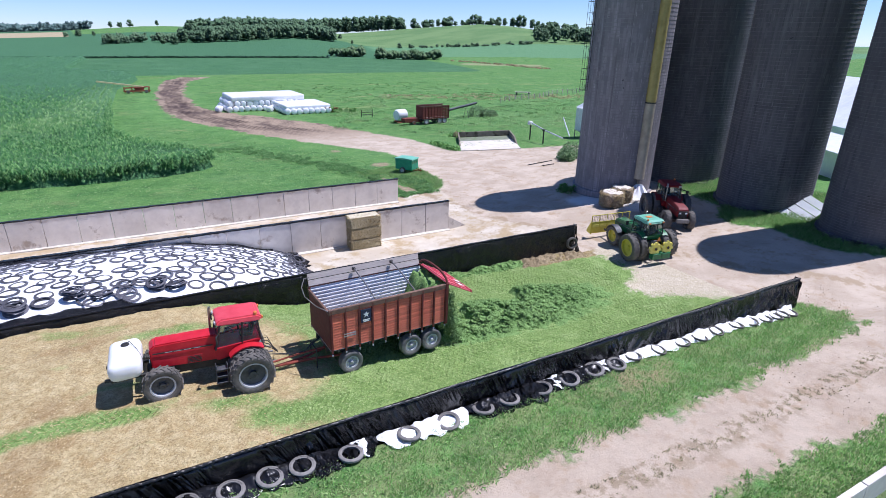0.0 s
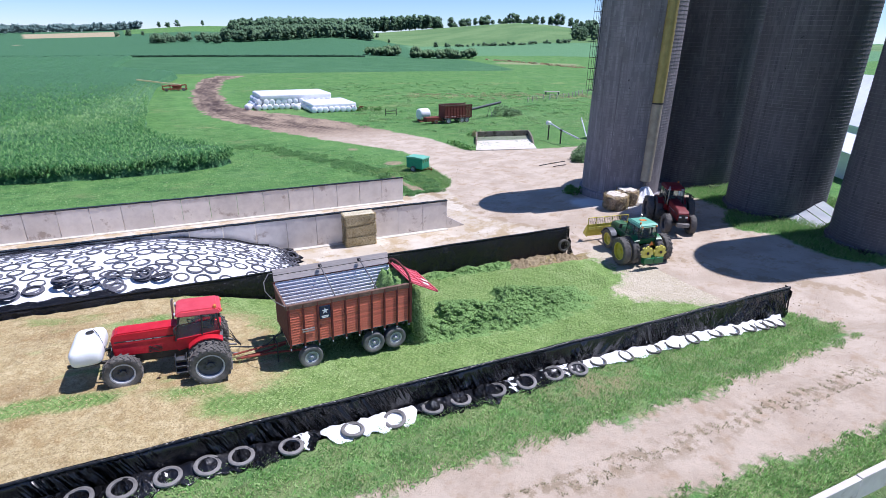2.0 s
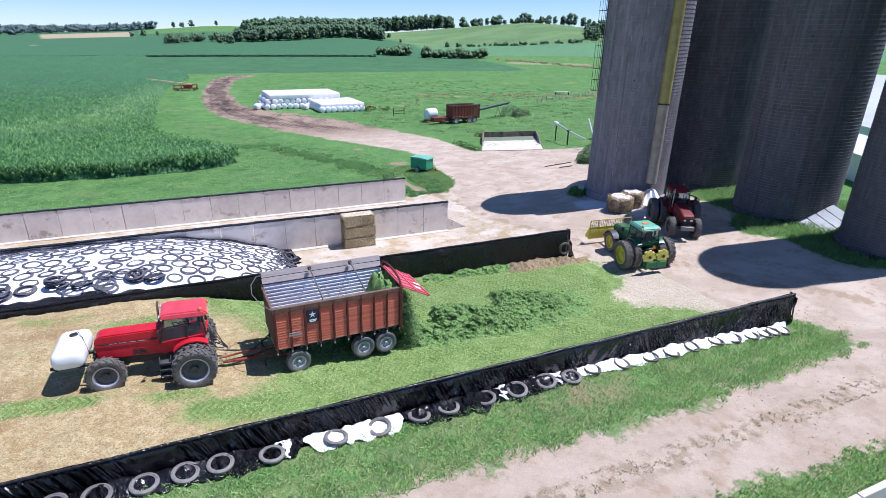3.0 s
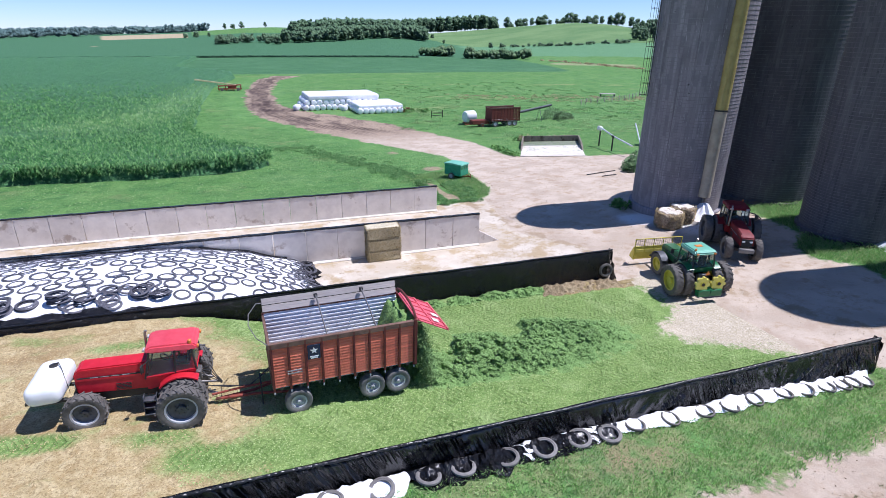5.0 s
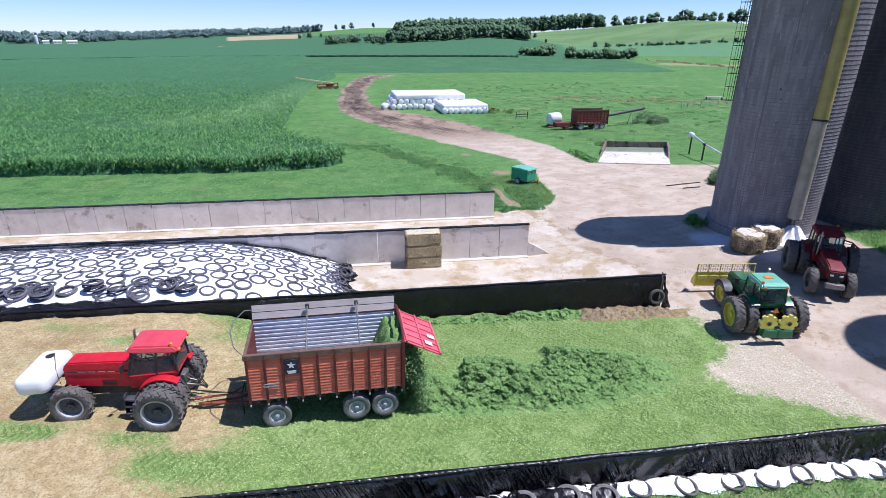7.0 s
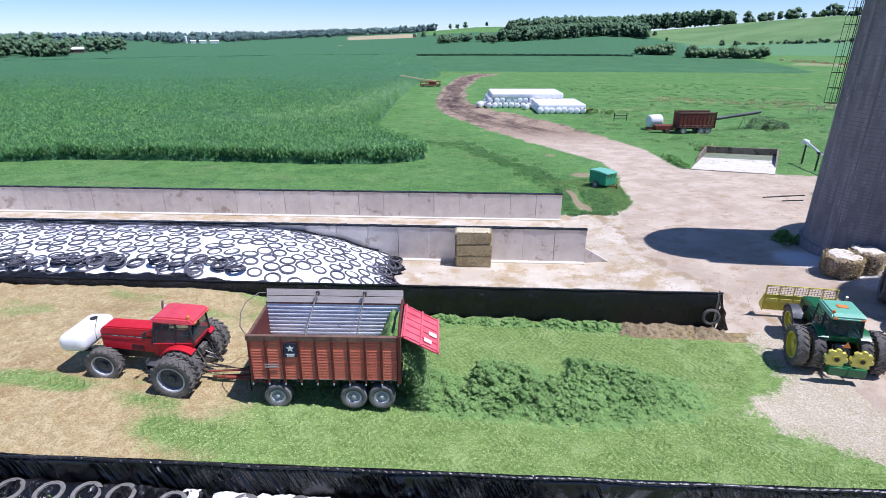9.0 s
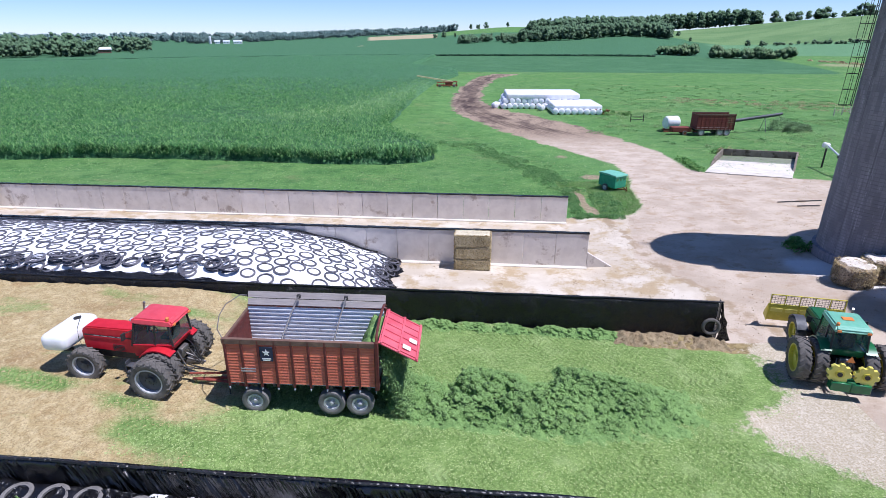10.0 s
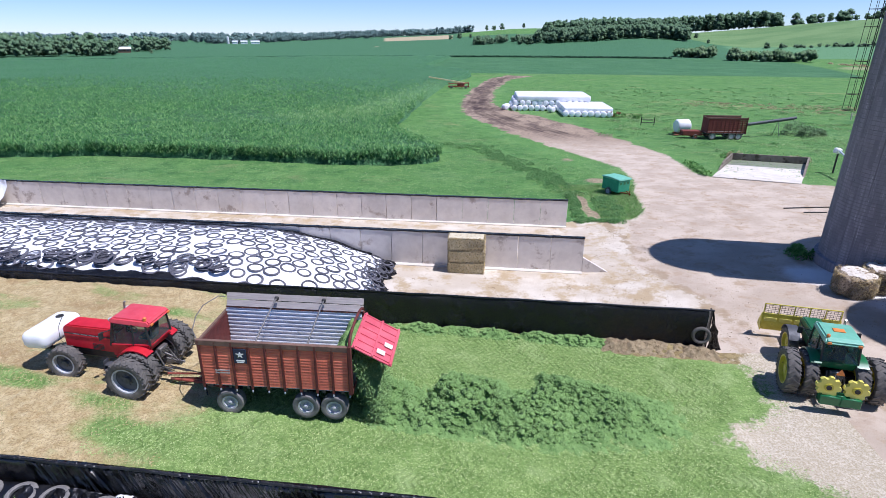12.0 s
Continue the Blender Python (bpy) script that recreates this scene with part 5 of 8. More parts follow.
bm = B()
for k in range(2):
    box(bm, (0.012, 0.16, 0.035), (0.58, 0.6, 0.02 - 0.06 * k))
part("tank_bars", bm, M["grey_rim"], tank, "faded grey marking bars")
for y in (-0.7, 0.7):
    part("tank_foot", box(B(), (0.9, 0.2, 0.1), (0, y, -0.4), bev=0.02), M["black_metal"], tank)
bm = B()
box(bm, (1.5, 0.12, 0.12), (4.4, 0.5, 1.1), bev=0.02), box(bm, (1.5, 0.12, 0.12), (4.4, -0.5, 1.1), bev=0.02), box(bm, (0.1, 1.3, 0.1), (4.9, 0, 1.09), bev=0.02)
part("tank_bracket", bm, M["black_metal"], red)


# ---- forage wagon ----
def forage_wagon(name, label, at, open_door, detail=True, wood_mat=None, boards=14, wheels=(0.85, 3.55, 4.55), length=5.4, top=3.15, floor=0.95):
    """A slatted box wagon, front at x = 0, tail along +x, working side at -y."""
    w = thing(name, label, "farm wagon", at)
    wide = 2.4
    bm = B()
    for y in (-0.55, 0.55):
        box(bm, (length, 0.12, 0.26), (length / 2, y, floor - 0.2), bev=0.01)
    for x in np.linspace(0.3, length - 0.3, 8):
        box(bm, (0.1, wide, 0.1), (x, 0, floor - 0.06))
    for x in wheels:
        box(bm, (0.14, 2.0, 0.14), (x, 0, 0.5), bev=0.02)
        box(bm, (0.1, 1.0, 0.3), (x, 0, 0.62))
    part("undercarriage", bm, M["black_metal"], w)
    part("floor", box(B(), (length, wide - 0.06, 0.05), (length / 2, 0, floor)), M["grey_wood"], w)
    h = (top - 0.12 - floor) / boards
    for s in (-1, 1):
        brd = None
        for k in range(boards):
            m = pose(length / 2, s * (wide / 2 - 0.045), floor + h * (k + 0.5), s * 11, 0, 0)
            if brd is None:
                brd = part("board", box(B(), (length - 0.04, 0.04, h * 0.92), (0, 0, 0), bev=0.006), wood_mat or M["wagon_board"], w, at=m)
            else:
                ob = new("board", brd.data)
                ob.parent, ob.matrix_basis = w, m
        post = None
        for k in range(10):
            x = 0.05 + (length - 0.1) * k / 9
            m = pose(x, s * (wide / 2 - 0.005), (floor + top) / 2 - 0.05)
            if post is None:
                post = part("post", box(B(), (0.08, 0.06, top - floor + 0.14), (0, 0, 0), bev=0.01), M["wagon_post"], w, at=m)
            else:
                ob = new("post", post.data)
                ob.parent, ob.matrix_basis = w, m
            if s < 0 and detail:
                part("post_foot", box(B(), (0.05, 0.05, 0.09), (x, s * wide / 2, floor - 0.19), bev=0.01), M["grey_rim"], w, "pale worn bolt under a post")
        part("top_rail", box(B(), (length + 0.06, 0.13 if s < 0 or not detail else 0.06, 0.2), (length / 2, s * (wide / 2 + (-0.04 if s < 0 or not detail else 0.04)), top - 0.05), bev=0.015), M["brown_rail"], w, "weathered brown top rail")
        if detail:
            # ribbed sheet lining
            bm = B()
            n = 44
            pr = []
            for k in range(n + 1):
                z = floor + 0.05 + (top + (0.02 if s > 0 else -0.18) - floor) * k / n
                pr.append((wide / 2 - 0.12 + (0.022 if (k // 2) % 2 else -0.022), z))
            rows = [[bm.verts.new((x, s * q, z)) for q, z in pr] for x in (0.04, length - 0.04)]
            for k in range(n):
                bm.faces.new((rows[0][k], rows[0][k + 1], rows[1][k + 1], rows[1][k]))
            part("lining", bm, M["galv"], w, "bright ribbed galvanised lining", smooth=0)
    # front wall
    part("front_wall", box(B(), (0.06, wide - 0.1, top - floor - 0.12), (0.03, 0, floor + (top - floor - 0.12) / 2), bev=0.01), wood_mat or M["wagon_post"], w, "dark red front wall")
    part("front_rail", box(B(), (0.09, wide - 0.05, 0.12), (0.0, 0, top - 0.1), bev=0.015), M["brown_rail"], w)
    # far side extension board and cross hoops
    if detail:
        for k, (z, hh) in enumerate(((top + 0.17, 0.24), (top + 0.42, 0.24))):
            part("extension_board", box(B(), (length - 0.02, 0.04, hh), (length / 2, wide / 2 + 0.05 + 0.09 * k, z), (-20, 0, 0), bev=0.006), M["grey_wood"], w, "grey weathered board")
        for x in (length * 0.38, length * 0.72):
            bm = B()
            tube(bm, [(x, wide / 2 - 0.02, top + 0.5), (x, wide / 2 - 0.3, top + 0.46), (x, 0.0, top + 0.28), (x, -wide / 2 + 0.4, top + 0.06), (x, -wide / 2 + 0.02, top - 0.06)], 0.03, 8)
            strut = part("cross_strut", bm, M["steel"], w, "bent steel strut across the box")
            part("strut_cap", box(B(), (0.14, 0.12, 0.14), (x, wide / 2 - 0.04, top + 0.48), bev=0.02), M["black_metal"], strut)
        part("front_hoop", tube(B(), [(0.02, wide / 2, top + 0.45), (-0.2, wide / 2 - 0.1, top + 0.5), (-0.5, wide / 2 - 0.7, top + 0.42), (-0.55, 0.0, top + 0.25), (-0.35, -wide / 2 + 0.5, top + 0.1), (0.0, -wide / 2 + 0.1, top - 0.05)], 0.018, 6), M["steel"], w, "thin bowed wire at the front")
        arc = [(wide / 2 * math.cos(a), top - 0.05 + 0.55 * math.sin(a) ** 0.6) for a in np.linspace(0.3, math.pi, 12)]
        part("tail_hoop", tube(B(), [(length, y, z) for y, z in arc], 0.05, 8), M["wagon_post"], w, "bowed dark frame over the tail")
        # round sign with a star on a navy plate
        plate = part("sign_plate", box(B(), (0.44, 0.02, 0.56), (0, 0, 0), bev=0.004), M["navy"], w, "navy plate with white star", at=pose(0.05 + (length - 0.1) * 2.5 / 9, -wide / 2 - 0.02, top - 0.5))
        bm = B()
        lathe(bm, [(0.155, -0.016), (0.155, -0.012), (0.19, -0.012), (0.19, -0.016)], 28, pose(0, 0, 0.06, 90), closed=True)
        part("ring", bm, M["grey_rim"], plate)
        bm = B()
        pts = []
        for k in range(10):
            r, a = (0.14 if k % 2 == 0 else 0.058), math.pi / 2 + k * math.pi / 5
            pts.append((r * math.cos(a), r * math.sin(a) + 0.06))
        prism(bm, pts, 0.012, Matrix.Translation((0, -0.014, 0)))
        part("star", bm, M["white_paint"], plate, "white five-pointed star", smooth=0)
        bm = B()
        for k, wd in enumerate((0.3, 0.24)):
            box(bm, (wd, 0.006, 0.045), (0, -0.014, -0.17 - 0.06 * k))
        part("sign_bars", bm, M["white_paint"], plate)
        bm = B()
        for k in range(2):
            box(bm, (0.5, 0.012, 0.05), (length * 0.15, -wide / 2 - 0.02, floor + 0.62 - 0.1 * k))
        part("faded_bars", bm, M["grey_wood"], w)
    # tail gate
    if open_door:
        gate = part("tail_gate", box(B(), (0.05, wide - 0.1, 1.5), (0, 0, -0.75), bev=0.01), M["pink_red"], w, "sun-faded red tail gate swung open", at=pose(length + 0.05, 0, top + 0.05, 0, -62, 0))
        for y in np.linspace(-wide / 2 + 0.15, wide / 2 - 0.15, 6):
            part("gate_rib", box(B(), (0.05, 0.05, 1.46), (0.045, y, -0.75), bev=0.008), M["pink_red"], gate)
        for z in (-0.08, -0.75, -1.42):
            part("gate_rail", box(B(), (0.06, wide - 0.08, 0.07), (0.05, 0, z), bev=0.008), M["pink_red"], gate)
        for y, z in ((-0.75, -1.0), (-0.2, -1.2)):
            part("gate_plate", box(B(), (0.01, 0.24, 0.3), (0.08, y, z), bev=0.002), M["white_paint"], gate, "small white plate")
    bm = B()
    for s in (-1, 1):
        box(bm, (0.12, 0.12, top - floor + 0.2), (length, s * wide / 2, (top + floor) / 2), bev=0.015)
    box(bm, (0.1, wide, 0.12), (length, 0, floor - 0.05), bev=0.01)
    part("tail_frame", bm, M["wagon_post"], w)
    # drawbar
    bm = B()
    for s in (-1, 1):
        tube(bm, [(wheels[0] - 0.1, s * 0.5, 0.55), (-0.6, s * 0.12, 0.5), (-1.9, 0, 0.5)], 0.05, 8)
    part("drawbar", bm, M["rust_red"], w, "rusty orange drawbar")
    bm = B()
    tube(bm, [(0.2, 0, 0.8), (-1.0, 0.04, 0.75), (-2.0, 0, 0.72)], 0.04, 8)
    part("drive_shaft", bm, M["rust_red"], w)
    if detail:
        bm = B()
        tube(bm, [(-0.35, -0.45, 0.02), (-0.35, -0.45, 1.05), (-0.35, 0.25, 1.05), (-0.35, 0.25, 0.5)], 0.025, 8)
        part("stand_frame", bm, M["black_metal"], w)
        bm = B()
        for k in range(3):
            tube(bm, [(0.0, 0.1 * k, 1.3), (-0.7, 0.1 * k, 0.85 - 0.1 * k), (-1.4, 0.05 * k, 0.9), (-2.1, 0.05, 1.1)], 0.014, 6)
        part("hoses", bm, M["black_metal"], w)
    for x in wheels:
        for s in (-1, 1):
            wheel(w, "wheel", 0.5, 0.36, 0.26, 0, M["grey_rim"], pose(x, s * 1.02, 0.5), 0.45, None, M["dusty_tyre"])
    return w


WAG = Matrix.Translation((4.6, 18.8, 2.12)) @ pose(0, 0, 0, 0, 1.2, 3.6)
forage_wagon("forage_wagon", "red slatted forage wagon unloading chopped green silage", WAG, True, length=5.2, top=2.98, floor=1.26)


# ---- loose leafy stuff: many small crossed leaves as one mesh ----
def leaf_cloud(name, pts, size, material, label, category, seed=0, flat=0.0, parent=None, long=1.6):
    """Small leaves round given places; one mesh."""
    rng = np.random.RandomState(seed)
    pts = np.asarray(pts, float)
    n = len(pts)
    a = rng.normal(size=(n, 3))
    a[:, 2] *= 1 - flat
    a /= np.linalg.norm(a, axis=1)[:, None]
    b = np.cross(a, rng.normal(size=(n, 3)))
    b /= np.linalg.norm(b, axis=1)[:, None] + 1e-9
    s = (np.asarray(size) * rng.uniform(0.6, 1.4, n))[:, None]
    v = np.stack([pts - a * s * long, pts - b * s * 0.5, pts + a * s * long, pts + b * s * 0.5], 1).reshape(-1, 3)
    f = np.arange(4 * n).reshape(-1, 4)
    ob = raw(name, v, f, material, False)
    if parent is not None:
        ob.parent = parent
        return tagged(ob, label)
    return tagged(ob, label, category, kind="stuff")


def mound_h(x, y):
    """Loose silage on the packed surface: heaps with a steep side where loads were dropped, pushed out to the other."""
    x, y = np.asarray(x, float), np.asarray(y, float)
    wob = 0.35 * waves(x * 0, y, 1.7, 42, 3)
    h = 0
    for left, long, cy_, sy, hh in ((9.7, 2.4, 19.5, 1.3, 0.36), (12.45, 2.0, 20.3, 1.4, 0.62), (16.15, 2.2, 21.6, 0.9, 0.5), (14.4, 4.0, 19.7, 1.4, 0.36), (11.4, 4.0, 18.8, 0.7, 0.24), (18.0, 3.2, 20.5, 1.4, 0.26)):
        u = x - left - wob
        h = h + hh * fade(u, -0.1, 0.5) * np.exp(-np.clip(u - 0.3, 0, None) ** 2 / long ** 2) * np.exp(-np.abs((y - cy_) / sy) ** 3)
    lump = 1 - np.abs(waves(x, y, 1.5, 41, 3))
    return h * (0.45 + 0.6 * np.clip(lump, 0, 1)) + (0.07 * waves(x, y, 0.9, 44, 3) + 0.05 * (1 - 2 * np.abs(waves(x, y, 0.42, 45, 2)))) * np.clip(h * 2.5, 0, 1)


def ridge_h(x, y):
    """Loose chop left along the foot of the middle wall."""
    return np.exp(-((y - 25.75) / 0.33) ** 2) * (0.16 + 0.1 * waves(x, y, 2.2, 46, 3) + 0.05 * waves(x, y, 0.6, 47, 2)) * fade(x, 8, 9.5) * (1 - fade(x, 19.2, 20.2))


def spoil_h(x, y):
    """Old spoiled feed scraped up against the end of the middle wall."""
    return np.exp(-((y - 25.6) / np.interp(x, [19, 22, 25], [0.35, 0.5, 0.4])) ** 2) * (0.2 + 0.12 * waves(x, y, 1.8, 48, 3) + 0.08 * waves(x, y, 0.5, 49, 2)) * fade(x, 19.0, 20.0) * (1 - fade(x, 24.6, 25.5))


SPOILED = surf("spoiled_feed", lin(142, 124, 94), lin(178, 160, 126), 7, 0.95, bump=1.0, bscale=18, space="World", dist=0.08, stain=(lin(106, 88, 62), 5, 0.54))
LOOSE = surf("loose_silage", lin(110, 148, 78), lin(140, 174, 102), 7, 0.95, bump=1.0, bscale=22, space="World", dist=0.06, stain=(lin(88, 124, 64), 6, 0.58))
for name, hf, xs_, ys_, mt, lb in (("silage_mound", mound_h, (9.2, 22.0), (16.4, 24.4), LOOSE, "loose dark green chopped silage heap on the packed floor"),
                                   ("silage_ridge", ridge_h, (7.6, 20.6), (24.9, 26.1), LOOSE, "loose green chopped silage along the foot of the wall"),
                                   ("spoiled_feed", spoil_h, (18.8, 25.8), (24.3, 26.1), SPOILED, "crumbled brown spoiled feed along the wall end")):
    mx, my = np.arange(*xs_, 0.06), np.arange(*ys_, 0.06)
    MX, MY = np.meshgrid(mx, my)
    MX, MY = MX.ravel(), MY.ravel()
    mh = hf(MX, MY)
    rough_ = np.array([noise.fractal(Vector((a * 3.2, b * 3.2, 1.7)), 0.7, 2.1, 4) for a, b in zip(MX, MY)])
    mf = grid_faces(len(mx), len(my))
    mf = mf[(mh[mf] > 0.05).any(1)]
    sway = 0.09 * rough_ * np.clip(mh * 4, 0, 1)
    mound = raw(name, np.stack([MX - 0.6 * sway, MY, pz(MX, MY) + mh - 0.06 + sway], 1), mf, mt)
    tagged(mound, lb, "silage heap", kind="stuff")
# matted tufts of chop, thrown over the heap
clod = B()
bmesh.ops.create_icosphere(clod, subdivisions=2, radius=1.0)
CLOD_V = np.array([v.co[:] for v in clod.verts])
CLOD_F = np.array([[v.index for v in f.verts] for f in clod.faces])
clod.free()
rng_c = np.random.RandomState(28)
cv, cf = [], []
while len(cv) < 2600:
    x, y = rng_c.uniform(10, 21.5), rng_c.uniform(17.2, 24.0)
    h = float(mound_h(x, y))
    if rng_c.uniform() < 0.12:
        x, y = rng_c.uniform(8.5, 20), rng_c.uniform(25.2, 26.0)
        h = float(ridge_h(x, y)) + 0.2
    if h < rng_c.uniform(0.06, 0.45):
        continue
    if y > 25:
        h -= 0.2
    r = rng_c.uniform(0.04, 0.11) * (0.5 + min(h, 0.6))
    sh = np.array([noise.noise(Vector(q * 1.6) + Vector((x * 5, y * 5, 0))) + 0.7 * noise.noise(Vector(q * 3.7) + Vector((y * 7, x * 7, 0))) for q in CLOD_V])[:, None]
    cf.append(CLOD_F + len(cv) * len(CLOD_V))
    cv.append(CLOD_V * r * (1 + 1.1 * sh) * (1.25, 1.25, 0.7) + (x, y, float(pz(x, y)) + h - 0.06 + r * rng_c.uniform(-0.35, 0.15)))
clods = raw("silage_clods", np.concatenate(cv), np.concatenate(cf), LOOSE)
tagged(clods, "matted clods of dark green chopped silage over the heap", "silage", kind="stuff")
rng_m = np.random.RandomState(8)
tx, ty = rng_m.uniform(9.6, 21.5, 60000), rng_m.uniform(16.4, 24.6, 60000)
th = mound_h(tx, ty)
keep = th > rng_m.uniform(0.05, 0.4, 60000)
leaf_cloud("silage_chop", np.stack([tx, ty, pz(tx, ty) + th - 0.03 + rng_m.uniform(-0.03, 0.05, 60000)], 1)[keep], 0.03, M["silage_clump"], "loose chopped green leaves over the silage heap", "silage", 9)
# trampled chop and straw over the packed floor
rs_l = np.random.RandomState(14)
bx, by = rs_l.uniform(-14, 28, 240000), rs_l.uniform(14.3, 26.0, 240000)
edge_x = np.interp(by, [14, 17, 20, 23, 26], [2.6, 4.2, 4.5, 3.8, 1.0]) + 1.6 * waves(bx, by, 2.4, 15, 3)
far_x = np.interp(by, [14, 16, 18, 19, 20, 21, 22, 24, 24.9, 25.1, 26], [28, 26.8, 24.6, 23.2, 22.4, 24.2, 25.2, 25.2, 25.0, 19, 19]) + 0.9 * waves(bx, by, 1.8, 16, 3)
spot = np.stack([bx, by, pz(bx, by) + 0.015], 1)
leaf_cloud("silage_bits", spot[(bx > edge_x) & (bx < far_x + 2.2 * (rs_l.uniform(0, 1, 240000) ** 2 - 0.35))], 0.022, M["silage_bits"], "fine chopped green bits over the packed silage", "silage", 17, flat=0.6)
leaf_cloud("straw_bits", spot[(bx < edge_x) & (rs_l.uniform(0, 1, 240000) < 0.4 - 0.25 * np.clip(waves(bx, by, 5, 19, 3), 0, 1))], 0.016, M["straw_bits"], "dry straw bits over the packed silage", "straw", 18, flat=0.7, long=2.6)
lx, ly = np.meshgrid(np.linspace(3.9, 5.5, 36), np.linspace(-1.05, 1.05, 40))
lx, ly = lx.ravel(), ly.ravel()
lz = 1.2 + 1.6 * fade(lx, 3.9, 4.9) + 0.12 * waves(lx, ly, 0.8, 51, 3)
load = raw("wagon_load", np.stack([lx, ly, lz], 1), grid_faces(36, 40), LOOSE)
load.matrix_basis = WAG
tagged(load, "green chopped silage heaped at the tail of the wagon", "silage", kind="stuff")
q = rng_m.uniform(0, 1, 9000)
fx = 5.35 + 0.75 * q + rng_m.normal(0, 0.16, 9000)
fy = rng_m.uniform(-1.1, 1.05, 9000)
fz = 2.5 - 2.6 * q ** 1.2 + rng_m.normal(0, 0.15, 9000)
fall = leaf_cloud("silage_fall", np.stack([fx, fy, np.maximum(fz, 0.0)], 1), 0.036, M["silage_clump"], "chopped green silage spilling from the open tail", "silage", 12)
fall.matrix_basis = WAG


# ---- the green tractor with push blade ----
JD_AT = Matrix.Translation((28.0, 22.9, float(gz(28.0, 22.9)) - 0.02)) @ pose(0, 0, 0, -2, 0, 78) @ Matrix.Scale(0.92, 4)
jd = tractor("green_tractor", "green tractor with yellow push blade and wheel weights in the yard", JD_AT, M["green"], M["green_roof"], M["yellow"], 1.0, 0.76, 3.0, 0.66, M["green"], M["yellow"])
bm = B()
prism(bm, [(0.0, 0.0), (0.12, 0.0), (0.02, 0.42), (0.1, 0.86), (0.18, 0.92), (0.06, 0.95), (-0.06, 0.5)], 3.5, bev=0.01)
blade = part("push_blade", bm, M["yellow"], jd, "yellow steel push blade", at=pose(5.0, 0, 0.28, 0, -6, 0))
for k in range(6):
    y = -1.7 + 0.68 * k
    part("blade_upright", box(B(), (0.05, 0.05, 0.62), (0.08, y, 1.22), bev=0.008), M["yellow"], blade)
    if k < 5:
        part("blade_plate", box(B(), (0.03, 0.56, 0.3), (-0.03, y + 0.34, 0.62), bev=0.01), M["pale_yellow"], blade)
part("blade_top_bar", box(B(), (0.05, 3.45, 0.05), (0.08, 0, 1.53), bev=0.008), M["yellow"], blade)
bm = B()
for k in range(24):
    box(bm, (0.012, 0.012, 0.58), (0.08, -1.65 + 3.3 * k / 23, 1.22))
for k in range(5):
    box(bm, (0.012, 3.4, 0.012), (0.09, 0, 1.0 + 0.11 * k))
part("blade_screen", bm, M["black_metal"], blade, "open wire screen over the blade")
for s in (-1, 1):
    part("blade_cheek", prism(B(), [(-0.1, 0), (0.55, 0), (0.5, 0.25), (0.1, 0.95)], 0.04, Matrix.Translation((0, s * 1.75, 0))), M["yellow"], blade)
    part("push_arm", tube(B(), [(3.4, s * 0.45, 0.75), (4.4, s * 0.5, 0.55), (4.95, s * 0.5, 0.55)], 0.08, 8), M["black_metal"], jd)
    # dark guards over the front wheels
    steps = [math.radians(a) for a in range(20, 150, 14)]
    arc = [(3.0 + 0.86 * math.cos(a), 0.76 + 0.86 * math.sin(a)) for a in steps] + [(3.0 + 0.83 * math.cos(a), 0.76 + 0.83 * math.sin(a)) for a in steps[::-1]]
    part("front_guard", prism(B(), arc, 0.46, Matrix.Translation((0, s * 0.88, 0))), M["dark_rim"], jd, "dark grey front guard")
    # cast wheel weights with notched rims, hung on the rear
    bm = B()
    pts = []
    for k in range(40):
        a = 2 * math.pi * k / 40
        r = 0.46 if k % 5 < 3 else 0.37
        pts.append((r * math.cos(a), r * math.sin(a)))
    prism(bm, pts, 0.16)
    disc = part("wheel_weight", bm, M["pale_yellow"], jd, "yellow notched wheel weight", smooth=30, at=pose(-1.4, s * 0.49, 1.3, 0, 0, 90))
    part("hub_cap", lathe(B(), [(0.17, -0.12), (0.17, 0.12), (0.12, 0.14), (0.02, 0.14)], 20, pose(0, 0, 0, 90)), M["yellow"], disc)
    part("hub_hole", lathe(B(), [(0.1, -0.15), (0.1, 0.15)], 16, pose(0, 0, 0, 90)), M["black_metal"], disc)
bm = B()
box(bm, (0.42, 0.72, 0.42), (-1.38, 0.37, 0.72), bev=0.03), box(bm, (0.42, 0.72, 0.42), (-1.38, -0.37, 0.72), bev=0.03), box(bm, (0.3, 0.3, 0.5), (-1.4, 0, 0.74), bev=0.02)
part("weight_block", bm, M["green"], jd, "green ballast block")
part("slow_sign", prism(B(), [(-0.17, 0), (0.17, 0), (0, 0.3)], 0.02, pose(-1.2, 0.1, 1.75, 0, 0, 90)), M["orange"], jd, "orange triangle sign", smooth=0)
part("roof_plate", box(B(), (0.3, 0.42, 0.03), (0.3, 0, 3.05), bev=0.006), M["orange"], jd, "orange panel on the roof")
part("side_arm", tube(B(), [(-0.2, -1.0, 1.75), (-0.1, -1.6, 1.8), (-0.3, -2.3, 1.72)], 0.035, 8), M["black_metal"], jd)

# ---- the second red tractor, in the silo's shade ----
R2 = Matrix.Translation((35.35, 28.0, float(gz(35.35, 28.0)))) @ pose(0, 0, 0, 0, 0, -121) @ Matrix.Scale(0.98, 4)
# the darker red carries the silo's shade in its colour
red2 = tractor("red_tractor", "red tractor parked in shade beside the silo", R2, M["shade_red"], M["shade_red"], M["dark_rim"], 0.98, 0.74, 3.05, 0.62, M["shade_red"], M["dark_rim"])
part("front_weight", box(B(), (0.3, 0.9, 0.28), (4.0, 0, 0.95), bev=0.03), M["steel"], red2, "dull steel front weight")
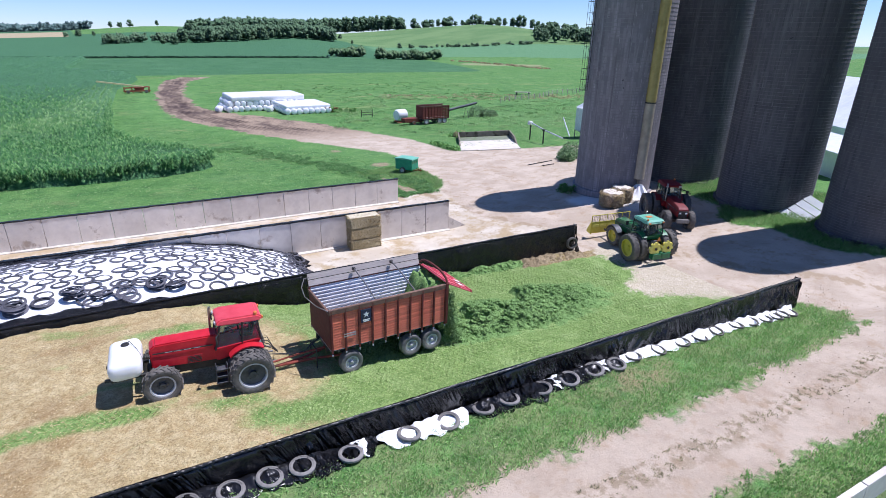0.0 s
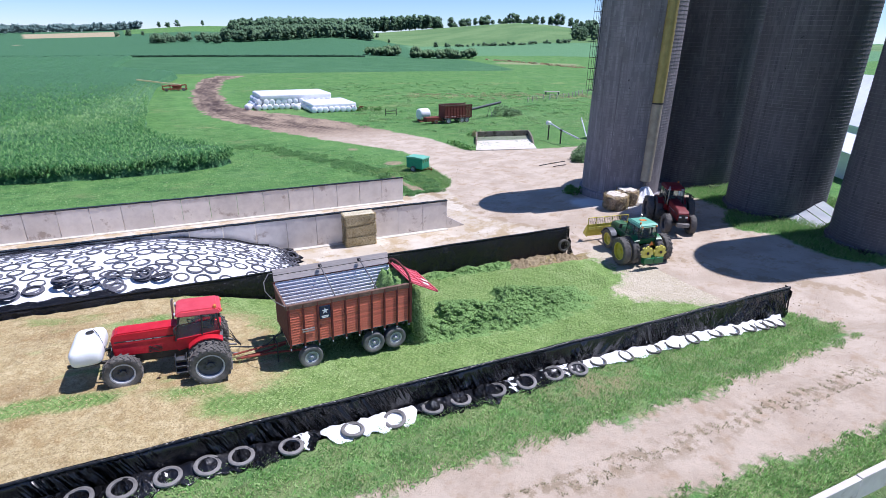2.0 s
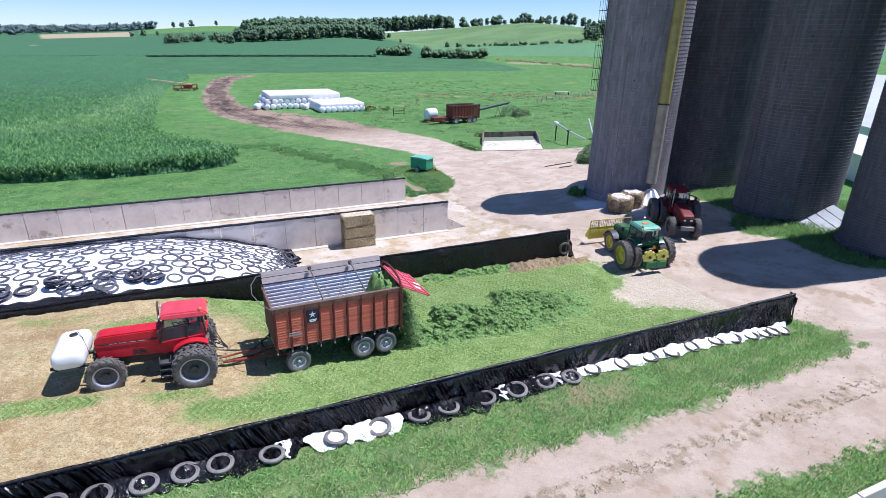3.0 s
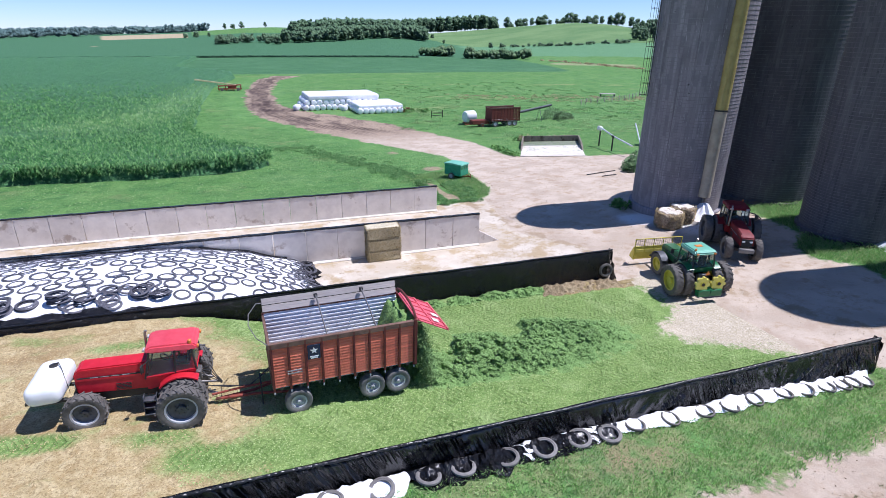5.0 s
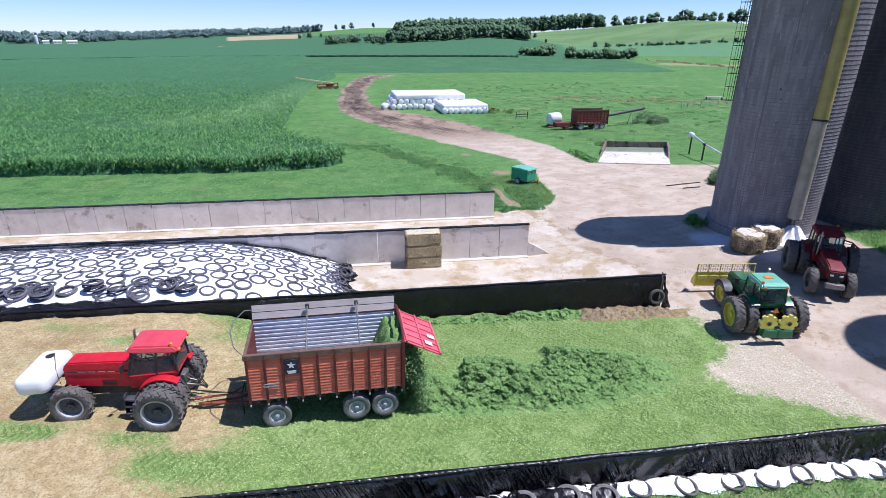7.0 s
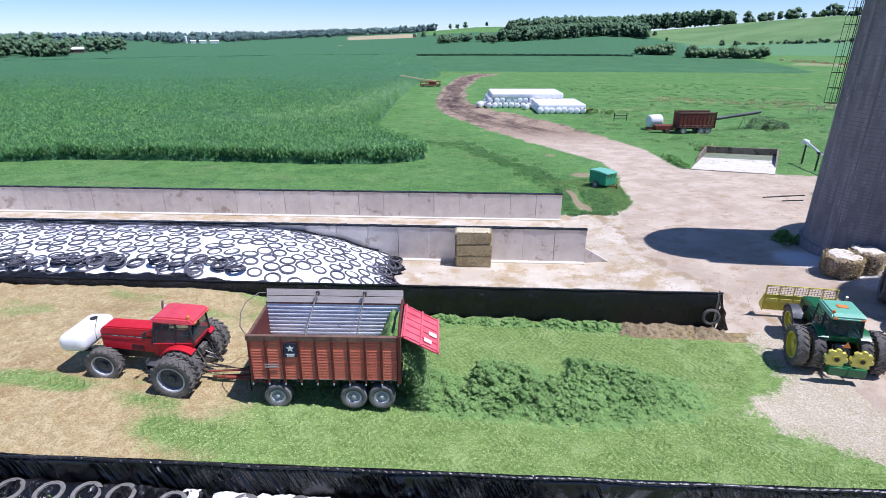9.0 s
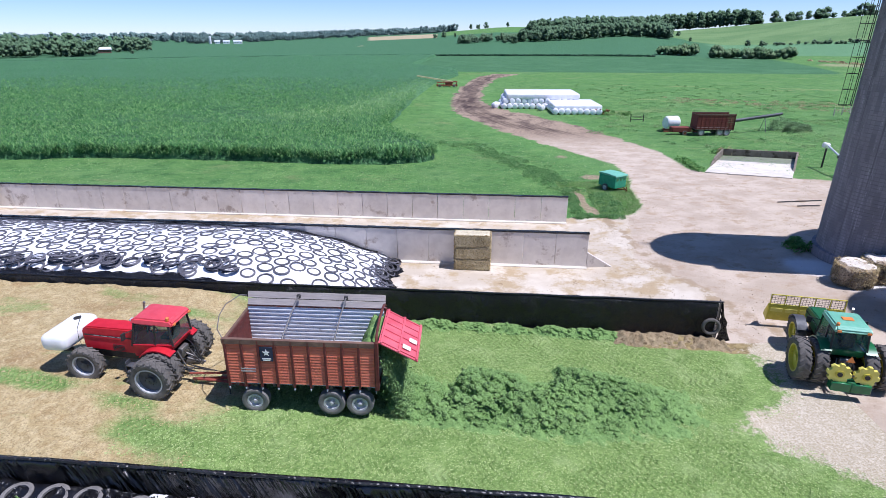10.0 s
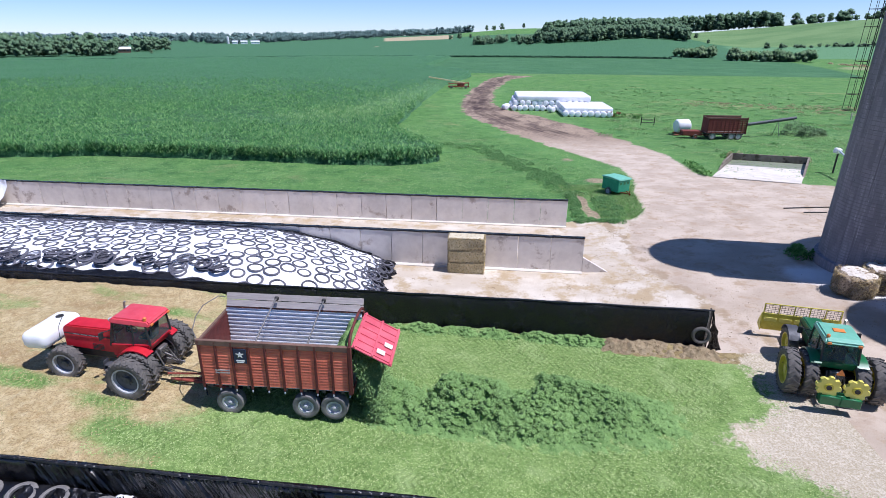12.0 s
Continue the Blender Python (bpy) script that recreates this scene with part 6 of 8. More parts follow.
part("grab_rail", tube(B(), [(-0.2, 0.8, 2.35), (0.1, 1.35, 2.3), (0.9, 1.5, 2.25)], 0.04, 8), M["black_metal"], red2)


# ---- hay and old bales ----
def square_bale(at, wide, label):
    """A big square bale: chopped sides, paler top, six strings."""
    b = thing("hay_bale", label, "hay bale", at, "stacked hay bales")
    bm = B()
    made = bmesh.ops.create_cube(bm, size=1, matrix=Matrix.Diagonal((wide, 0.98, 0.8, 1)))["verts"]
    bmesh.ops.bevel(bm, geom=list({e for v in made for e in v.link_edges}), offset=0.07, segments=2, affect="EDGES")
    bmesh.ops.subdivide_edges(bm, edges=bm.edges[:], cuts=3, use_grid_fill=True)
    for v in bm.verts:
        v.co += 0.035 * noise.noise_vector(v.co * 3.1 + Vector((at.translation.z * 7, 0, 0)))
    part("straw", bm, M["hay_side"], b)
    for k in range(6):
        y = -0.38 + 0.152 * k
        bm = B()
        q, h = wide / 2 + 0.012, 0.412
        tube(bm, [(-q, y, -h), (q, y, -h), (q, y, h), (-q, y, h), (-q, y, -h)], 0.008, 4)
        part("string", bm, M["hay"], b)
    return b


for k, (dx, w) in enumerate(((0.0, 2.3), (0.03, 2.36), (-0.02, 2.32))):
    square_bale(pose(12.45 + dx, 35.28, 0.56 + 0.81 * k, 0, 0, 1.5 * k - 1), w, ("big square hay bale at the bottom of a stack", "big square hay bale in the middle of a stack", "big square hay bale on top of a stack")[k])
# chaff crown on the stack
bm = B()
box(bm, (2.22, 0.9, 0.06), (12.43, 35.28, 2.60), bev=0.025)
solid("loose_hay", bm, M["hay"], "thin layer of pale loose hay on the bale stack", "hay")


M["chaff"] = surf("pale_chaff", lin(216, 204, 184), lin(240, 234, 224), 6, 0.95, bump=0.9, bscale=16, dist=0.06, stain=(lin(160, 138, 108), 5, 0.56))


def round_bale(at, r, long, label):
    b = thing("round_bale", label, "straw bale", at, "round bales beside the silo")
    bm = B()
    lathe(bm, [(r * 0.9, 0), (r, 0.1), (r * 1.03, long * 0.3), (r * 1.05, long * 0.55), (r, long * 0.8), (r * 0.97, long - 0.12), (r * 0.82, long)], 48)
    for v in bm.verts:
        v.co += 0.14 * noise.noise_vector(v.co * 1.6) + 0.09 * noise.noise_vector(v.co * 6.0)
    part("straw", bm, M["stover"], b)
    bm = B()
    lathe(bm, [(r * 0.78, long - 0.12), (r * 0.84, long - 0.03), (r * 0.7, long + 0.03), (r * 0.4, long + 0.05), (0.1, long + 0.06)], 40)
    for v in bm.verts:
        v.co += 0.16 * noise.noise_vector(v.co * 2.0) + 0.04 * noise.noise_vector(v.co * 8.0)
    part("top_dust", bm, M["chaff"], b, "white dust on top")
    return b


round_bale(pose(34.15, 32.55, float(gz(34.15, 32.55)), 0, 0, 20), 0.98, 1.25, "brown round straw bale with white dusty top")
round_bale(pose(35.75, 33.0, float(gz(35.75, 33.0)), 0, 0, 80), 0.92, 1.3, "shaded round straw bale beside the silo")
bm = B()
prism(bm, [(0, 0), (1.9, 0), (1.6, 0.12), (0.2, 0.2)], 0.9)
solid("feed_trough", bm, M["pale_concrete"], "low pale concrete trough under the silo chute", "trough", pose(36.0, 32.2, float(gz(36.9, 32.2)) + 0.0, 0, 0, 8))


# loose stalks standing off the bales
rh = np.random.RandomState(71)
u = rh.uniform(-1, 1, (5200, 3))
face = rh.randint(0, 3, 5200)
u[np.arange(5200), face] = np.where(face == 1, -1.0, np.where(face == 0, np.sign(u[:, 0]), 1.0))
leaf_cloud("hay_stalks", np.stack([12.45 + 1.17 * u[:, 0], 35.28 + 0.5 * u[:, 1], 1.38 + 1.22 * u[:, 2]], 1), 0.02, M["straw_bits"], "loose pale stalks over the hay bales", "hay", 72, long=3.5)
aa, hh = rh.uniform(0, 6.28, 4200), rh.uniform(0.05, 1.3, 4200)
which = rh.uniform(0, 1, 4200) < 0.55
bx_, by_ = np.where(which, 34.15, 35.75), np.where(which, 32.55, 33.0)
rr_ = np.where(which, 1.0, 0.94) + rh.uniform(-0.05, 0.06, 4200)
leaf_cloud("bale_stalks", np.stack([bx_ + rr_ * np.cos(aa), by_ + rr_ * np.sin(aa), gz(bx_, by_) + hh], 1), 0.03, M["straw_bits"], "broken stalks sticking out of the round bales", "straw", 73, long=3.0)


# ---- white sheets leaning by the silo ----
lean = thing("leaning_roof", "white ribbed metal roof panels leaning near the silo base", "metal sheet")
L, T, R_, Bt = Vector((42.6, 23.2, 2.3)), Vector((44.95, 22.3, 3.6)), Vector((44.4, 20.5, 3.2)), Vector((41.85, 20.8, 1.85))
for k in range(4):
    a, b = k / 4 + 0.012, (k + 1) / 4 - 0.012
    bm = B()
    vs = [bm.verts.new(p) for p in (L.lerp(T, a), L.lerp(T, b), Bt.lerp(R_, b), Bt.lerp(R_, a))]
    bm.faces.new(vs)
    bmesh.ops.solidify(bm, geom=bm.faces[:], thickness=0.05)
    part("panel", bm, M["barn_white"], lean)
bm = B()
for p in (T, R_, L.lerp(T, 0.5)):
    tube(bm, [tuple(p - Vector((0, 0, 0.03))), (p.x, p.y, 1.6)], 0.05, 6)
part("prop", bm, M["grey_wood"], lean)


# ---- teal box trailer ----
cart = thing("box_trailer", "teal metal box trailer parked in tall grass", "trailer", Matrix.Translation((25.55, 56.55, float(gz(25.5, 56.5)))) @ pose(0, 0, 0, 0, 0, -55) @ Matrix.Scale(1.05, 4))
part("body", box(B(), (2.1, 1.45, 1.15), (0, 0, 1.0), bev=0.04), M["teal"], cart)
part("roof", prism(B(), [(-1.12, 1.55), (1.14, 1.55), (1.1, 1.66), (0, 1.72), (-1.08, 1.66)], 1.55, bev=0.01), M["green_roof"], cart)
for y in (-0.45, 0.0, 0.45):
    part("vent", box(B(), (0.03, 0.26, 0.24), (1.06, y, 1.25), bev=0.01), M["green"], cart)
for s in (-1, 1):
    wheel(cart, "wheel", 0.36, 0.2, 0.2, 0, M["grey_rim"], pose(-0.1, s * 0.78, 0.36), 0.45)
part("drawbar", tube(B(), [(1.0, 0.4, 0.45), (1.9, 0, 0.42), (1.0, -0.4, 0.45)], 0.05, 8), M["rust"], cart)
part("jack", tube(B(), [(1.8, 0, 0.0), (1.8, 0, 0.7)], 0.04, 8), M["rust"], cart)


# ---- plastic apron and tyres outside the near wall ----
def apron(name, x0, x1, material, label, seed, wide=0.62):
    xs, ts = np.arange(x0, x1 + 0.01, 0.08), np.linspace(0, 1, 12)
    XX, TT = np.meshgrid(xs, ts)
    XX, TT = XX.ravel(), TT.ravel()
    wob = waves(XX, TT * 0, 1.5, seed, 3)
    ends = fade(np.minimum(XX - x0, x1 - XX), 0, 0.6)
    YY = 13.8 - TT * wide * (1 + 0.24 * wob) * (0.25 + 0.75 * ends)
    g = gz(XX, YY)
    ZZ = g + 0.03 + 0.2 * (1 - TT) ** 1.6 * (1 + 0.4 * wob) + 0.05 * np.abs(waves(XX, YY, 0.8, seed + 1, 3)) + 0.03 * waves(XX, YY, 0.3, seed + 2, 2)
    ob = raw(name, np.stack([XX, YY, ZZ], 1), grid_faces(len(xs), len(ts)), material)
    so = ob.modifiers.new("thickness", "SOLIDIFY")
    so.thickness = 0.012
    return tagged(ob, label, "plastic sheet")


apron("plastic_sheet", -30, 5.0, M["shiny_plastic"], "crumpled black plastic along the wall foot", 61, 0.95)
apron("plastic_sheet", 4.9, 8.6, M["white_plastic"], "crumpled white plastic bags along the wall foot", 62, 0.85)
apron("plastic_sheet", 8.4, 16.2, M["shiny_plastic"], "crumpled black plastic weighed down by tyres", 63, 0.8)
apron("plastic_sheet", 15.6, 28.9, M["white_plastic"], "white plastic strip weighed down by tyres", 64, 0.62)
for x in (9.6, 12.4, 13.7, 14.9, 4.4):
    apron("plastic_scrap", x - 0.35, x + 0.45, M["white_plastic"], "scrap of white plastic at the wall foot", int(x * 7), 0.95)
rng = random.Random(17)
wall_tyre = whole_tyre("tyre", 0.41, 0.12, M["old_tyre"], "weathered grey tyre lying on black plastic along the wall", "tyres along the wall", pose(0.31, 13.3, float(gz(0.31, 13.3)) + 0.15, 3, 4, 0))
thin_tyre = copy_thing(wall_tyre, pose(27.55, 13.42, float(gz(27.55, 13.42)) + 0.13, 5, 5, 0))
bm = B()
lathe(bm, [(0.29, -0.035), (0.32, -0.05), (0.355, -0.035), (0.365, 0.0), (0.355, 0.035), (0.32, 0.05), (0.29, 0.035)], 26, closed=True)
thin_tyre.data = mesh_of("tyre", bm, M["tyre"], 50)
tagged(thin_tyre, "thin grey tyre ring lying on white plastic along the wall", "tyre", "tyres along the wall")
for x in (1.42, 2.41, 3.94, 6.02, 7.54, 9.03, 10.18, 11.67, 13.03, 14.37, 15.5, -0.9, -2.0, -3.2, -4.5, -5.6, -7, -8.2, -9.4):
    y = 13.33 + rng.uniform(-0.08, 0.06)
    copy_thing(wall_tyre, Matrix.Translation((x, y, float(gz(x, y)) + 0.15)) @ pose(0, 0, 0, rng.uniform(-7, 9), rng.uniform(-9, 9), rng.uniform(-8, 8)))
for x in (16.67, 18.16, 19.71, 20.86, 22.14, 23.66, 24.77, 25.99, 26.88, 28.2):
    y = 13.4 + rng.uniform(-0.05, 0.05)
    copy_thing(thin_tyre, Matrix.Translation((x, y, float(gz(x, y)) + 0.13)) @ pose(0, 0, 0, rng.uniform(-4, 11), rng.uniform(-9, 9), rng.uniform(-8, 8)))
for k in range(7):
    x, y = -1.0 - rng.uniform(0, 6), 12.5 + rng.uniform(-0.3, 0.25)
    copy_thing(wall_tyre, Matrix.Translation((x, y, float(gz(x, y)) + 0.08)) @ pose(0, 0, 0, rng.uniform(0, 14), rng.uniform(-12, 12), 0))
# a tyre hung on the end of the middle wall
whole_tyre("tyre", 0.42, 0.2, M["tyre"], "black tyre hung on the wall end", "hung tyre", pose(24.05, 25.95, 1.75, 86, 0, -6))


# ---- the next bunker's wall, beside the road ----
panel_wall("wall_5", 4.75, 46.0, 24, 2.4, 2.5, 0.05, "pale grey concrete bunker wall beside the dirt road", False)


# ---- concrete pit beyond the yard ----
pit_at = Matrix.Translation((40.9, 62.2, float(gz(40.9, 62.2)) + 0.06)) @ pose(0, 0, 0, 0, 0, -28) @ pose(0, 0, 0, -2.4, -3.2, 0)
pit = thing("wall_pit", "shallow concrete pit with low walls at the yard edge", "pit", pit_at, kind="structure")
part("apron_slab", box(B(), (8.3, 9.0, 0.2), (0, 4.4, -0.05), bev=0.02), M["pale_concrete"], pit)
part("wet_floor", box(B(), (8.1, 4.6, 0.2), (0, 11.1, -0.06), bev=0.02), surf("wet_silt", lin(128, 134, 112), lin(148, 152, 128), 1.5, 0.5, bump=0.1, space="World"), pit, "greenish wet silt")
for s in (-1, 1):
    part("side_wall", prism(B(), [(3.5, -0.1), (13.4, -0.1), (13.4, 0.85), (7.0, 0.75)], 0.2, pose(s * 4.15, 0, 0, 0, 0, 90)), M["dark_concrete"], pit)
part("back_wall", box(B(), (8.5, 0.2, 1.05), (0, 13.5, 0.35), bev=0.02), M["dark_concrete"], pit, "dark blotched concrete")


# ---- far field things ----
forage_wagon("forage_wagon", "old dark red slatted wagon parked on the meadow", Matrix.Translation((46.9, 97.6, float(gz(49, 97)))) @ pose(0, 0, 0, 0, 0, 3) @ Matrix.Scale(1.12, 4), False, False, M["old_red"], 8)
tk = thing("white_tank", "white round liquid tank on the meadow", "tank", Matrix.Translation((44.2, 100.6, float(gz(44, 100)))) @ pose(0, 0, 0, 0, 0, 15) @ Matrix.Scale(0.85, 4))
bm = B()
lathe(bm, [(0.4, -1.4), (1.1, -1.35), (1.3, -1.1), (1.32, 1.1), (1.1, 1.35), (0.4, 1.4)], 28, pose(0, 0, 1.75, 0, 90))
part("barrel", bm, M["tank_white"], tk)
part("frame", box(B(), (3.0, 1.2, 0.25), (0, 0, 0.4), bev=0.03), M["rust_red"], tk)
mach = thing("farm_machine", "rusty red drawn machine beside the tank", "farm machine", Matrix.Translation((44.8, 97.4, float(gz(44, 97)))) @ pose(0, 0, 0, 0, 0, 4))
part("body", box(B(), (3.2, 1.5, 0.8), (0, 0, 0.9), bev=0.08), M["old_red"], mach)
part("frame", box(B(), (4.4, 0.3, 0.15), (-0.6, 0, 0.5), bev=0.02), M["rust"], mach)
for s in (-1, 1):
    wheel(mach, "wheel", 0.38, 0.22, 0.2, 0, M["rust"], pose(0.5, s * 0.8, 0.38), 0.45)
aug = thing("auger", "long grey grain auger lying behind the wagon", "auger", Matrix.Translation((54.4, 99.8, float(gz(54, 99)))) @ pose(0, 0, 0, 0, 0, 17))
part("tube", tube(B(), [(0, 0, 2.1), (9.0, 0, 2.95)], 0.24, 10), M["dark_rim"], aug)
part("rail", tube(B(), [(0.3, 0.35, 1.8), (9.0, 0.35, 2.6)], 0.06, 6), M["steel"], aug)
part("stand", tube(B(), [(5.8, -0.8, 0), (5.8, 0, 2.5), (5.8, 0.8, 0)], 0.05, 6), M["steel"], aug)
rack = thing("hay_rack", "small dark steel rack standing on the meadow", "rack", Matrix.Translation((41.0, 111.2, float(gz(41, 111)))))
for x in (-1.2, 1.2):
    part("post", tube(B(), [(x, 0, 0), (x, 0, 1.5)], 0.08, 8), M["black_metal"], rack)
for z in (0.5, 1.0):
    part("rail", tube(B(), [(-1.2, 0, z), (1.2, 0, z)], 0.05, 8), M["black_metal"], rack)
wreck = thing("old_elevator", "rusty old farm elevator standing beside the corn", "farm machine", Matrix.Translation((-2.4, 186.5, float(gz(-2, 186)))) @ pose(0, 0, 0, 0, 0, 6))
for y in (-1.1, 1.1):
    part("side_rail", box(B(), (7.0, 0.2, 0.28), (0, y, 0.55), bev=0.03), M["rust"], wreck)
    part("upper_rail", box(B(), (6.6, 0.14, 0.16), (0.1, y, 1.55), (0, -2, 0), bev=0.03), M["rust_red"], wreck)
for k in range(8):
    part("tine_bar", box(B(), (0.12, 2.4, 0.14), (-3.1 + 0.9 * k, 0, 0.75), (0, 0, 4 * math.sin(5 * k)), bev=0.02), M["rust"], wreck)
part("hopper", prism(B(), [(-0.4, 0.65), (1.6, 0.65), (2.2, 1.7), (-0.8, 1.6)], 1.5, bev=0.05), M["rust_red"], wreck)
part("boom", box(B(), (11.8, 0.6, 0.42), (-4.0, -0.6, 2.6), (0, 9, 0), bev=0.03), M["tan_paint"], wreck, "faded tan boom")
for x in (-3.2, -1.2, 0.9, 3.2):
    for y in (-1.1, 1.1):
        part("upright", box(B(), (0.16, 0.16, 1.75), (x, y, 0.95), (0, 3 * x, 0), bev=0.02), M["rust"], wreck)
for x in (-2.4, 2.3):
    bm = B()
    lathe(bm, [(0.2, -0.12), (0.42, -0.12), (0.48, -0.06), (0.48, 0.06), (0.42, 0.12), (0.2, 0.12)], 18, pose(x, -1.35, 0.46, 90))
    part("wheel", bm, M["tyre"], wreck)


def wrapped(at, me=[]):
    if not me:
        bm = B()
        lathe(bm, [(0.35, -0.68), (0.58, -0.63), (0.66, -0.5), (0.67, 0.5), (0.58, 0.63), (0.35, 0.68)], 14, pose(0, 0, 0, 90))
        me.append(mesh_of("wrapped_bale", bm, M["white_wrap"], 50))
    ob = new("wrapped_bale", me[0])
    ob.matrix_basis = at
    return tagged(ob, "white plastic-wrapped round bale in a stack", "wrapped bale", "stacked wrapped bales")


rng = random.Random(23)
stack_at = Matrix.Translation((15.6, 130.2, 0)) @ pose(0, 0, 0, 0, 0, 3)
for layer, (nx, ny, off) in enumerate(((14, 8, 0), (13, 8, 0.55))):
    for i in range(nx):
        for j in range(ny):
            if layer < 2 and 0 < i < nx - 1 and 0 < j < ny - 1:
                continue
            p = stack_at @ Vector((off + 1.32 * i + rng.uniform(-0.12, 0.12), off * 0.6 + 1.38 * j + rng.uniform(-0.12, 0.12), 0))
            wrapped(Matrix.Translation((p.x, p.y, float(gz(p.x, p.y)) + 0.62 + 1.12 * layer)) @ pose(0, 0, 0, rng.uniform(-8, 8), rng.uniform(0, 90), 3 + rng.uniform(-4, 4)))
for layer, (nx, ny, off) in enumerate(((8, 9, 0),)):
    for i in range(nx):
        for j in range(ny):
            if layer < 1 and 0 < i < nx - 1 and 0 < j < ny - 1:
                continue
            p = Matrix.Translation((26.4, 121.2, 0)) @ pose(0, 0, 0, 0, 0, 3) @ Vector((off + 1.32 * i + rng.uniform(-0.06, 0.06), off * 0.6 + 1.38 * j, 0))
            wrapped(Matrix.Translation((p.x, p.y, float(gz(p.x, p.y)) + 0.62 + 1.0 * layer)) @ pose(0, 0, 0, 0, rng.uniform(0, 90), 3 + rng.uniform(-4, 4)))
top_sheet = round_box((16.6, 10.6, 1.25), 0.45)
solid("stack_cover", top_sheet, M["white_wrap"], "white plastic cover over the top of the bale stack", "plastic cover", Matrix.Translation((24.2, 135.6, float(gz(24.2, 135.6)) + 2.78)) @ pose(0, 0, 0, 0, 0, 3))
low_sheet = round_box((10.2, 11.2, 0.9), 0.36)
solid("stack_cover", low_sheet, M["white_wrap"], "white plastic cover over the lower bale stack", "plastic cover", Matrix.Translation((30.9, 127.0, float(gz(30.9, 127.0)) + 1.5)) @ pose(0, 0, 0, 0, 0, 3))
for x, y in ((13.6, 131.5), (14.0, 133), (24.0, 128.0)):
    wrapped(Matrix.Translation((x, y, float(gz(x, y)) + 0.6)) @ pose(0, 0, 0, 0, 0, 40))
scrap = thing("scrap_pile", "dark rusty scrap iron beside the wrapped bales", "scrap", Matrix.Translation((36.6, 121.5, float(gz(36, 121)))))
for k in range(7):
    part("scrap_piece", box(B(), (rng.uniform(0.8, 2.2), 0.3, 0.25), (rng.uniform(-1.6, 1.6), rng.uniform(-1, 1), 0.25 + 0.12 * k), (rng.uniform(-15, 15), rng.uniform(-15, 15), rng.uniform(0, 180)), bev=0.02), M["rust"], scrap)


# fence posts on the meadow
bm = B()
lathe(bm, [(0.09, -0.3), (0.1, 0.0), (0.09, 1.45), (0.05, 1.5)], 8)
post_me = mesh_of("fence_post", bm, M["grey_wood"])
fence = thing("fence", "grey wooden post fence across the meadow", "fence")
for k in range(22):
    x, y = 84 + 2.6 * k, 124 + 1.15 * k + 1.2 * math.sin(k * 0.7)
    ob = new("post", post_me)
    ob.parent, ob.matrix_basis = fence, Matrix.Translation((x, y, float(gz(x, y)))) @ pose(0, 0, 0, rng.uniform(-6, 6), rng.uniform(-6, 6))
bm = B()
for h in (0.5, 0.95, 1.3):
    tube(bm, [(84 + 2.6 * k, 124 + 1.15 * k + 1.2 * math.sin(k * 0.7), float(gz(84 + 2.6 * k, 124 + 1.15 * k)) + h) for k in range(22)], 0.02, 4)
part("wire", bm, M["steel"], fence)

# feed auger posts and a small bin beside the silo
yard_light = thing("feed_auger", "slim pale feed auger on dark posts near the silo", "auger")
for x, y, h in ((50.8, 66.6, 2.3), (49.4, 61.6, 1.9)):
    part("post", tube(B(), [(x, y, float(gz(x, y)) - 0.2), (x, y, float(gz(x, y)) + h)], 0.1, 8), M["black_metal"], yard_light)
part("motor_box", box(B(), (0.75, 0.6, 0.6), (50.75, 66.7, float(gz(50.8, 66.6)) + 2.5), (8, 12, 25), bev=0.12), M["white_paint"], yard_light, "white motor box")
part("tube", tube(B(), [(50.7, 66.2, 2.75), (49.5, 61.6, 2.45), (48.6, 56.5, 2.2)], 0.1, 8), M["galv"], yard_light)
part("bracket", box(B(), (0.3, 0.5, 0.25), (49.45, 61.6, 2.45), (0, 0, 15), bev=0.03), M["black_metal"], yard_light)
part("brace", tube(B(), [(51.4, 60.0, 4.3), (50.2, 57.0, 2.3)], 0.08, 8), M["galv"], yard_light)
feeder = thing("hay_feeder", "flat weathered wooden feeder lying on the meadow", "feeder", Matrix.Translation((104.0, 141.7, float(gz(104, 141.7)))) @ pose(0, 0, 0, 0, 0, -30))
for k in range(5):
    part("slat", box(B(), (4.6, 0.32, 0.08), (0, -0.9 + 0.45 * k, 0.75), bev=0.01), M["grey_wood"], feeder)
for x in (-1.9, 1.9):
    part("runner", box(B(), (0.2, 2.4, 0.7), (x, 0, 0.36), bev=0.02), M["black_metal"], feeder)
bin_ = thing("grain_bin", "small galvanised grain bin beside the silo", "grain bin", pose(59.4, 63.6, float(gz(59.4, 63.6))))
part("wall", lathe(B(), [(1.9, 1.2), (1.9, 4.6)], 36), M["galv"], bin_)
part("roof", lathe(B(), [(1.98, 4.55), (0.3, 5.7), (0.25, 5.85)], 36), M["galv"], bin_)
for k in range(4):
    a = math.radians(45 + 90 * k)
    part("leg", tube(B(), [(1.8 * math.cos(a), 1.8 * math.sin(a), -0.1), (1.8 * math.cos(a), 1.8 * math.sin(a), 1.5)], 0.08, 6), M["steel"], bin_)
part("cone", lathe(B(), [(1.85, 1.22), (0.25, 0.35)], 30), M["galv"], bin_)


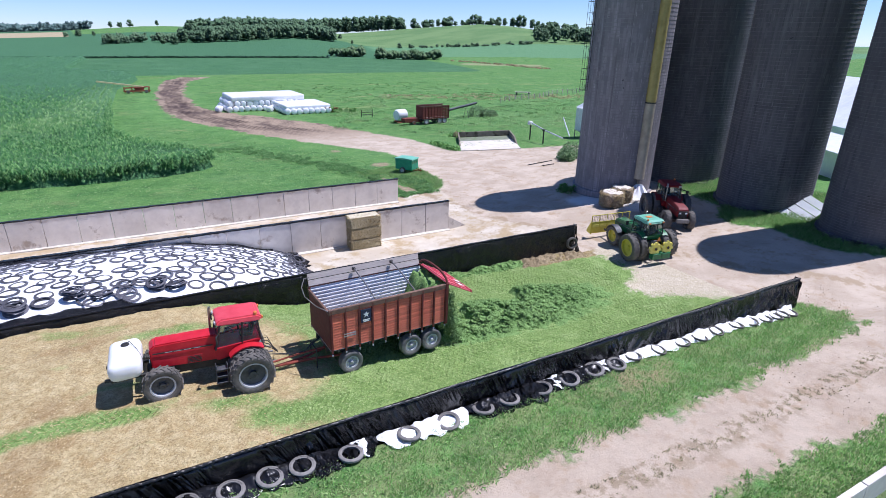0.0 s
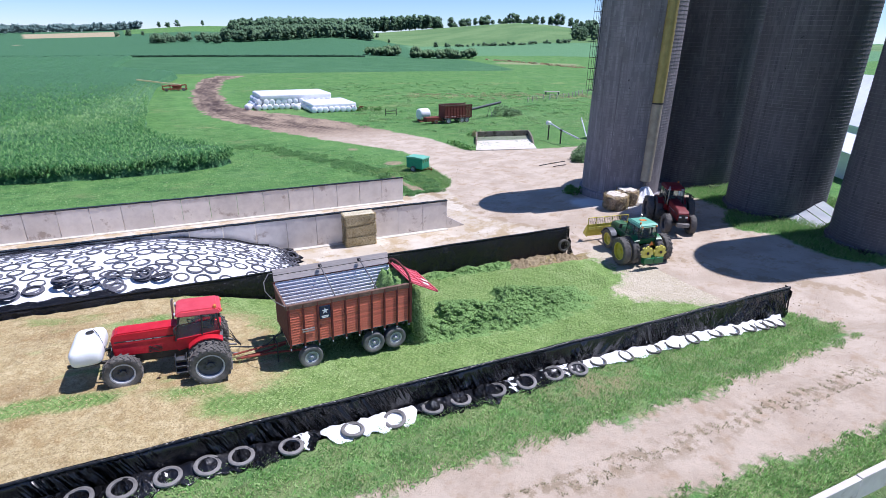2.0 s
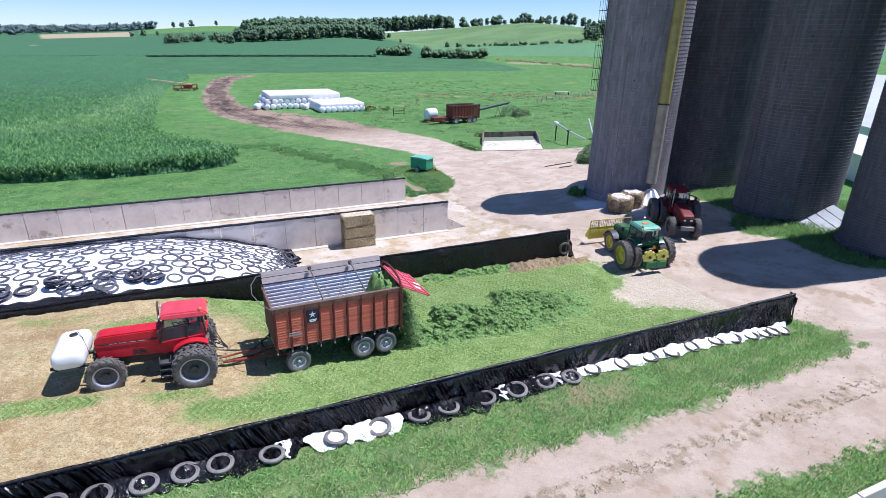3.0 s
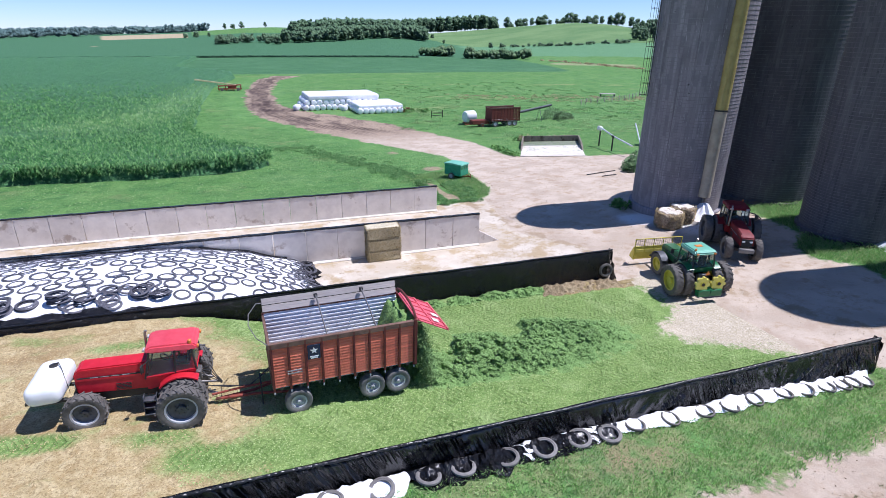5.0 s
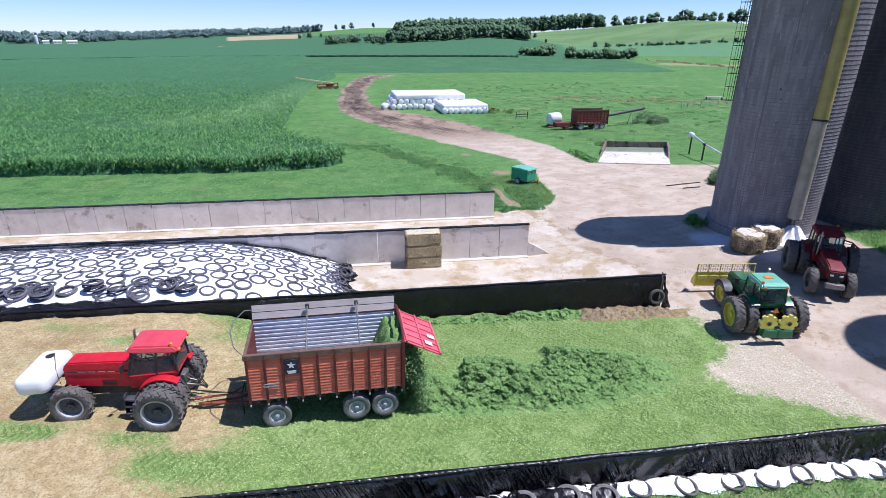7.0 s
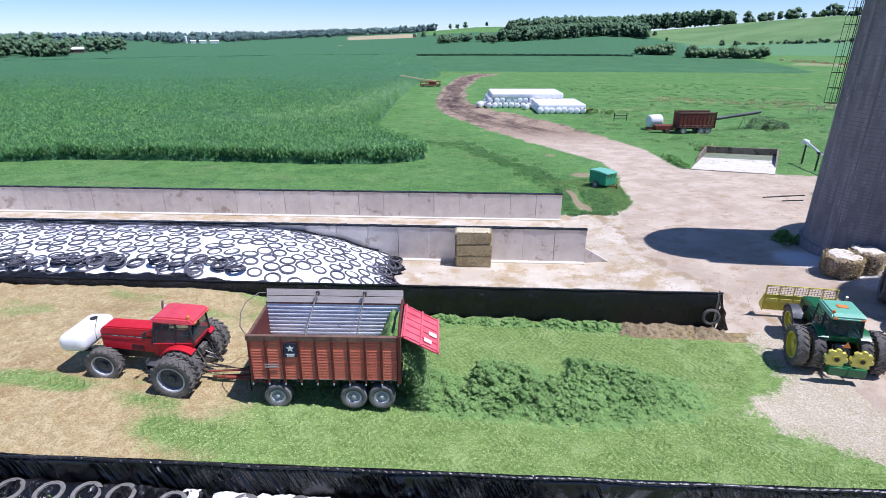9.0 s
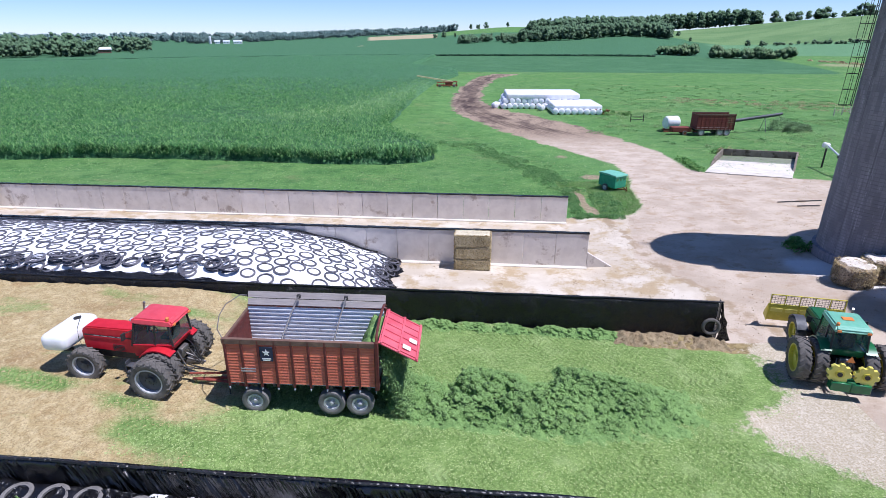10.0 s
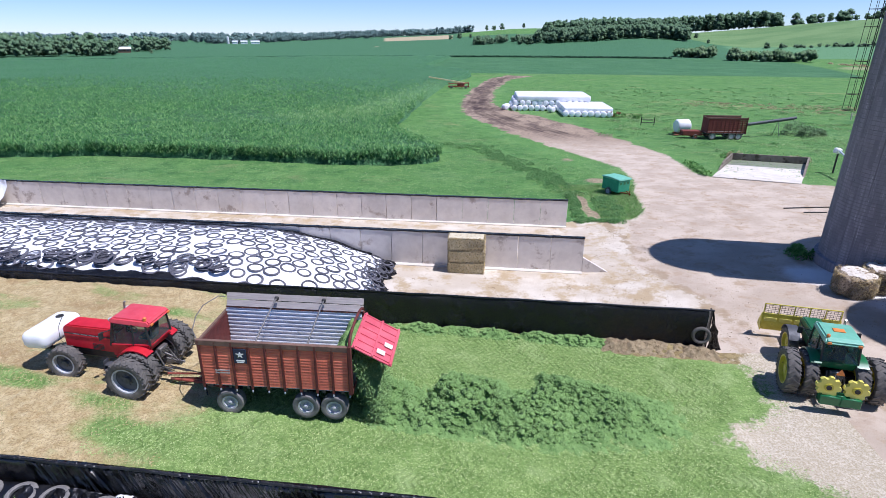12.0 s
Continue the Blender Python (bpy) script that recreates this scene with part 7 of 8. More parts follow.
# ---- barns behind the silos ----
def barn(name, label, x, y, z, long, wide, eave, ridge, yaw):
    b = thing(name, label, "barn", pose(x, y, z, 0, 0, yaw))
    part("wall", box(B(), (long, wide, eave), (0, 0, eave / 2), bev=0.02), M["barn_white"], b)
    part("roof", prism(B(), [(-wide / 2 - 0.4, eave - 0.1), (wide / 2 + 0.4, eave - 0.1), (wide / 2 + 0.4, eave + 0.05), (0, ridge), (-wide / 2 - 0.4, eave + 0.05)], long + 0.6, pose(0, 0, 0, 0, 0, 90)), M["barn_white"], b, smooth=0)
    for k in range(int(long / 4)):
        xx = -long / 2 + 2 + 4 * k
        part("window", box(B(), (1.2, 0.06, 0.8), (xx, -wide / 2 - 0.01, eave * 0.55), bev=0.01), M["glass"], b)
    return b


barn("barn", "long white metal barn behind the silos", 84, 41, 2.0, 46, 16, 3.6, 8.6, 62)
barn("milk_house", "small white metal shed behind the silos", 62, 29.0, 2.4, 9, 6, 2.6, 3.6, 60)


# steel pipes left lying on the yard
for (xa, ya), (xb, yb) in (((38.6, 50.6), (42.2, 50.6)), ((39.5, 49.1), (41.2, 49.0))):
    bm = B()
    tube(bm, [(xa, ya, float(gz(xa, ya)) + 0.05), ((xa + xb) / 2, (ya + yb) / 2 + 0.04, float(gz((xa + xb) / 2, ya)) + 0.06), (xb, yb, float(gz(xb, yb)) + 0.05)], 0.05, 8)
    solid("steel_pipe", bm, M["black_metal"], "thin dark steel pipe lying on the gravel yard", "pipe", group="pipes on the yard")


# ---- corn ----
CORN = [(-130, 58), (-80, 63.5), (-51, 65.4), (-38, 68.6), (-22, 68.4), (-6, 67.2), (1, 67.8), (5.2, 69.6), (6.4, 72.5), (3.2, 77.7), (-2.8, 88.8), (-5.8, 98), (-6.2, 116), (-7.4, 147), (-7.6, 200), (-1.8, 237), (-4, 262), (-30, 300), (-30, 419), (-110, 404), (-200, 364), (-270, 316), (-350, 240), (-420, 120)]
kx = stretch(-70, 7, 0.8, -430, 8, 1.05)
ky = stretch(57, 120, 0.8, 56, 445, 1.035)
KX, KY = np.meshgrid(kx, ky)
KX, KY = KX.ravel(), KY.ravel()
dist = inside(KX, KY, CORN)
hgt = -0.7 + 2.4 * fade(dist, 0.25, 0.7) + 0.22 * waves(KX, KY, 2.2, 71, 3) * fade(dist, 0.5, 2) + 0.16 * waves(KX, KY, 60, 72, 2)
faces = grid_faces(len(kx), len(ky))
faces = faces[(dist[faces] > -0.25).any(1)]


def canopy_mat():
    n = Nodes("corn_canopy")
    v = n.coord("World")
    a = n.noise(v, 1.5, 5, 0.75, (0.8, 1.5, 1))
    col = n.mix(n.ramp(a, 0.4, 0.6), lin(44, 88, 50), lin(82, 134, 80))
    col = n.mix(n.math("MULTIPLY", n.ramp(n.noise(v, 0.03, 4), 0.45, 0.65), 0.4), col, lin(76, 124, 76))
    col = n.mix(n.math("MULTIPLY", n.attr("young"), 0.5), col, n.mix(n.ramp(a, 0.4, 0.6), lin(96, 142, 84), lin(134, 176, 110)))
    col = n.mix(n.math("MULTIPLY", n.ramp(n.noise(v, 3.6, 5, 0.75), 0.54, 0.66), 0.6), col, lin(134, 170, 116))
    nor = n.bump(a, 1.0, 0.5)
    return n.done(col, 0.6, nor, 0.0, Specular_IOR_Level=0.3)


corn = raw("corn_field", np.stack([KX, KY, gz(KX, KY) + hgt], 1), faces, canopy_mat())
tagged(corn, "dense tall green corn field with tasselled tops", "corn field", kind="stuff")


def young(x, y):
    """How much younger and paler the corn is along the field's inner side."""
    side = np.interp(y, [88, 96, 104, 113, 130, 147, 174, 230], [-30, -25, -21, -15, -12, -11, -9, -6])
    return np.exp(-((x - side) / np.interp(y, [90, 120, 200], [9, 5, 5])) ** 2) * fade(y, 90, 104) * fade(205 - y, 0, 30) * (0.7 + 0.3 * waves(x, y, 12, 74, 3))


mask(corn, "young", np.clip(young(KX, KY), 0, 1))

rs = np.random.RandomState(5)
rows_x, rows_y = [], []
for lo, hi, left, step in ((61, 90, -76, 0.34), (90, 118, -96, 0.6), (118, 150, -130, 0.9), (150, 200, -160, 1.5)):
    for yy in np.arange(lo, hi, 0.76):
        xx = np.arange(left, 7, step)
        rows_x.append(xx + rs.uniform(-0.12, 0.12, len(xx))), rows_y.append(np.full(len(xx), yy) + rs.uniform(-0.1, 0.1, len(xx)))
qx, qy = np.concatenate(rows_x), np.concatenate(rows_y)
din = inside(qx, qy, CORN)
ok = (din > 0.0) & (rs.uniform(110, 205, len(qx)) > qy)
bxs, bys = rs.uniform(-70, 7, 26000), rs.uniform(60, 110, 26000)
rim = inside(bxs, bys, CORN)
rim = (rim > 0.05) & (rim < 0.9)
qx, qy = np.concatenate([qx[ok], bxs[rim]]), np.concatenate([qy[ok], bys[rim]])
n = len(qx)
base = gz(qx, qy)
tall = 2.05 + 0.25 * waves(qx, qy, 9, 73, 2) + rs.uniform(-0.12, 0.12, n)
vs, fs = [], []
off = 0
for k in range(6):
    ang = rs.uniform(0, 2 * math.pi, n)
    h0 = tall * (0.35 + 0.115 * k)
    dx, dy = np.cos(ang), np.sin(ang)
    wide = 0.045 * np.interp(qy, [60, 100, 200, 260], [1, 1.2, 2.2, 2.8])
    wx, wy = -dy * wide, dx * wide
    reach = rs.uniform(0.45, 0.7, n)
    pts = []
    for r, dz, w in ((0.02, 0.0, 0.8), (0.5, 0.32, 1.0), (1.0, 0.06, 0.15)):
        cx_, cy_, cz_ = qx + dx * reach * r, qy + dy * reach * r, base + h0 + dz
        pts += [np.stack([cx_ - wx * w, cy_ - wy * w, cz_], 1), np.stack([cx_ + wx * w, cy_ + wy * w, cz_], 1)]
    vs.append(np.stack(pts, 1).reshape(-1, 3))
    i = off + 6 * np.arange(n)
    fs += [np.stack([i, i + 1, i + 3, i + 2], 1), np.stack([i + 2, i + 3, i + 5, i + 4], 1)]
    off += 6 * n
vs, fs = np.concatenate(vs), np.concatenate(fs)
pale_row = young(vs[fs[:, 0], 0], vs[fs[:, 0], 1]) > 0.3 + 0.3 * np.sin(fs[:, 0] * 1.7)
for name, pick, mt, lb in (("corn_plants", ~pale_row, M["corn_leaf"], "green corn plants with arching leaves along the field edge"), ("young_corn", pale_row, M["young_corn"], "paler young corn plants along the field's inner side")):
    used, back = np.unique(fs[pick], return_inverse=True)
    tagged(raw(name, vs[used], back.reshape(-1, 4), mt, False), lb, "corn", kind="stuff")
leaf_cloud("corn_tassels", np.stack([qx, qy, base + tall + 0.05], 1)[::2], 0.07, surf("tassel", lin(122, 156, 100), lin(146, 174, 118), 4, 0.8, bump=0), "pale tassels on top of the corn", "corn", 4, long=2.0)


# ---- grass, weeds and bushes ----
def grass(name, n, area, tall, seed, keep, material, label):
    """Upright blades over part of the ground."""
    r = np.random.RandomState(seed)
    x, y = r.uniform(area[0], area[1], n), r.uniform(area[2], area[3], n)
    k = keep(x, y, r)
    x, y = x[k], y[k]
    m = len(x)
    z = gz(x, y)
    h = tall * r.uniform(0.5, 1.3, m)
    a = r.uniform(0, 2 * math.pi, m)
    wx, wy = 0.013 * np.cos(a), 0.013 * np.sin(a)
    lx_, ly_ = r.normal(0, 0.7, m) * h, r.normal(0, 0.4, m) * h
    v = np.stack([np.stack([x - wx, y - wy, z - 0.02], 1), np.stack([x + wx, y + wy, z - 0.02], 1), np.stack([x + lx_ * 0.45 + wx, y + ly_ * 0.45 + wy, z + h * 0.62], 1), np.stack([x + lx_, y + ly_, z + h], 1)], 1).reshape(-1, 3)
    f = np.arange(4 * m).reshape(-1, 4)
    ob = raw(name, v, f, material, False)
    return tagged(ob, label, "grass", kind="stuff")


def on_bank(x, y, r):
    d = inside(x, y, YARD)
    thick = 0.75 + 0.5 * waves(x, y, 1.7, 82, 3) - 1.2 * np.exp(-((x - 15.8) / 1.8) ** 2 - ((y - 12.3) / 0.6) ** 2)
    return (d < 0.12 + 0.45 * waves(x, y, 1.2, 81, 3) - 0.3 * r.uniform(0, 1, len(x)) ** 2) & ((y < 13.25) | (x > 29.2)) & (y > 4.95) & (r.uniform(0, 1, len(x)) < np.clip(thick, 0.25, 1))


M["road_weed"] = leaf_mat("dusty_road_weeds", lin(150, 150, 108), lin(172, 166, 126), lin(196, 188, 152), 0.8, trans=0.35, loose=0.3)
grass("grass_bank", 180000, (-12, 31.5, 4.9, 14.2), 0.12, 83, on_bank, M["grass_blade"], "lush green grass on the bank beside the road")
grass("grass_verge", 40000, (-12, 36, 4.9, 6.9), 0.11, 84, on_bank, M["grass_blade"], "green grass verge beside the dirt road")
grass("road_weeds", 20000, (-10, 27, 7.7, 8.9), 0.035, 85, lambda x, y, r: (np.abs(y - 8.3) < 0.42) & (waves(x, y, 0.7, 86, 3) > 0.3), M["road_weed"], "short grey-green weeds along the middle of the dirt road")
grass("silo_grass", 40000, (36.5, 50, 12, 33), 0.3, 87, lambda x, y, r: (inside(x, y, YARD) < -0.1), M["grass_blade"], "tall grass growing round the silo bases")


def clumps(name, spots, seed, size, material, label, category, n=140, flat=0.0):
    r = np.random.RandomState(seed)
    pts = []
    for x, y, rad, h in spots:
        q = r.normal(size=(n, 3))
        q /= np.linalg.norm(q, axis=1)[:, None]
        q *= r.uniform(0.35, 1.0, (n, 1)) ** 0.5
        q[:, 2] = np.abs(q[:, 2])
        g = float(gz(x, y))
        pts.append(np.stack([x + q[:, 0] * rad, y + q[:, 1] * rad, g + 0.03 + q[:, 2] * h], 1))
    return leaf_cloud(name, np.concatenate(pts), size, material, label, category, seed + 1)


M["rank_weed"] = leaf_mat("rank_weed_leaves", lin(82, 132, 72), lin(100, 150, 86), lin(136, 174, 112), 0.8, trans=0.35, loose=0.5)
M["dead_leaf"] = leaf_mat("dead_weed_leaves", lin(148, 130, 94), lin(172, 154, 114), lin(194, 180, 142), 0.8, trans=0.2, loose=0.8)
# rough tufts over the meadow, thinner with distance
rm = np.random.RandomState(77)
ux, uy = rm.uniform(-45, 120, 115000), 46.4 + 60 * rm.uniform(0, 1, 115000) ** 1.4
uk = (inside(ux, uy, YARD) < -0.1) & (inside(ux, uy, CORN) < -0.2) & (waves(ux, uy, 6, 78, 3) > rm.uniform(-1.0, 0.6, 115000)) & ~((uy < 47.2) & (ux < 20.5))
ux, uy = ux[uk], uy[uk]
leaf_cloud("meadow_tufts", np.stack([ux, uy, gz(ux, uy) + 0.06], 1), np.interp(uy, [46, 70, 100], [0.05, 0.06, 0.06]), M["meadow_tuft"], "rough green grass tufts over the meadow", "grass", 79, flat=0.9, long=1.3)

# crumbs of feed, mud and gravel trodden over the yard
rd = np.random.RandomState(61)
ux, uy = rd.uniform(18, 46, 26000), rd.uniform(6.5, 62, 26000)
uk = (inside(ux, uy, YARD) > 0.2) & (waves(ux, uy, 5, 62, 4) + 0.8 * np.exp(-((ux - 24.5) / 2.5) ** 2) > rd.uniform(-0.2, 1.3, 26000)) & ((ux > 24.6) | (uy > 26.6) | (uy < 12)) & (uy < 59)
leaf_cloud("yard_crumbs", np.stack([ux, uy, gz(ux, uy) + 0.03], 1)[uk], 0.035, surf("trodden_crumbs", lin(156, 138, 112), lin(190, 172, 146), 6, 0.95, bump=0, island=0.4), "crumbs of feed and mud scattered over the yard", "debris", 63, flat=0.85, long=1.0)

r = random.Random(31)
clumps("weed_patch", [(float(np.interp(k, [0, 16, 40, 90, 130], [3.5, 10, 13.8, 18.6, 21.4])) + r.gauss(0, 0.8), float(np.interp(k, [0, 16, 40, 90, 130], [84.5, 83.5, 76, 66, 58.5])) + r.gauss(0, 1.0), r.uniform(0.4, 0.95), r.uniform(0.15, 0.5)) for k in range(130)], 91, 0.055, M["rank_weed"], "leafy green weeds in a band across the meadow", "weeds", 170)
clumps("weed_patch", [(20.9 + r.uniform(0, 0.6), 48.0 + r.uniform(0, 9), r.uniform(0.35, 0.6), r.uniform(0.2, 0.5)) for k in range(26)] + [(23.5 + r.uniform(-0.2, 1.4), 47.9 + r.uniform(0, 6.5), r.uniform(0.4, 0.7), r.uniform(0.2, 0.5)) for k in range(34)] + [(20.6 + r.uniform(0, 4), 46.9 + r.uniform(0, 0.8), r.uniform(0.3, 0.5), r.uniform(0.15, 0.3)) for k in range(16)], 93, 0.05, M["rank_weed"], "leafy green weeds round the trailer and wall end", "weeds", 190)
grass("trailer_grass", 26000, (20.4, 28.5, 47.2, 60), 0.22, 88, lambda x, y, q: (inside(x, y, YARD) < -0.05) & ((x > 23.1) | (y > 57.5)) & (np.hypot(x - 24.6, y - 62.5) > 1.4), M["grass_blade"], "bright green grass round the trailer")
clumps("weed_patch", [(43.2 + 0.34 * k + r.uniform(-0.3, 0.3), 77.2 + r.uniform(-0.3, 0.9) - 0.18 * k, r.uniform(0.4, 0.8), r.uniform(0.5, 1.2)) for k in range(24)], 95, 0.08, M["weed_leaf"], "tall weeds behind the concrete pit", "weeds", 90)
clumps("dead_weeds", [(43.4 + 0.33 * k + r.uniform(-0.3, 0.3), 76.8 + r.uniform(-0.2, 0.5) - 0.18 * k, r.uniform(0.4, 0.7), r.uniform(0.6, 1.1)) for k in range(24)], 94, 0.07, M["dead_leaf"], "dry brown weeds along the pit's back wall", "weeds", 90)
clumps("weed_patch", [(36.6 + r.uniform(0, 0.8), 65 + k * 0.8, 0.6, 0.6) for k in range(10)], 96, 0.1, M["weed_leaf"], "weeds along the concrete pit wall", "weeds", 80)
clumps("weed_patch", [(r.uniform(36, 42), r.uniform(119.5, 122.5), 0.6, 1.0) for k in range(12)], 97, 0.12, M["weed_leaf"], "tall weeds by the scrap pile", "weeds", 60)
clumps("dead_weeds", [(MID[0] + (330 + 2.4 * k) * math.sin(radians(37.5 - 0.28 * k)) + r.uniform(-3, 3), MID[1] + (330 + 2.4 * k) * math.cos(radians(37.5 - 0.28 * k)) + r.uniform(-3, 3), r.uniform(1.0, 2.4), r.uniform(0.6, 1.2)) for k in range(34)], 101, 0.3, M["dead_leaf"], "dead brown weeds along the old fence", "weeds", 60)
clumps("meadow_weeds", [(r.uniform(44, 100), r.uniform(80, 150), r.uniform(0.6, 1.8), r.uniform(0.15, 0.4)) for k in range(170)] + [(r.uniform(34, 46), r.uniform(104, 126), r.uniform(0.5, 1.3), r.uniform(0.2, 0.5)) for k in range(40)], 102, 0.09, M["meadow_tuft"], "rank green weeds scattered over the rough meadow", "weeds", 60)
clumps("dry_grass", [(60 + 0.45 * k + r.uniform(-2, 2), 150 - 0.16 * k + r.uniform(-9, 9), r.uniform(0.5, 1.6), r.uniform(0.2, 0.5)) for k in range(150)], 104, 0.09, M["dead_leaf"], "dry brown grass along an old field edge", "grass", 40, flat=0.4)
clumps("rank_grass", [(r.uniform(30, 110), r.uniform(86, 200), r.uniform(0.5, 1.6), r.uniform(0.15, 0.35)) for k in range(260)], 106, 0.1, M["rank_weed"], "dark rank grass tussocks over the far meadow", "grass", 60)
clumps("bush", [(44.5, 50.5, 1.5, 1.5), (46, 51.5, 1.6, 1.8), (43.5, 49.5, 1.0, 1.0)], 98, 0.1, M["bush_leaf"], "dark green bush beside the silo", "bush", 900)
clumps("bush", [(63.5, 103, 2.0, 2.6), (65.2, 102, 1.6, 1.8), (67.5, 103, 1.4, 1.2)], 99, 0.11, M["bush_leaf"], "green bush at the end of the auger", "bush", 900)
clumps("weed_patch", [(34.2 + r.uniform(-0.4, 0.6), 38.6 + r.uniform(-0.9, 0.9), 0.5, 0.7) for k in range(5)], 100, 0.1, M["weed_leaf"], "dark weeds at the silo foot", "weeds", 90)


# ---- trees ----
def crown_lobes(r, high, wide, low, count=9):
    """Lobes of a crown: many small ones, widest at mid height."""
    out = []
    for _ in range(count):
        up = r.uniform(0.0, 1.0)
        lz_ = low + (high - low) * (0.12 + 0.8 * up)
        reach = wide * 0.36 * math.sqrt(max(0.05, 1 - (1.7 * up - 0.75) ** 2))
        a, q = r.uniform(0, 2 * math.pi), math.sqrt(r.uniform(0, 1))
        rad = wide * r.uniform(0.1, 0.19)
        out.append((reach * q * math.cos(a), reach * q * math.sin(a), min(lz_, high - rad * 0.7), rad))
    return out


def lobe_leaves(r, lobes, n):
    """Leaf places on the skin of uneven lobes."""
    out = []
    for lx_, ly_, lz_, rad in lobes:
        q = r.normal(size=(n // len(lobes), 3))
        q /= np.linalg.norm(q, axis=1)[:, None]
        q *= rad * r.uniform(0.75, 1.3, (len(q), 1))
        out.append(q * (1, 1, 0.95) + (lx_, ly_, lz_))
    return np.concatenate(out)


ICO = B()
bmesh.ops.create_icosphere(ICO, subdivisions=1, radius=1.0)
ICO_V = np.array([v.co[:] for v in ICO.verts])
ICO_F = np.array([[v.index for v in f.verts] for f in ICO.faces])
ICO.free()


def lobe_mesh(r, lobes, at=(0, 0, 0)):
    """Lumpy cores of the crown, under its leaves."""
    vs_, fs_ = [], []
    for k, (lx_, ly_, lz_, rad) in enumerate(lobes):
        bump_ = 1 + r.uniform(-0.25, 0.25, (len(ICO_V), 1))
        vs_.append(ICO_V * bump_ * rad * 0.85 * (1, 1, 1.1) + (lx_, ly_, lz_) + np.asarray(at))
        fs_.append(ICO_F + k * len(ICO_V))
    return np.concatenate(vs_), np.concatenate(fs_)


def tree_kind(seed, high, wide, label):
    r = np.random.RandomState(seed)
    t = thing("tree", label, "tree", pose(0, 0, -400), "lone trees on the hill")
    bm = B()
    tube(bm, [(0, 0, -0.5), (0.1, 0, high * 0.2), (0, 0.1, high * 0.45), (0.1, 0.1, high * 0.7)], 0.32, 8)
    for k in range(5):
        a = r.uniform(0, 6.28)
        h = high * r.uniform(0.2, 0.5)
        tube(bm, [(0, 0, h), (math.cos(a) * wide * 0.2, math.sin(a) * wide * 0.2, h + high * 0.14), (math.cos(a) * wide * 0.36, math.sin(a) * wide * 0.36, h + high * 0.24)], 0.13, 6)
    part("trunk", bm, M["bark"], t)
    lobes = crown_lobes(r, high, wide, high * 0.1, 26)
    core = raw("crown", *lobe_mesh(r, lobes), M["tree_leaf"], True)
    core.parent = t
    tagged(core, "green leafy crown")
    leaf_cloud("leaves", lobe_leaves(r, lobes, 3200), 0.34, M["tree_leaf"], "", "tree", seed, parent=core, long=1.0)
    return t


def polar(az, d):
    return MID[0] + d * math.sin(radians(az)), MID[1] + d * math.cos(radians(az))


kinds = [tree_kind(201, 14.5, 17, "broad green tree on the far hill"), tree_kind(202, 15.5, 14, "tall green tree on the far hill"), tree_kind(203, 13, 16, "round green tree on the far hill")]
r = random.Random(41)
# bearing, distance and size of trees that stand by themselves
lone = [(24.5, 738, 0.85), (23.0, 742, 0.6), (25.6, 736, 0.7), (26.2, 742, 0.8), (26.9, 738, 0.95), (27.6, 738, 1.1), (28.1, 742, 1.0), (29.3, 738, 0.7), (29.9, 742, 0.85), (30.5, 736, 1.0), (31.0, 740, 1.05), (32.3, 738, 0.9), (32.9, 742, 0.9), (33.5, 738, 0.95), (34.4, 732, 1.1), (35.1, 728, 1.15), (36.2, 720, 1.1),
        (-5.9, 800, 0.6), (-5.0, 800, 0.62), (-3.9, 790, 0.55), (1.1, 592, 0.6), (2.0, 590, 0.68), (-2.4, 1000, 0.9), (-1.7, 1005, 0.8), (-0.9, 1000, 0.85), (1.2, 1000, 0.8), (-33.6, 555, 0.32), (17.1, 652, 0.38), (18.2, 604, 0.4), (24.0, 600, 0.5), (22.9, 598, 0.42)]
for k, (az, d, size) in enumerate(lone):
    x, y = polar(az, d)
    at = Matrix.Translation((x, y, float(gz(x, y)))) @ pose(0, 0, 0, 0, 0, r.uniform(0, 360)) @ Matrix.Scale(size * r.uniform(0.95, 1.05), 4)
    if k < 3:
        kinds[k].matrix_basis = at
    else:
        copy_thing(kinds[k % 3], at)


def wood(name, places, size, per, material, label, seed, lobes=22):
    """A wood seen from afar: crowns of many leaf tufts, one mesh."""
    rr = np.random.RandomState(seed)
    pts, cv, cf, off_ = [], [], [], 0
    for x, y, high, wide in places:
        crown = crown_lobes(rr, high, wide, 0.5, lobes)
        at = (x, y, float(gz(x, y)))
        pts.append(lobe_leaves(rr, crown, per) + at)
        v_, f_ = lobe_mesh(rr, crown, at)
        cv.append(v_), cf.append(f_ + off_)
        off_ += len(v_)
    p = np.concatenate(pts)
    m_ = len(p)
    a_ = rr.normal(size=(m_, 3))
    a_ /= np.linalg.norm(a_, axis=1)[:, None]
    b_ = np.cross(a_, rr.normal(size=(m_, 3)))
    b_ /= np.linalg.norm(b_, axis=1)[:, None] + 1e-9
    s_ = size * rr.uniform(0.6, 1.4, (m_, 1))
    lv = np.stack([p - a_ * s_, p - b_ * s_ * 0.6, p + a_ * s_, p + b_ * s_ * 0.6], 1).reshape(-1, 3)
    faces_ = np.concatenate(cf).tolist() + (off_ + np.arange(4 * m_).reshape(-1, 4)).tolist()
    ob = raw(name, np.concatenate(cv + [lv]), faces_, material, True)
    return tagged(ob, label, "wood", kind="stuff")


def spread(n, az, d, high, wide):
    """Places for a wood between two bearings and two distances."""
    return [(*polar(r.uniform(*az), r.uniform(*d)), r.uniform(*high), r.uniform(*wide)) for _ in range(n)]


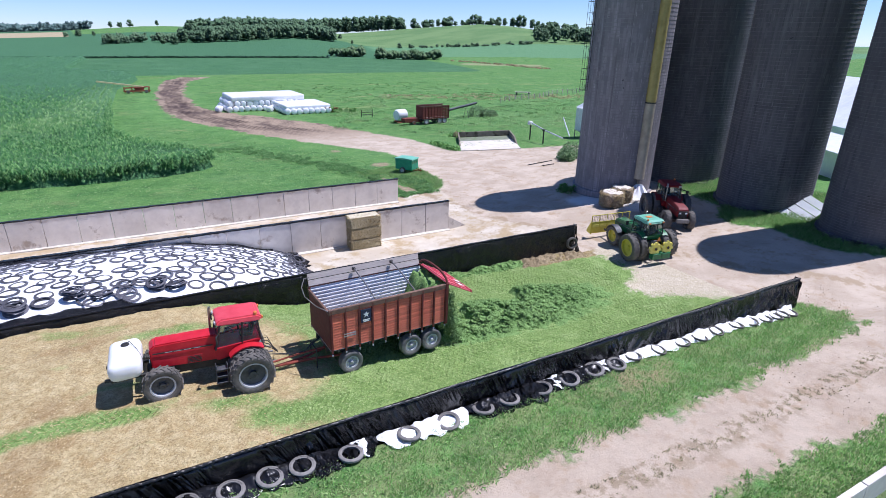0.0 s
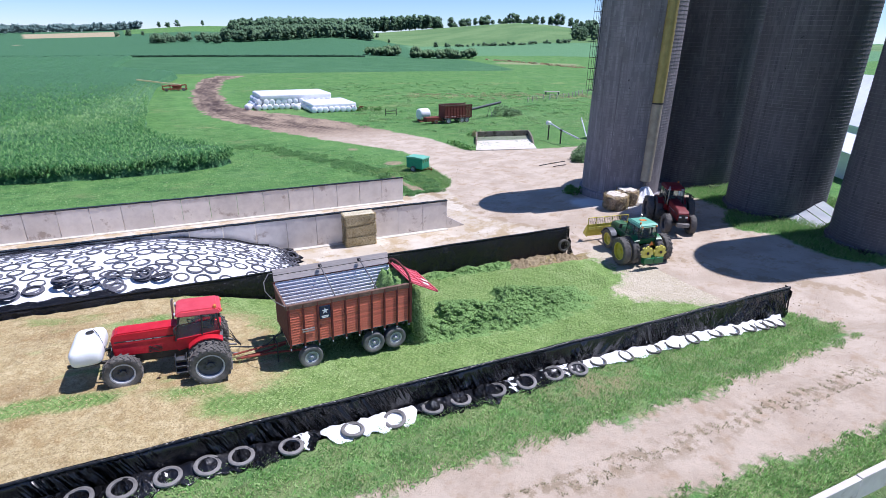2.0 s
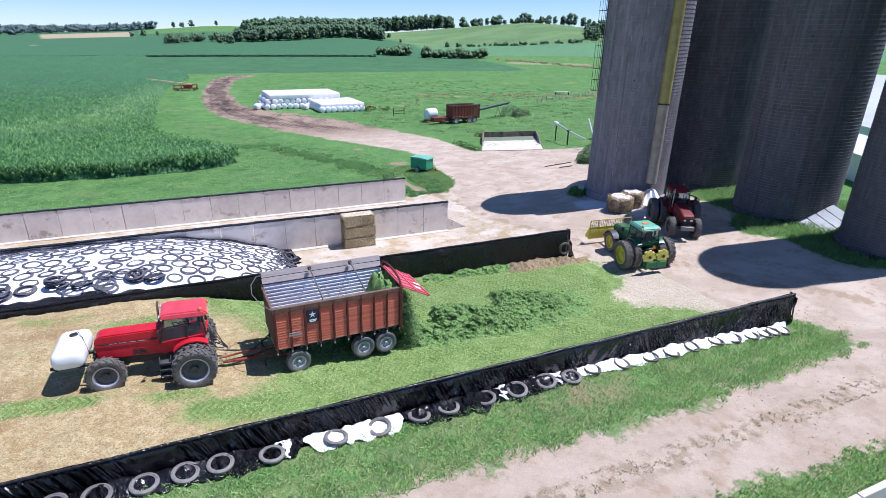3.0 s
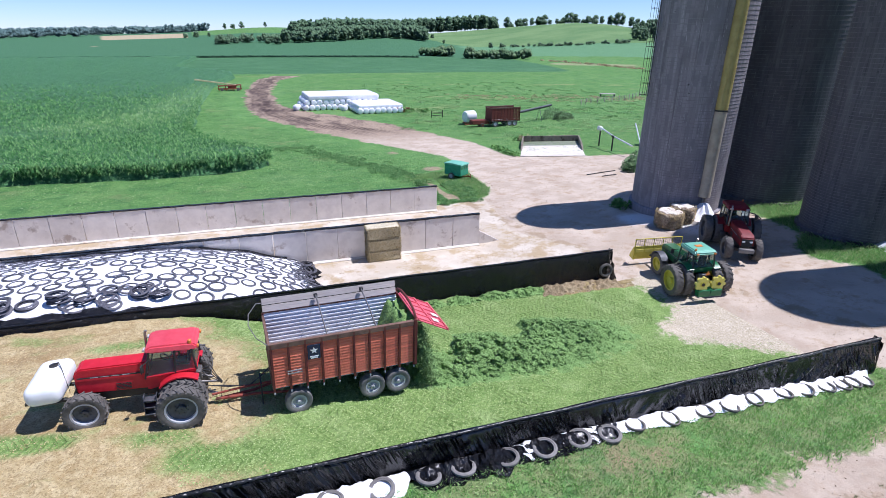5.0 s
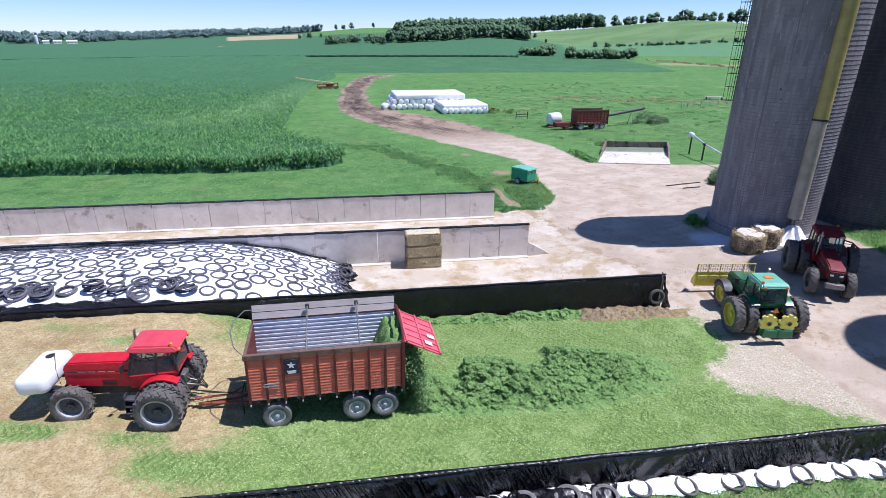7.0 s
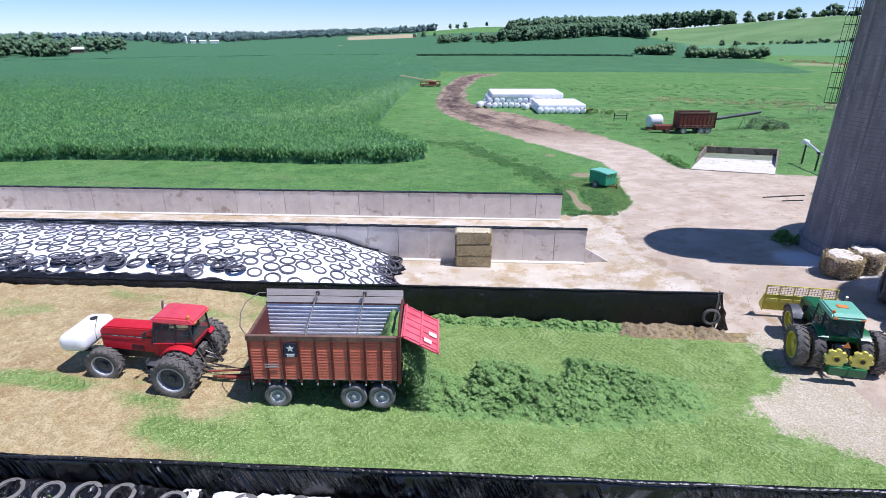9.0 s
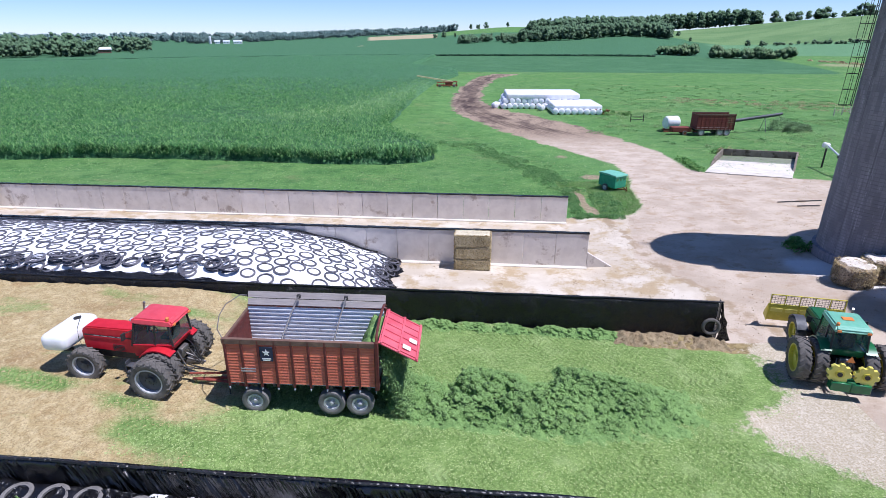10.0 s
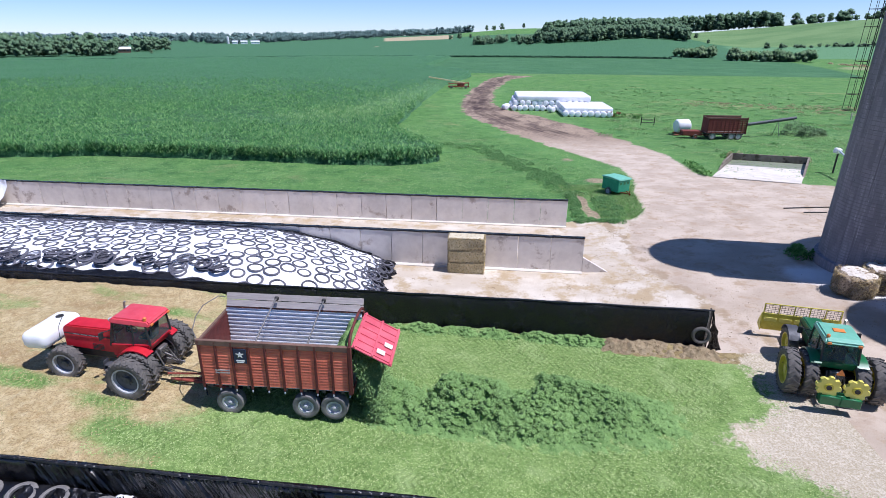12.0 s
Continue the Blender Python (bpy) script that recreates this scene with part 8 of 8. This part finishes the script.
pl = spread(150, (4.2, 16.2), (604, 650), (10, 14), (9, 12)) + spread(190, (3.4, 15.5), (650, 740), (14, 18), (9, 12)) + spread(28, (2.6, 4.6), (610, 690), (8, 12), (8, 11))
pl += spread(8, (15.4, 16.4), (598, 612), (10, 13), (9, 11))
wood("hill_wood", pl, 0.55, 300, M["tree_leaf"], "dense green wood on the low hill", 301)
pl = spread(105, (14.5, 22.6), (728, 775), (16, 20), (9, 12)) + spread(10, (22.2, 23.8), (735, 760), (12, 17), (9, 11)) + spread(22, (22.8, 34), (738, 750), (3, 6), (6, 9))
wood("crest_wood", pl, 0.55, 300, M["tree_leaf"], "dense trees along the crest of the pasture hill", 309)
pl = spread(80, (36.5, 46), (622, 720), (11, 14.5), (9, 12))
wood("side_wood", pl, 0.55, 300, M["tree_leaf"], "green wood down the flank of the hill", 311)
pl = spread(60, (-58, -36.6), (505, 530), (9, 13), (8, 12)) + spread(120, (-58, -37.5), (525, 600), (13, 18), (9, 13)) + spread(10, (-38.5, -36.2), (512, 540), (9, 12), (8, 10))
wood("field_wood", pl, 0.5, 300, M["tree_leaf"], "dense green wood beyond the corn", 302)
pl = spread(26, (-36.4, -32.2), (600, 680), (9, 14), (9, 12))
wood("farm_wood", pl, 0.6, 150, M["tree_leaf"], "trees round the distant farmhouse", 303)
pl = spread(45, (-3.4, 3.0), (612, 640), (6.5, 9.5), (7, 10))
wood("hedge_trees", pl, 0.5, 130, M["tree_leaf"], "row of green trees along the field end", 306)
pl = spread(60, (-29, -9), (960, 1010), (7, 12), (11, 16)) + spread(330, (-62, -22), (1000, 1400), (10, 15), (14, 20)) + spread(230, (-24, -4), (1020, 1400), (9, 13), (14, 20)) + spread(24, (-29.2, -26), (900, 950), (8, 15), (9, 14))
wood("ridge_wood", pl, 1.1, 70, M["haze_leaf"], "wooded ridge along the horizon with haze in its leaf colour", 304, 10)
pl = [(132 + 3.2 * k + r.uniform(-2, 2), 428 + r.uniform(-6, 6), r.uniform(4, 8), r.uniform(9, 13)) for k in range(9)] + [(158 + 3.3 * k + r.uniform(-2, 2), 399 - 1.3 * k + r.uniform(-5, 5), r.uniform(4, 8.5), r.uniform(9, 13)) for k in range(13)]
wood("field_bushes", pl, 0.4, 420, M["bush_leaf"], "clump of leafy bushes in the field", 307)
pl = [(*polar(24 + 0.27 * k, 600 + r.uniform(-2, 2)), r.uniform(1.5, 4.2), r.uniform(3, 6)) for k in range(46) if r.random() > 0.3]
wood("hill_hedge", pl, 0.4, 70, M["tree_leaf"], "low hedge line across the hill pasture", 308)

# rank dark grass along the ditch between the far fields
hd = np.random.RandomState(64)
ha = hd.uniform(-44, 15.5, 9000)
hr = np.interp(ha, [-44, 15.5], [430, 422]) + hd.uniform(-1.6, 1.6, 9000)
hx_, hy_ = MID[0] + hr * np.sin(np.radians(ha)), MID[1] + hr * np.cos(np.radians(ha))
leaf_cloud("field_ditch", np.stack([hx_, hy_, gz(hx_, hy_) + hd.uniform(0.1, 1.0, 9000)], 1), 0.55, M["ditch_leaf"], "dark rank grass along the ditch between far fields", "grass", 65, flat=0.5)

# distant farm
hx, hy_ = polar(-35.9, 590)
fh = thing("farmhouse", "brown brick farmhouse with white roof by the wood", "house", pose(hx, hy_, float(gz(hx, hy_)), 0, 0, 38))
part("wall", box(B(), (14, 7, 3.0), (0, 0, 1.5), bev=0.03), M["brown_rail"], fh)
part("roof", prism(B(), [(-4.2, 2.9), (4.2, 2.9), (4.2, 3.05), (0, 4.9), (-4.2, 3.05)], 15, pose(0, 0, 0, 0, 0, 90)), M["barn_white"], fh, smooth=0)
for k in range(4):
    part("window", box(B(), (1.3, 0.1, 1.2), (-5.0 + 3.2 * k, -3.52, 1.7), bev=0.02), M["glass"], fh)
for az, d, lg in ((-26.6, 900, 7), (-25.8, 900, 9), (-24.8, 890, 12)):
    x, y = polar(az, d)
    barn("barn", "distant white farm shed on the plain", x, y, float(gz(x, y)), lg, 9, 3, 4.6, 24)
x, y = polar(-27.2, 905)
fs_ = thing("far_silo", "small white farm silo on the plain", "silo", pose(x, y, float(gz(x, y))))
part("wall", lathe(B(), [(1.7, 0), (1.7, 9)], 20), M["barn_white"], fs_)
part("dome", lathe(B(), [(1.75, 9), (1.2, 10), (0.2, 10.4)], 20), M["galv"], fs_)
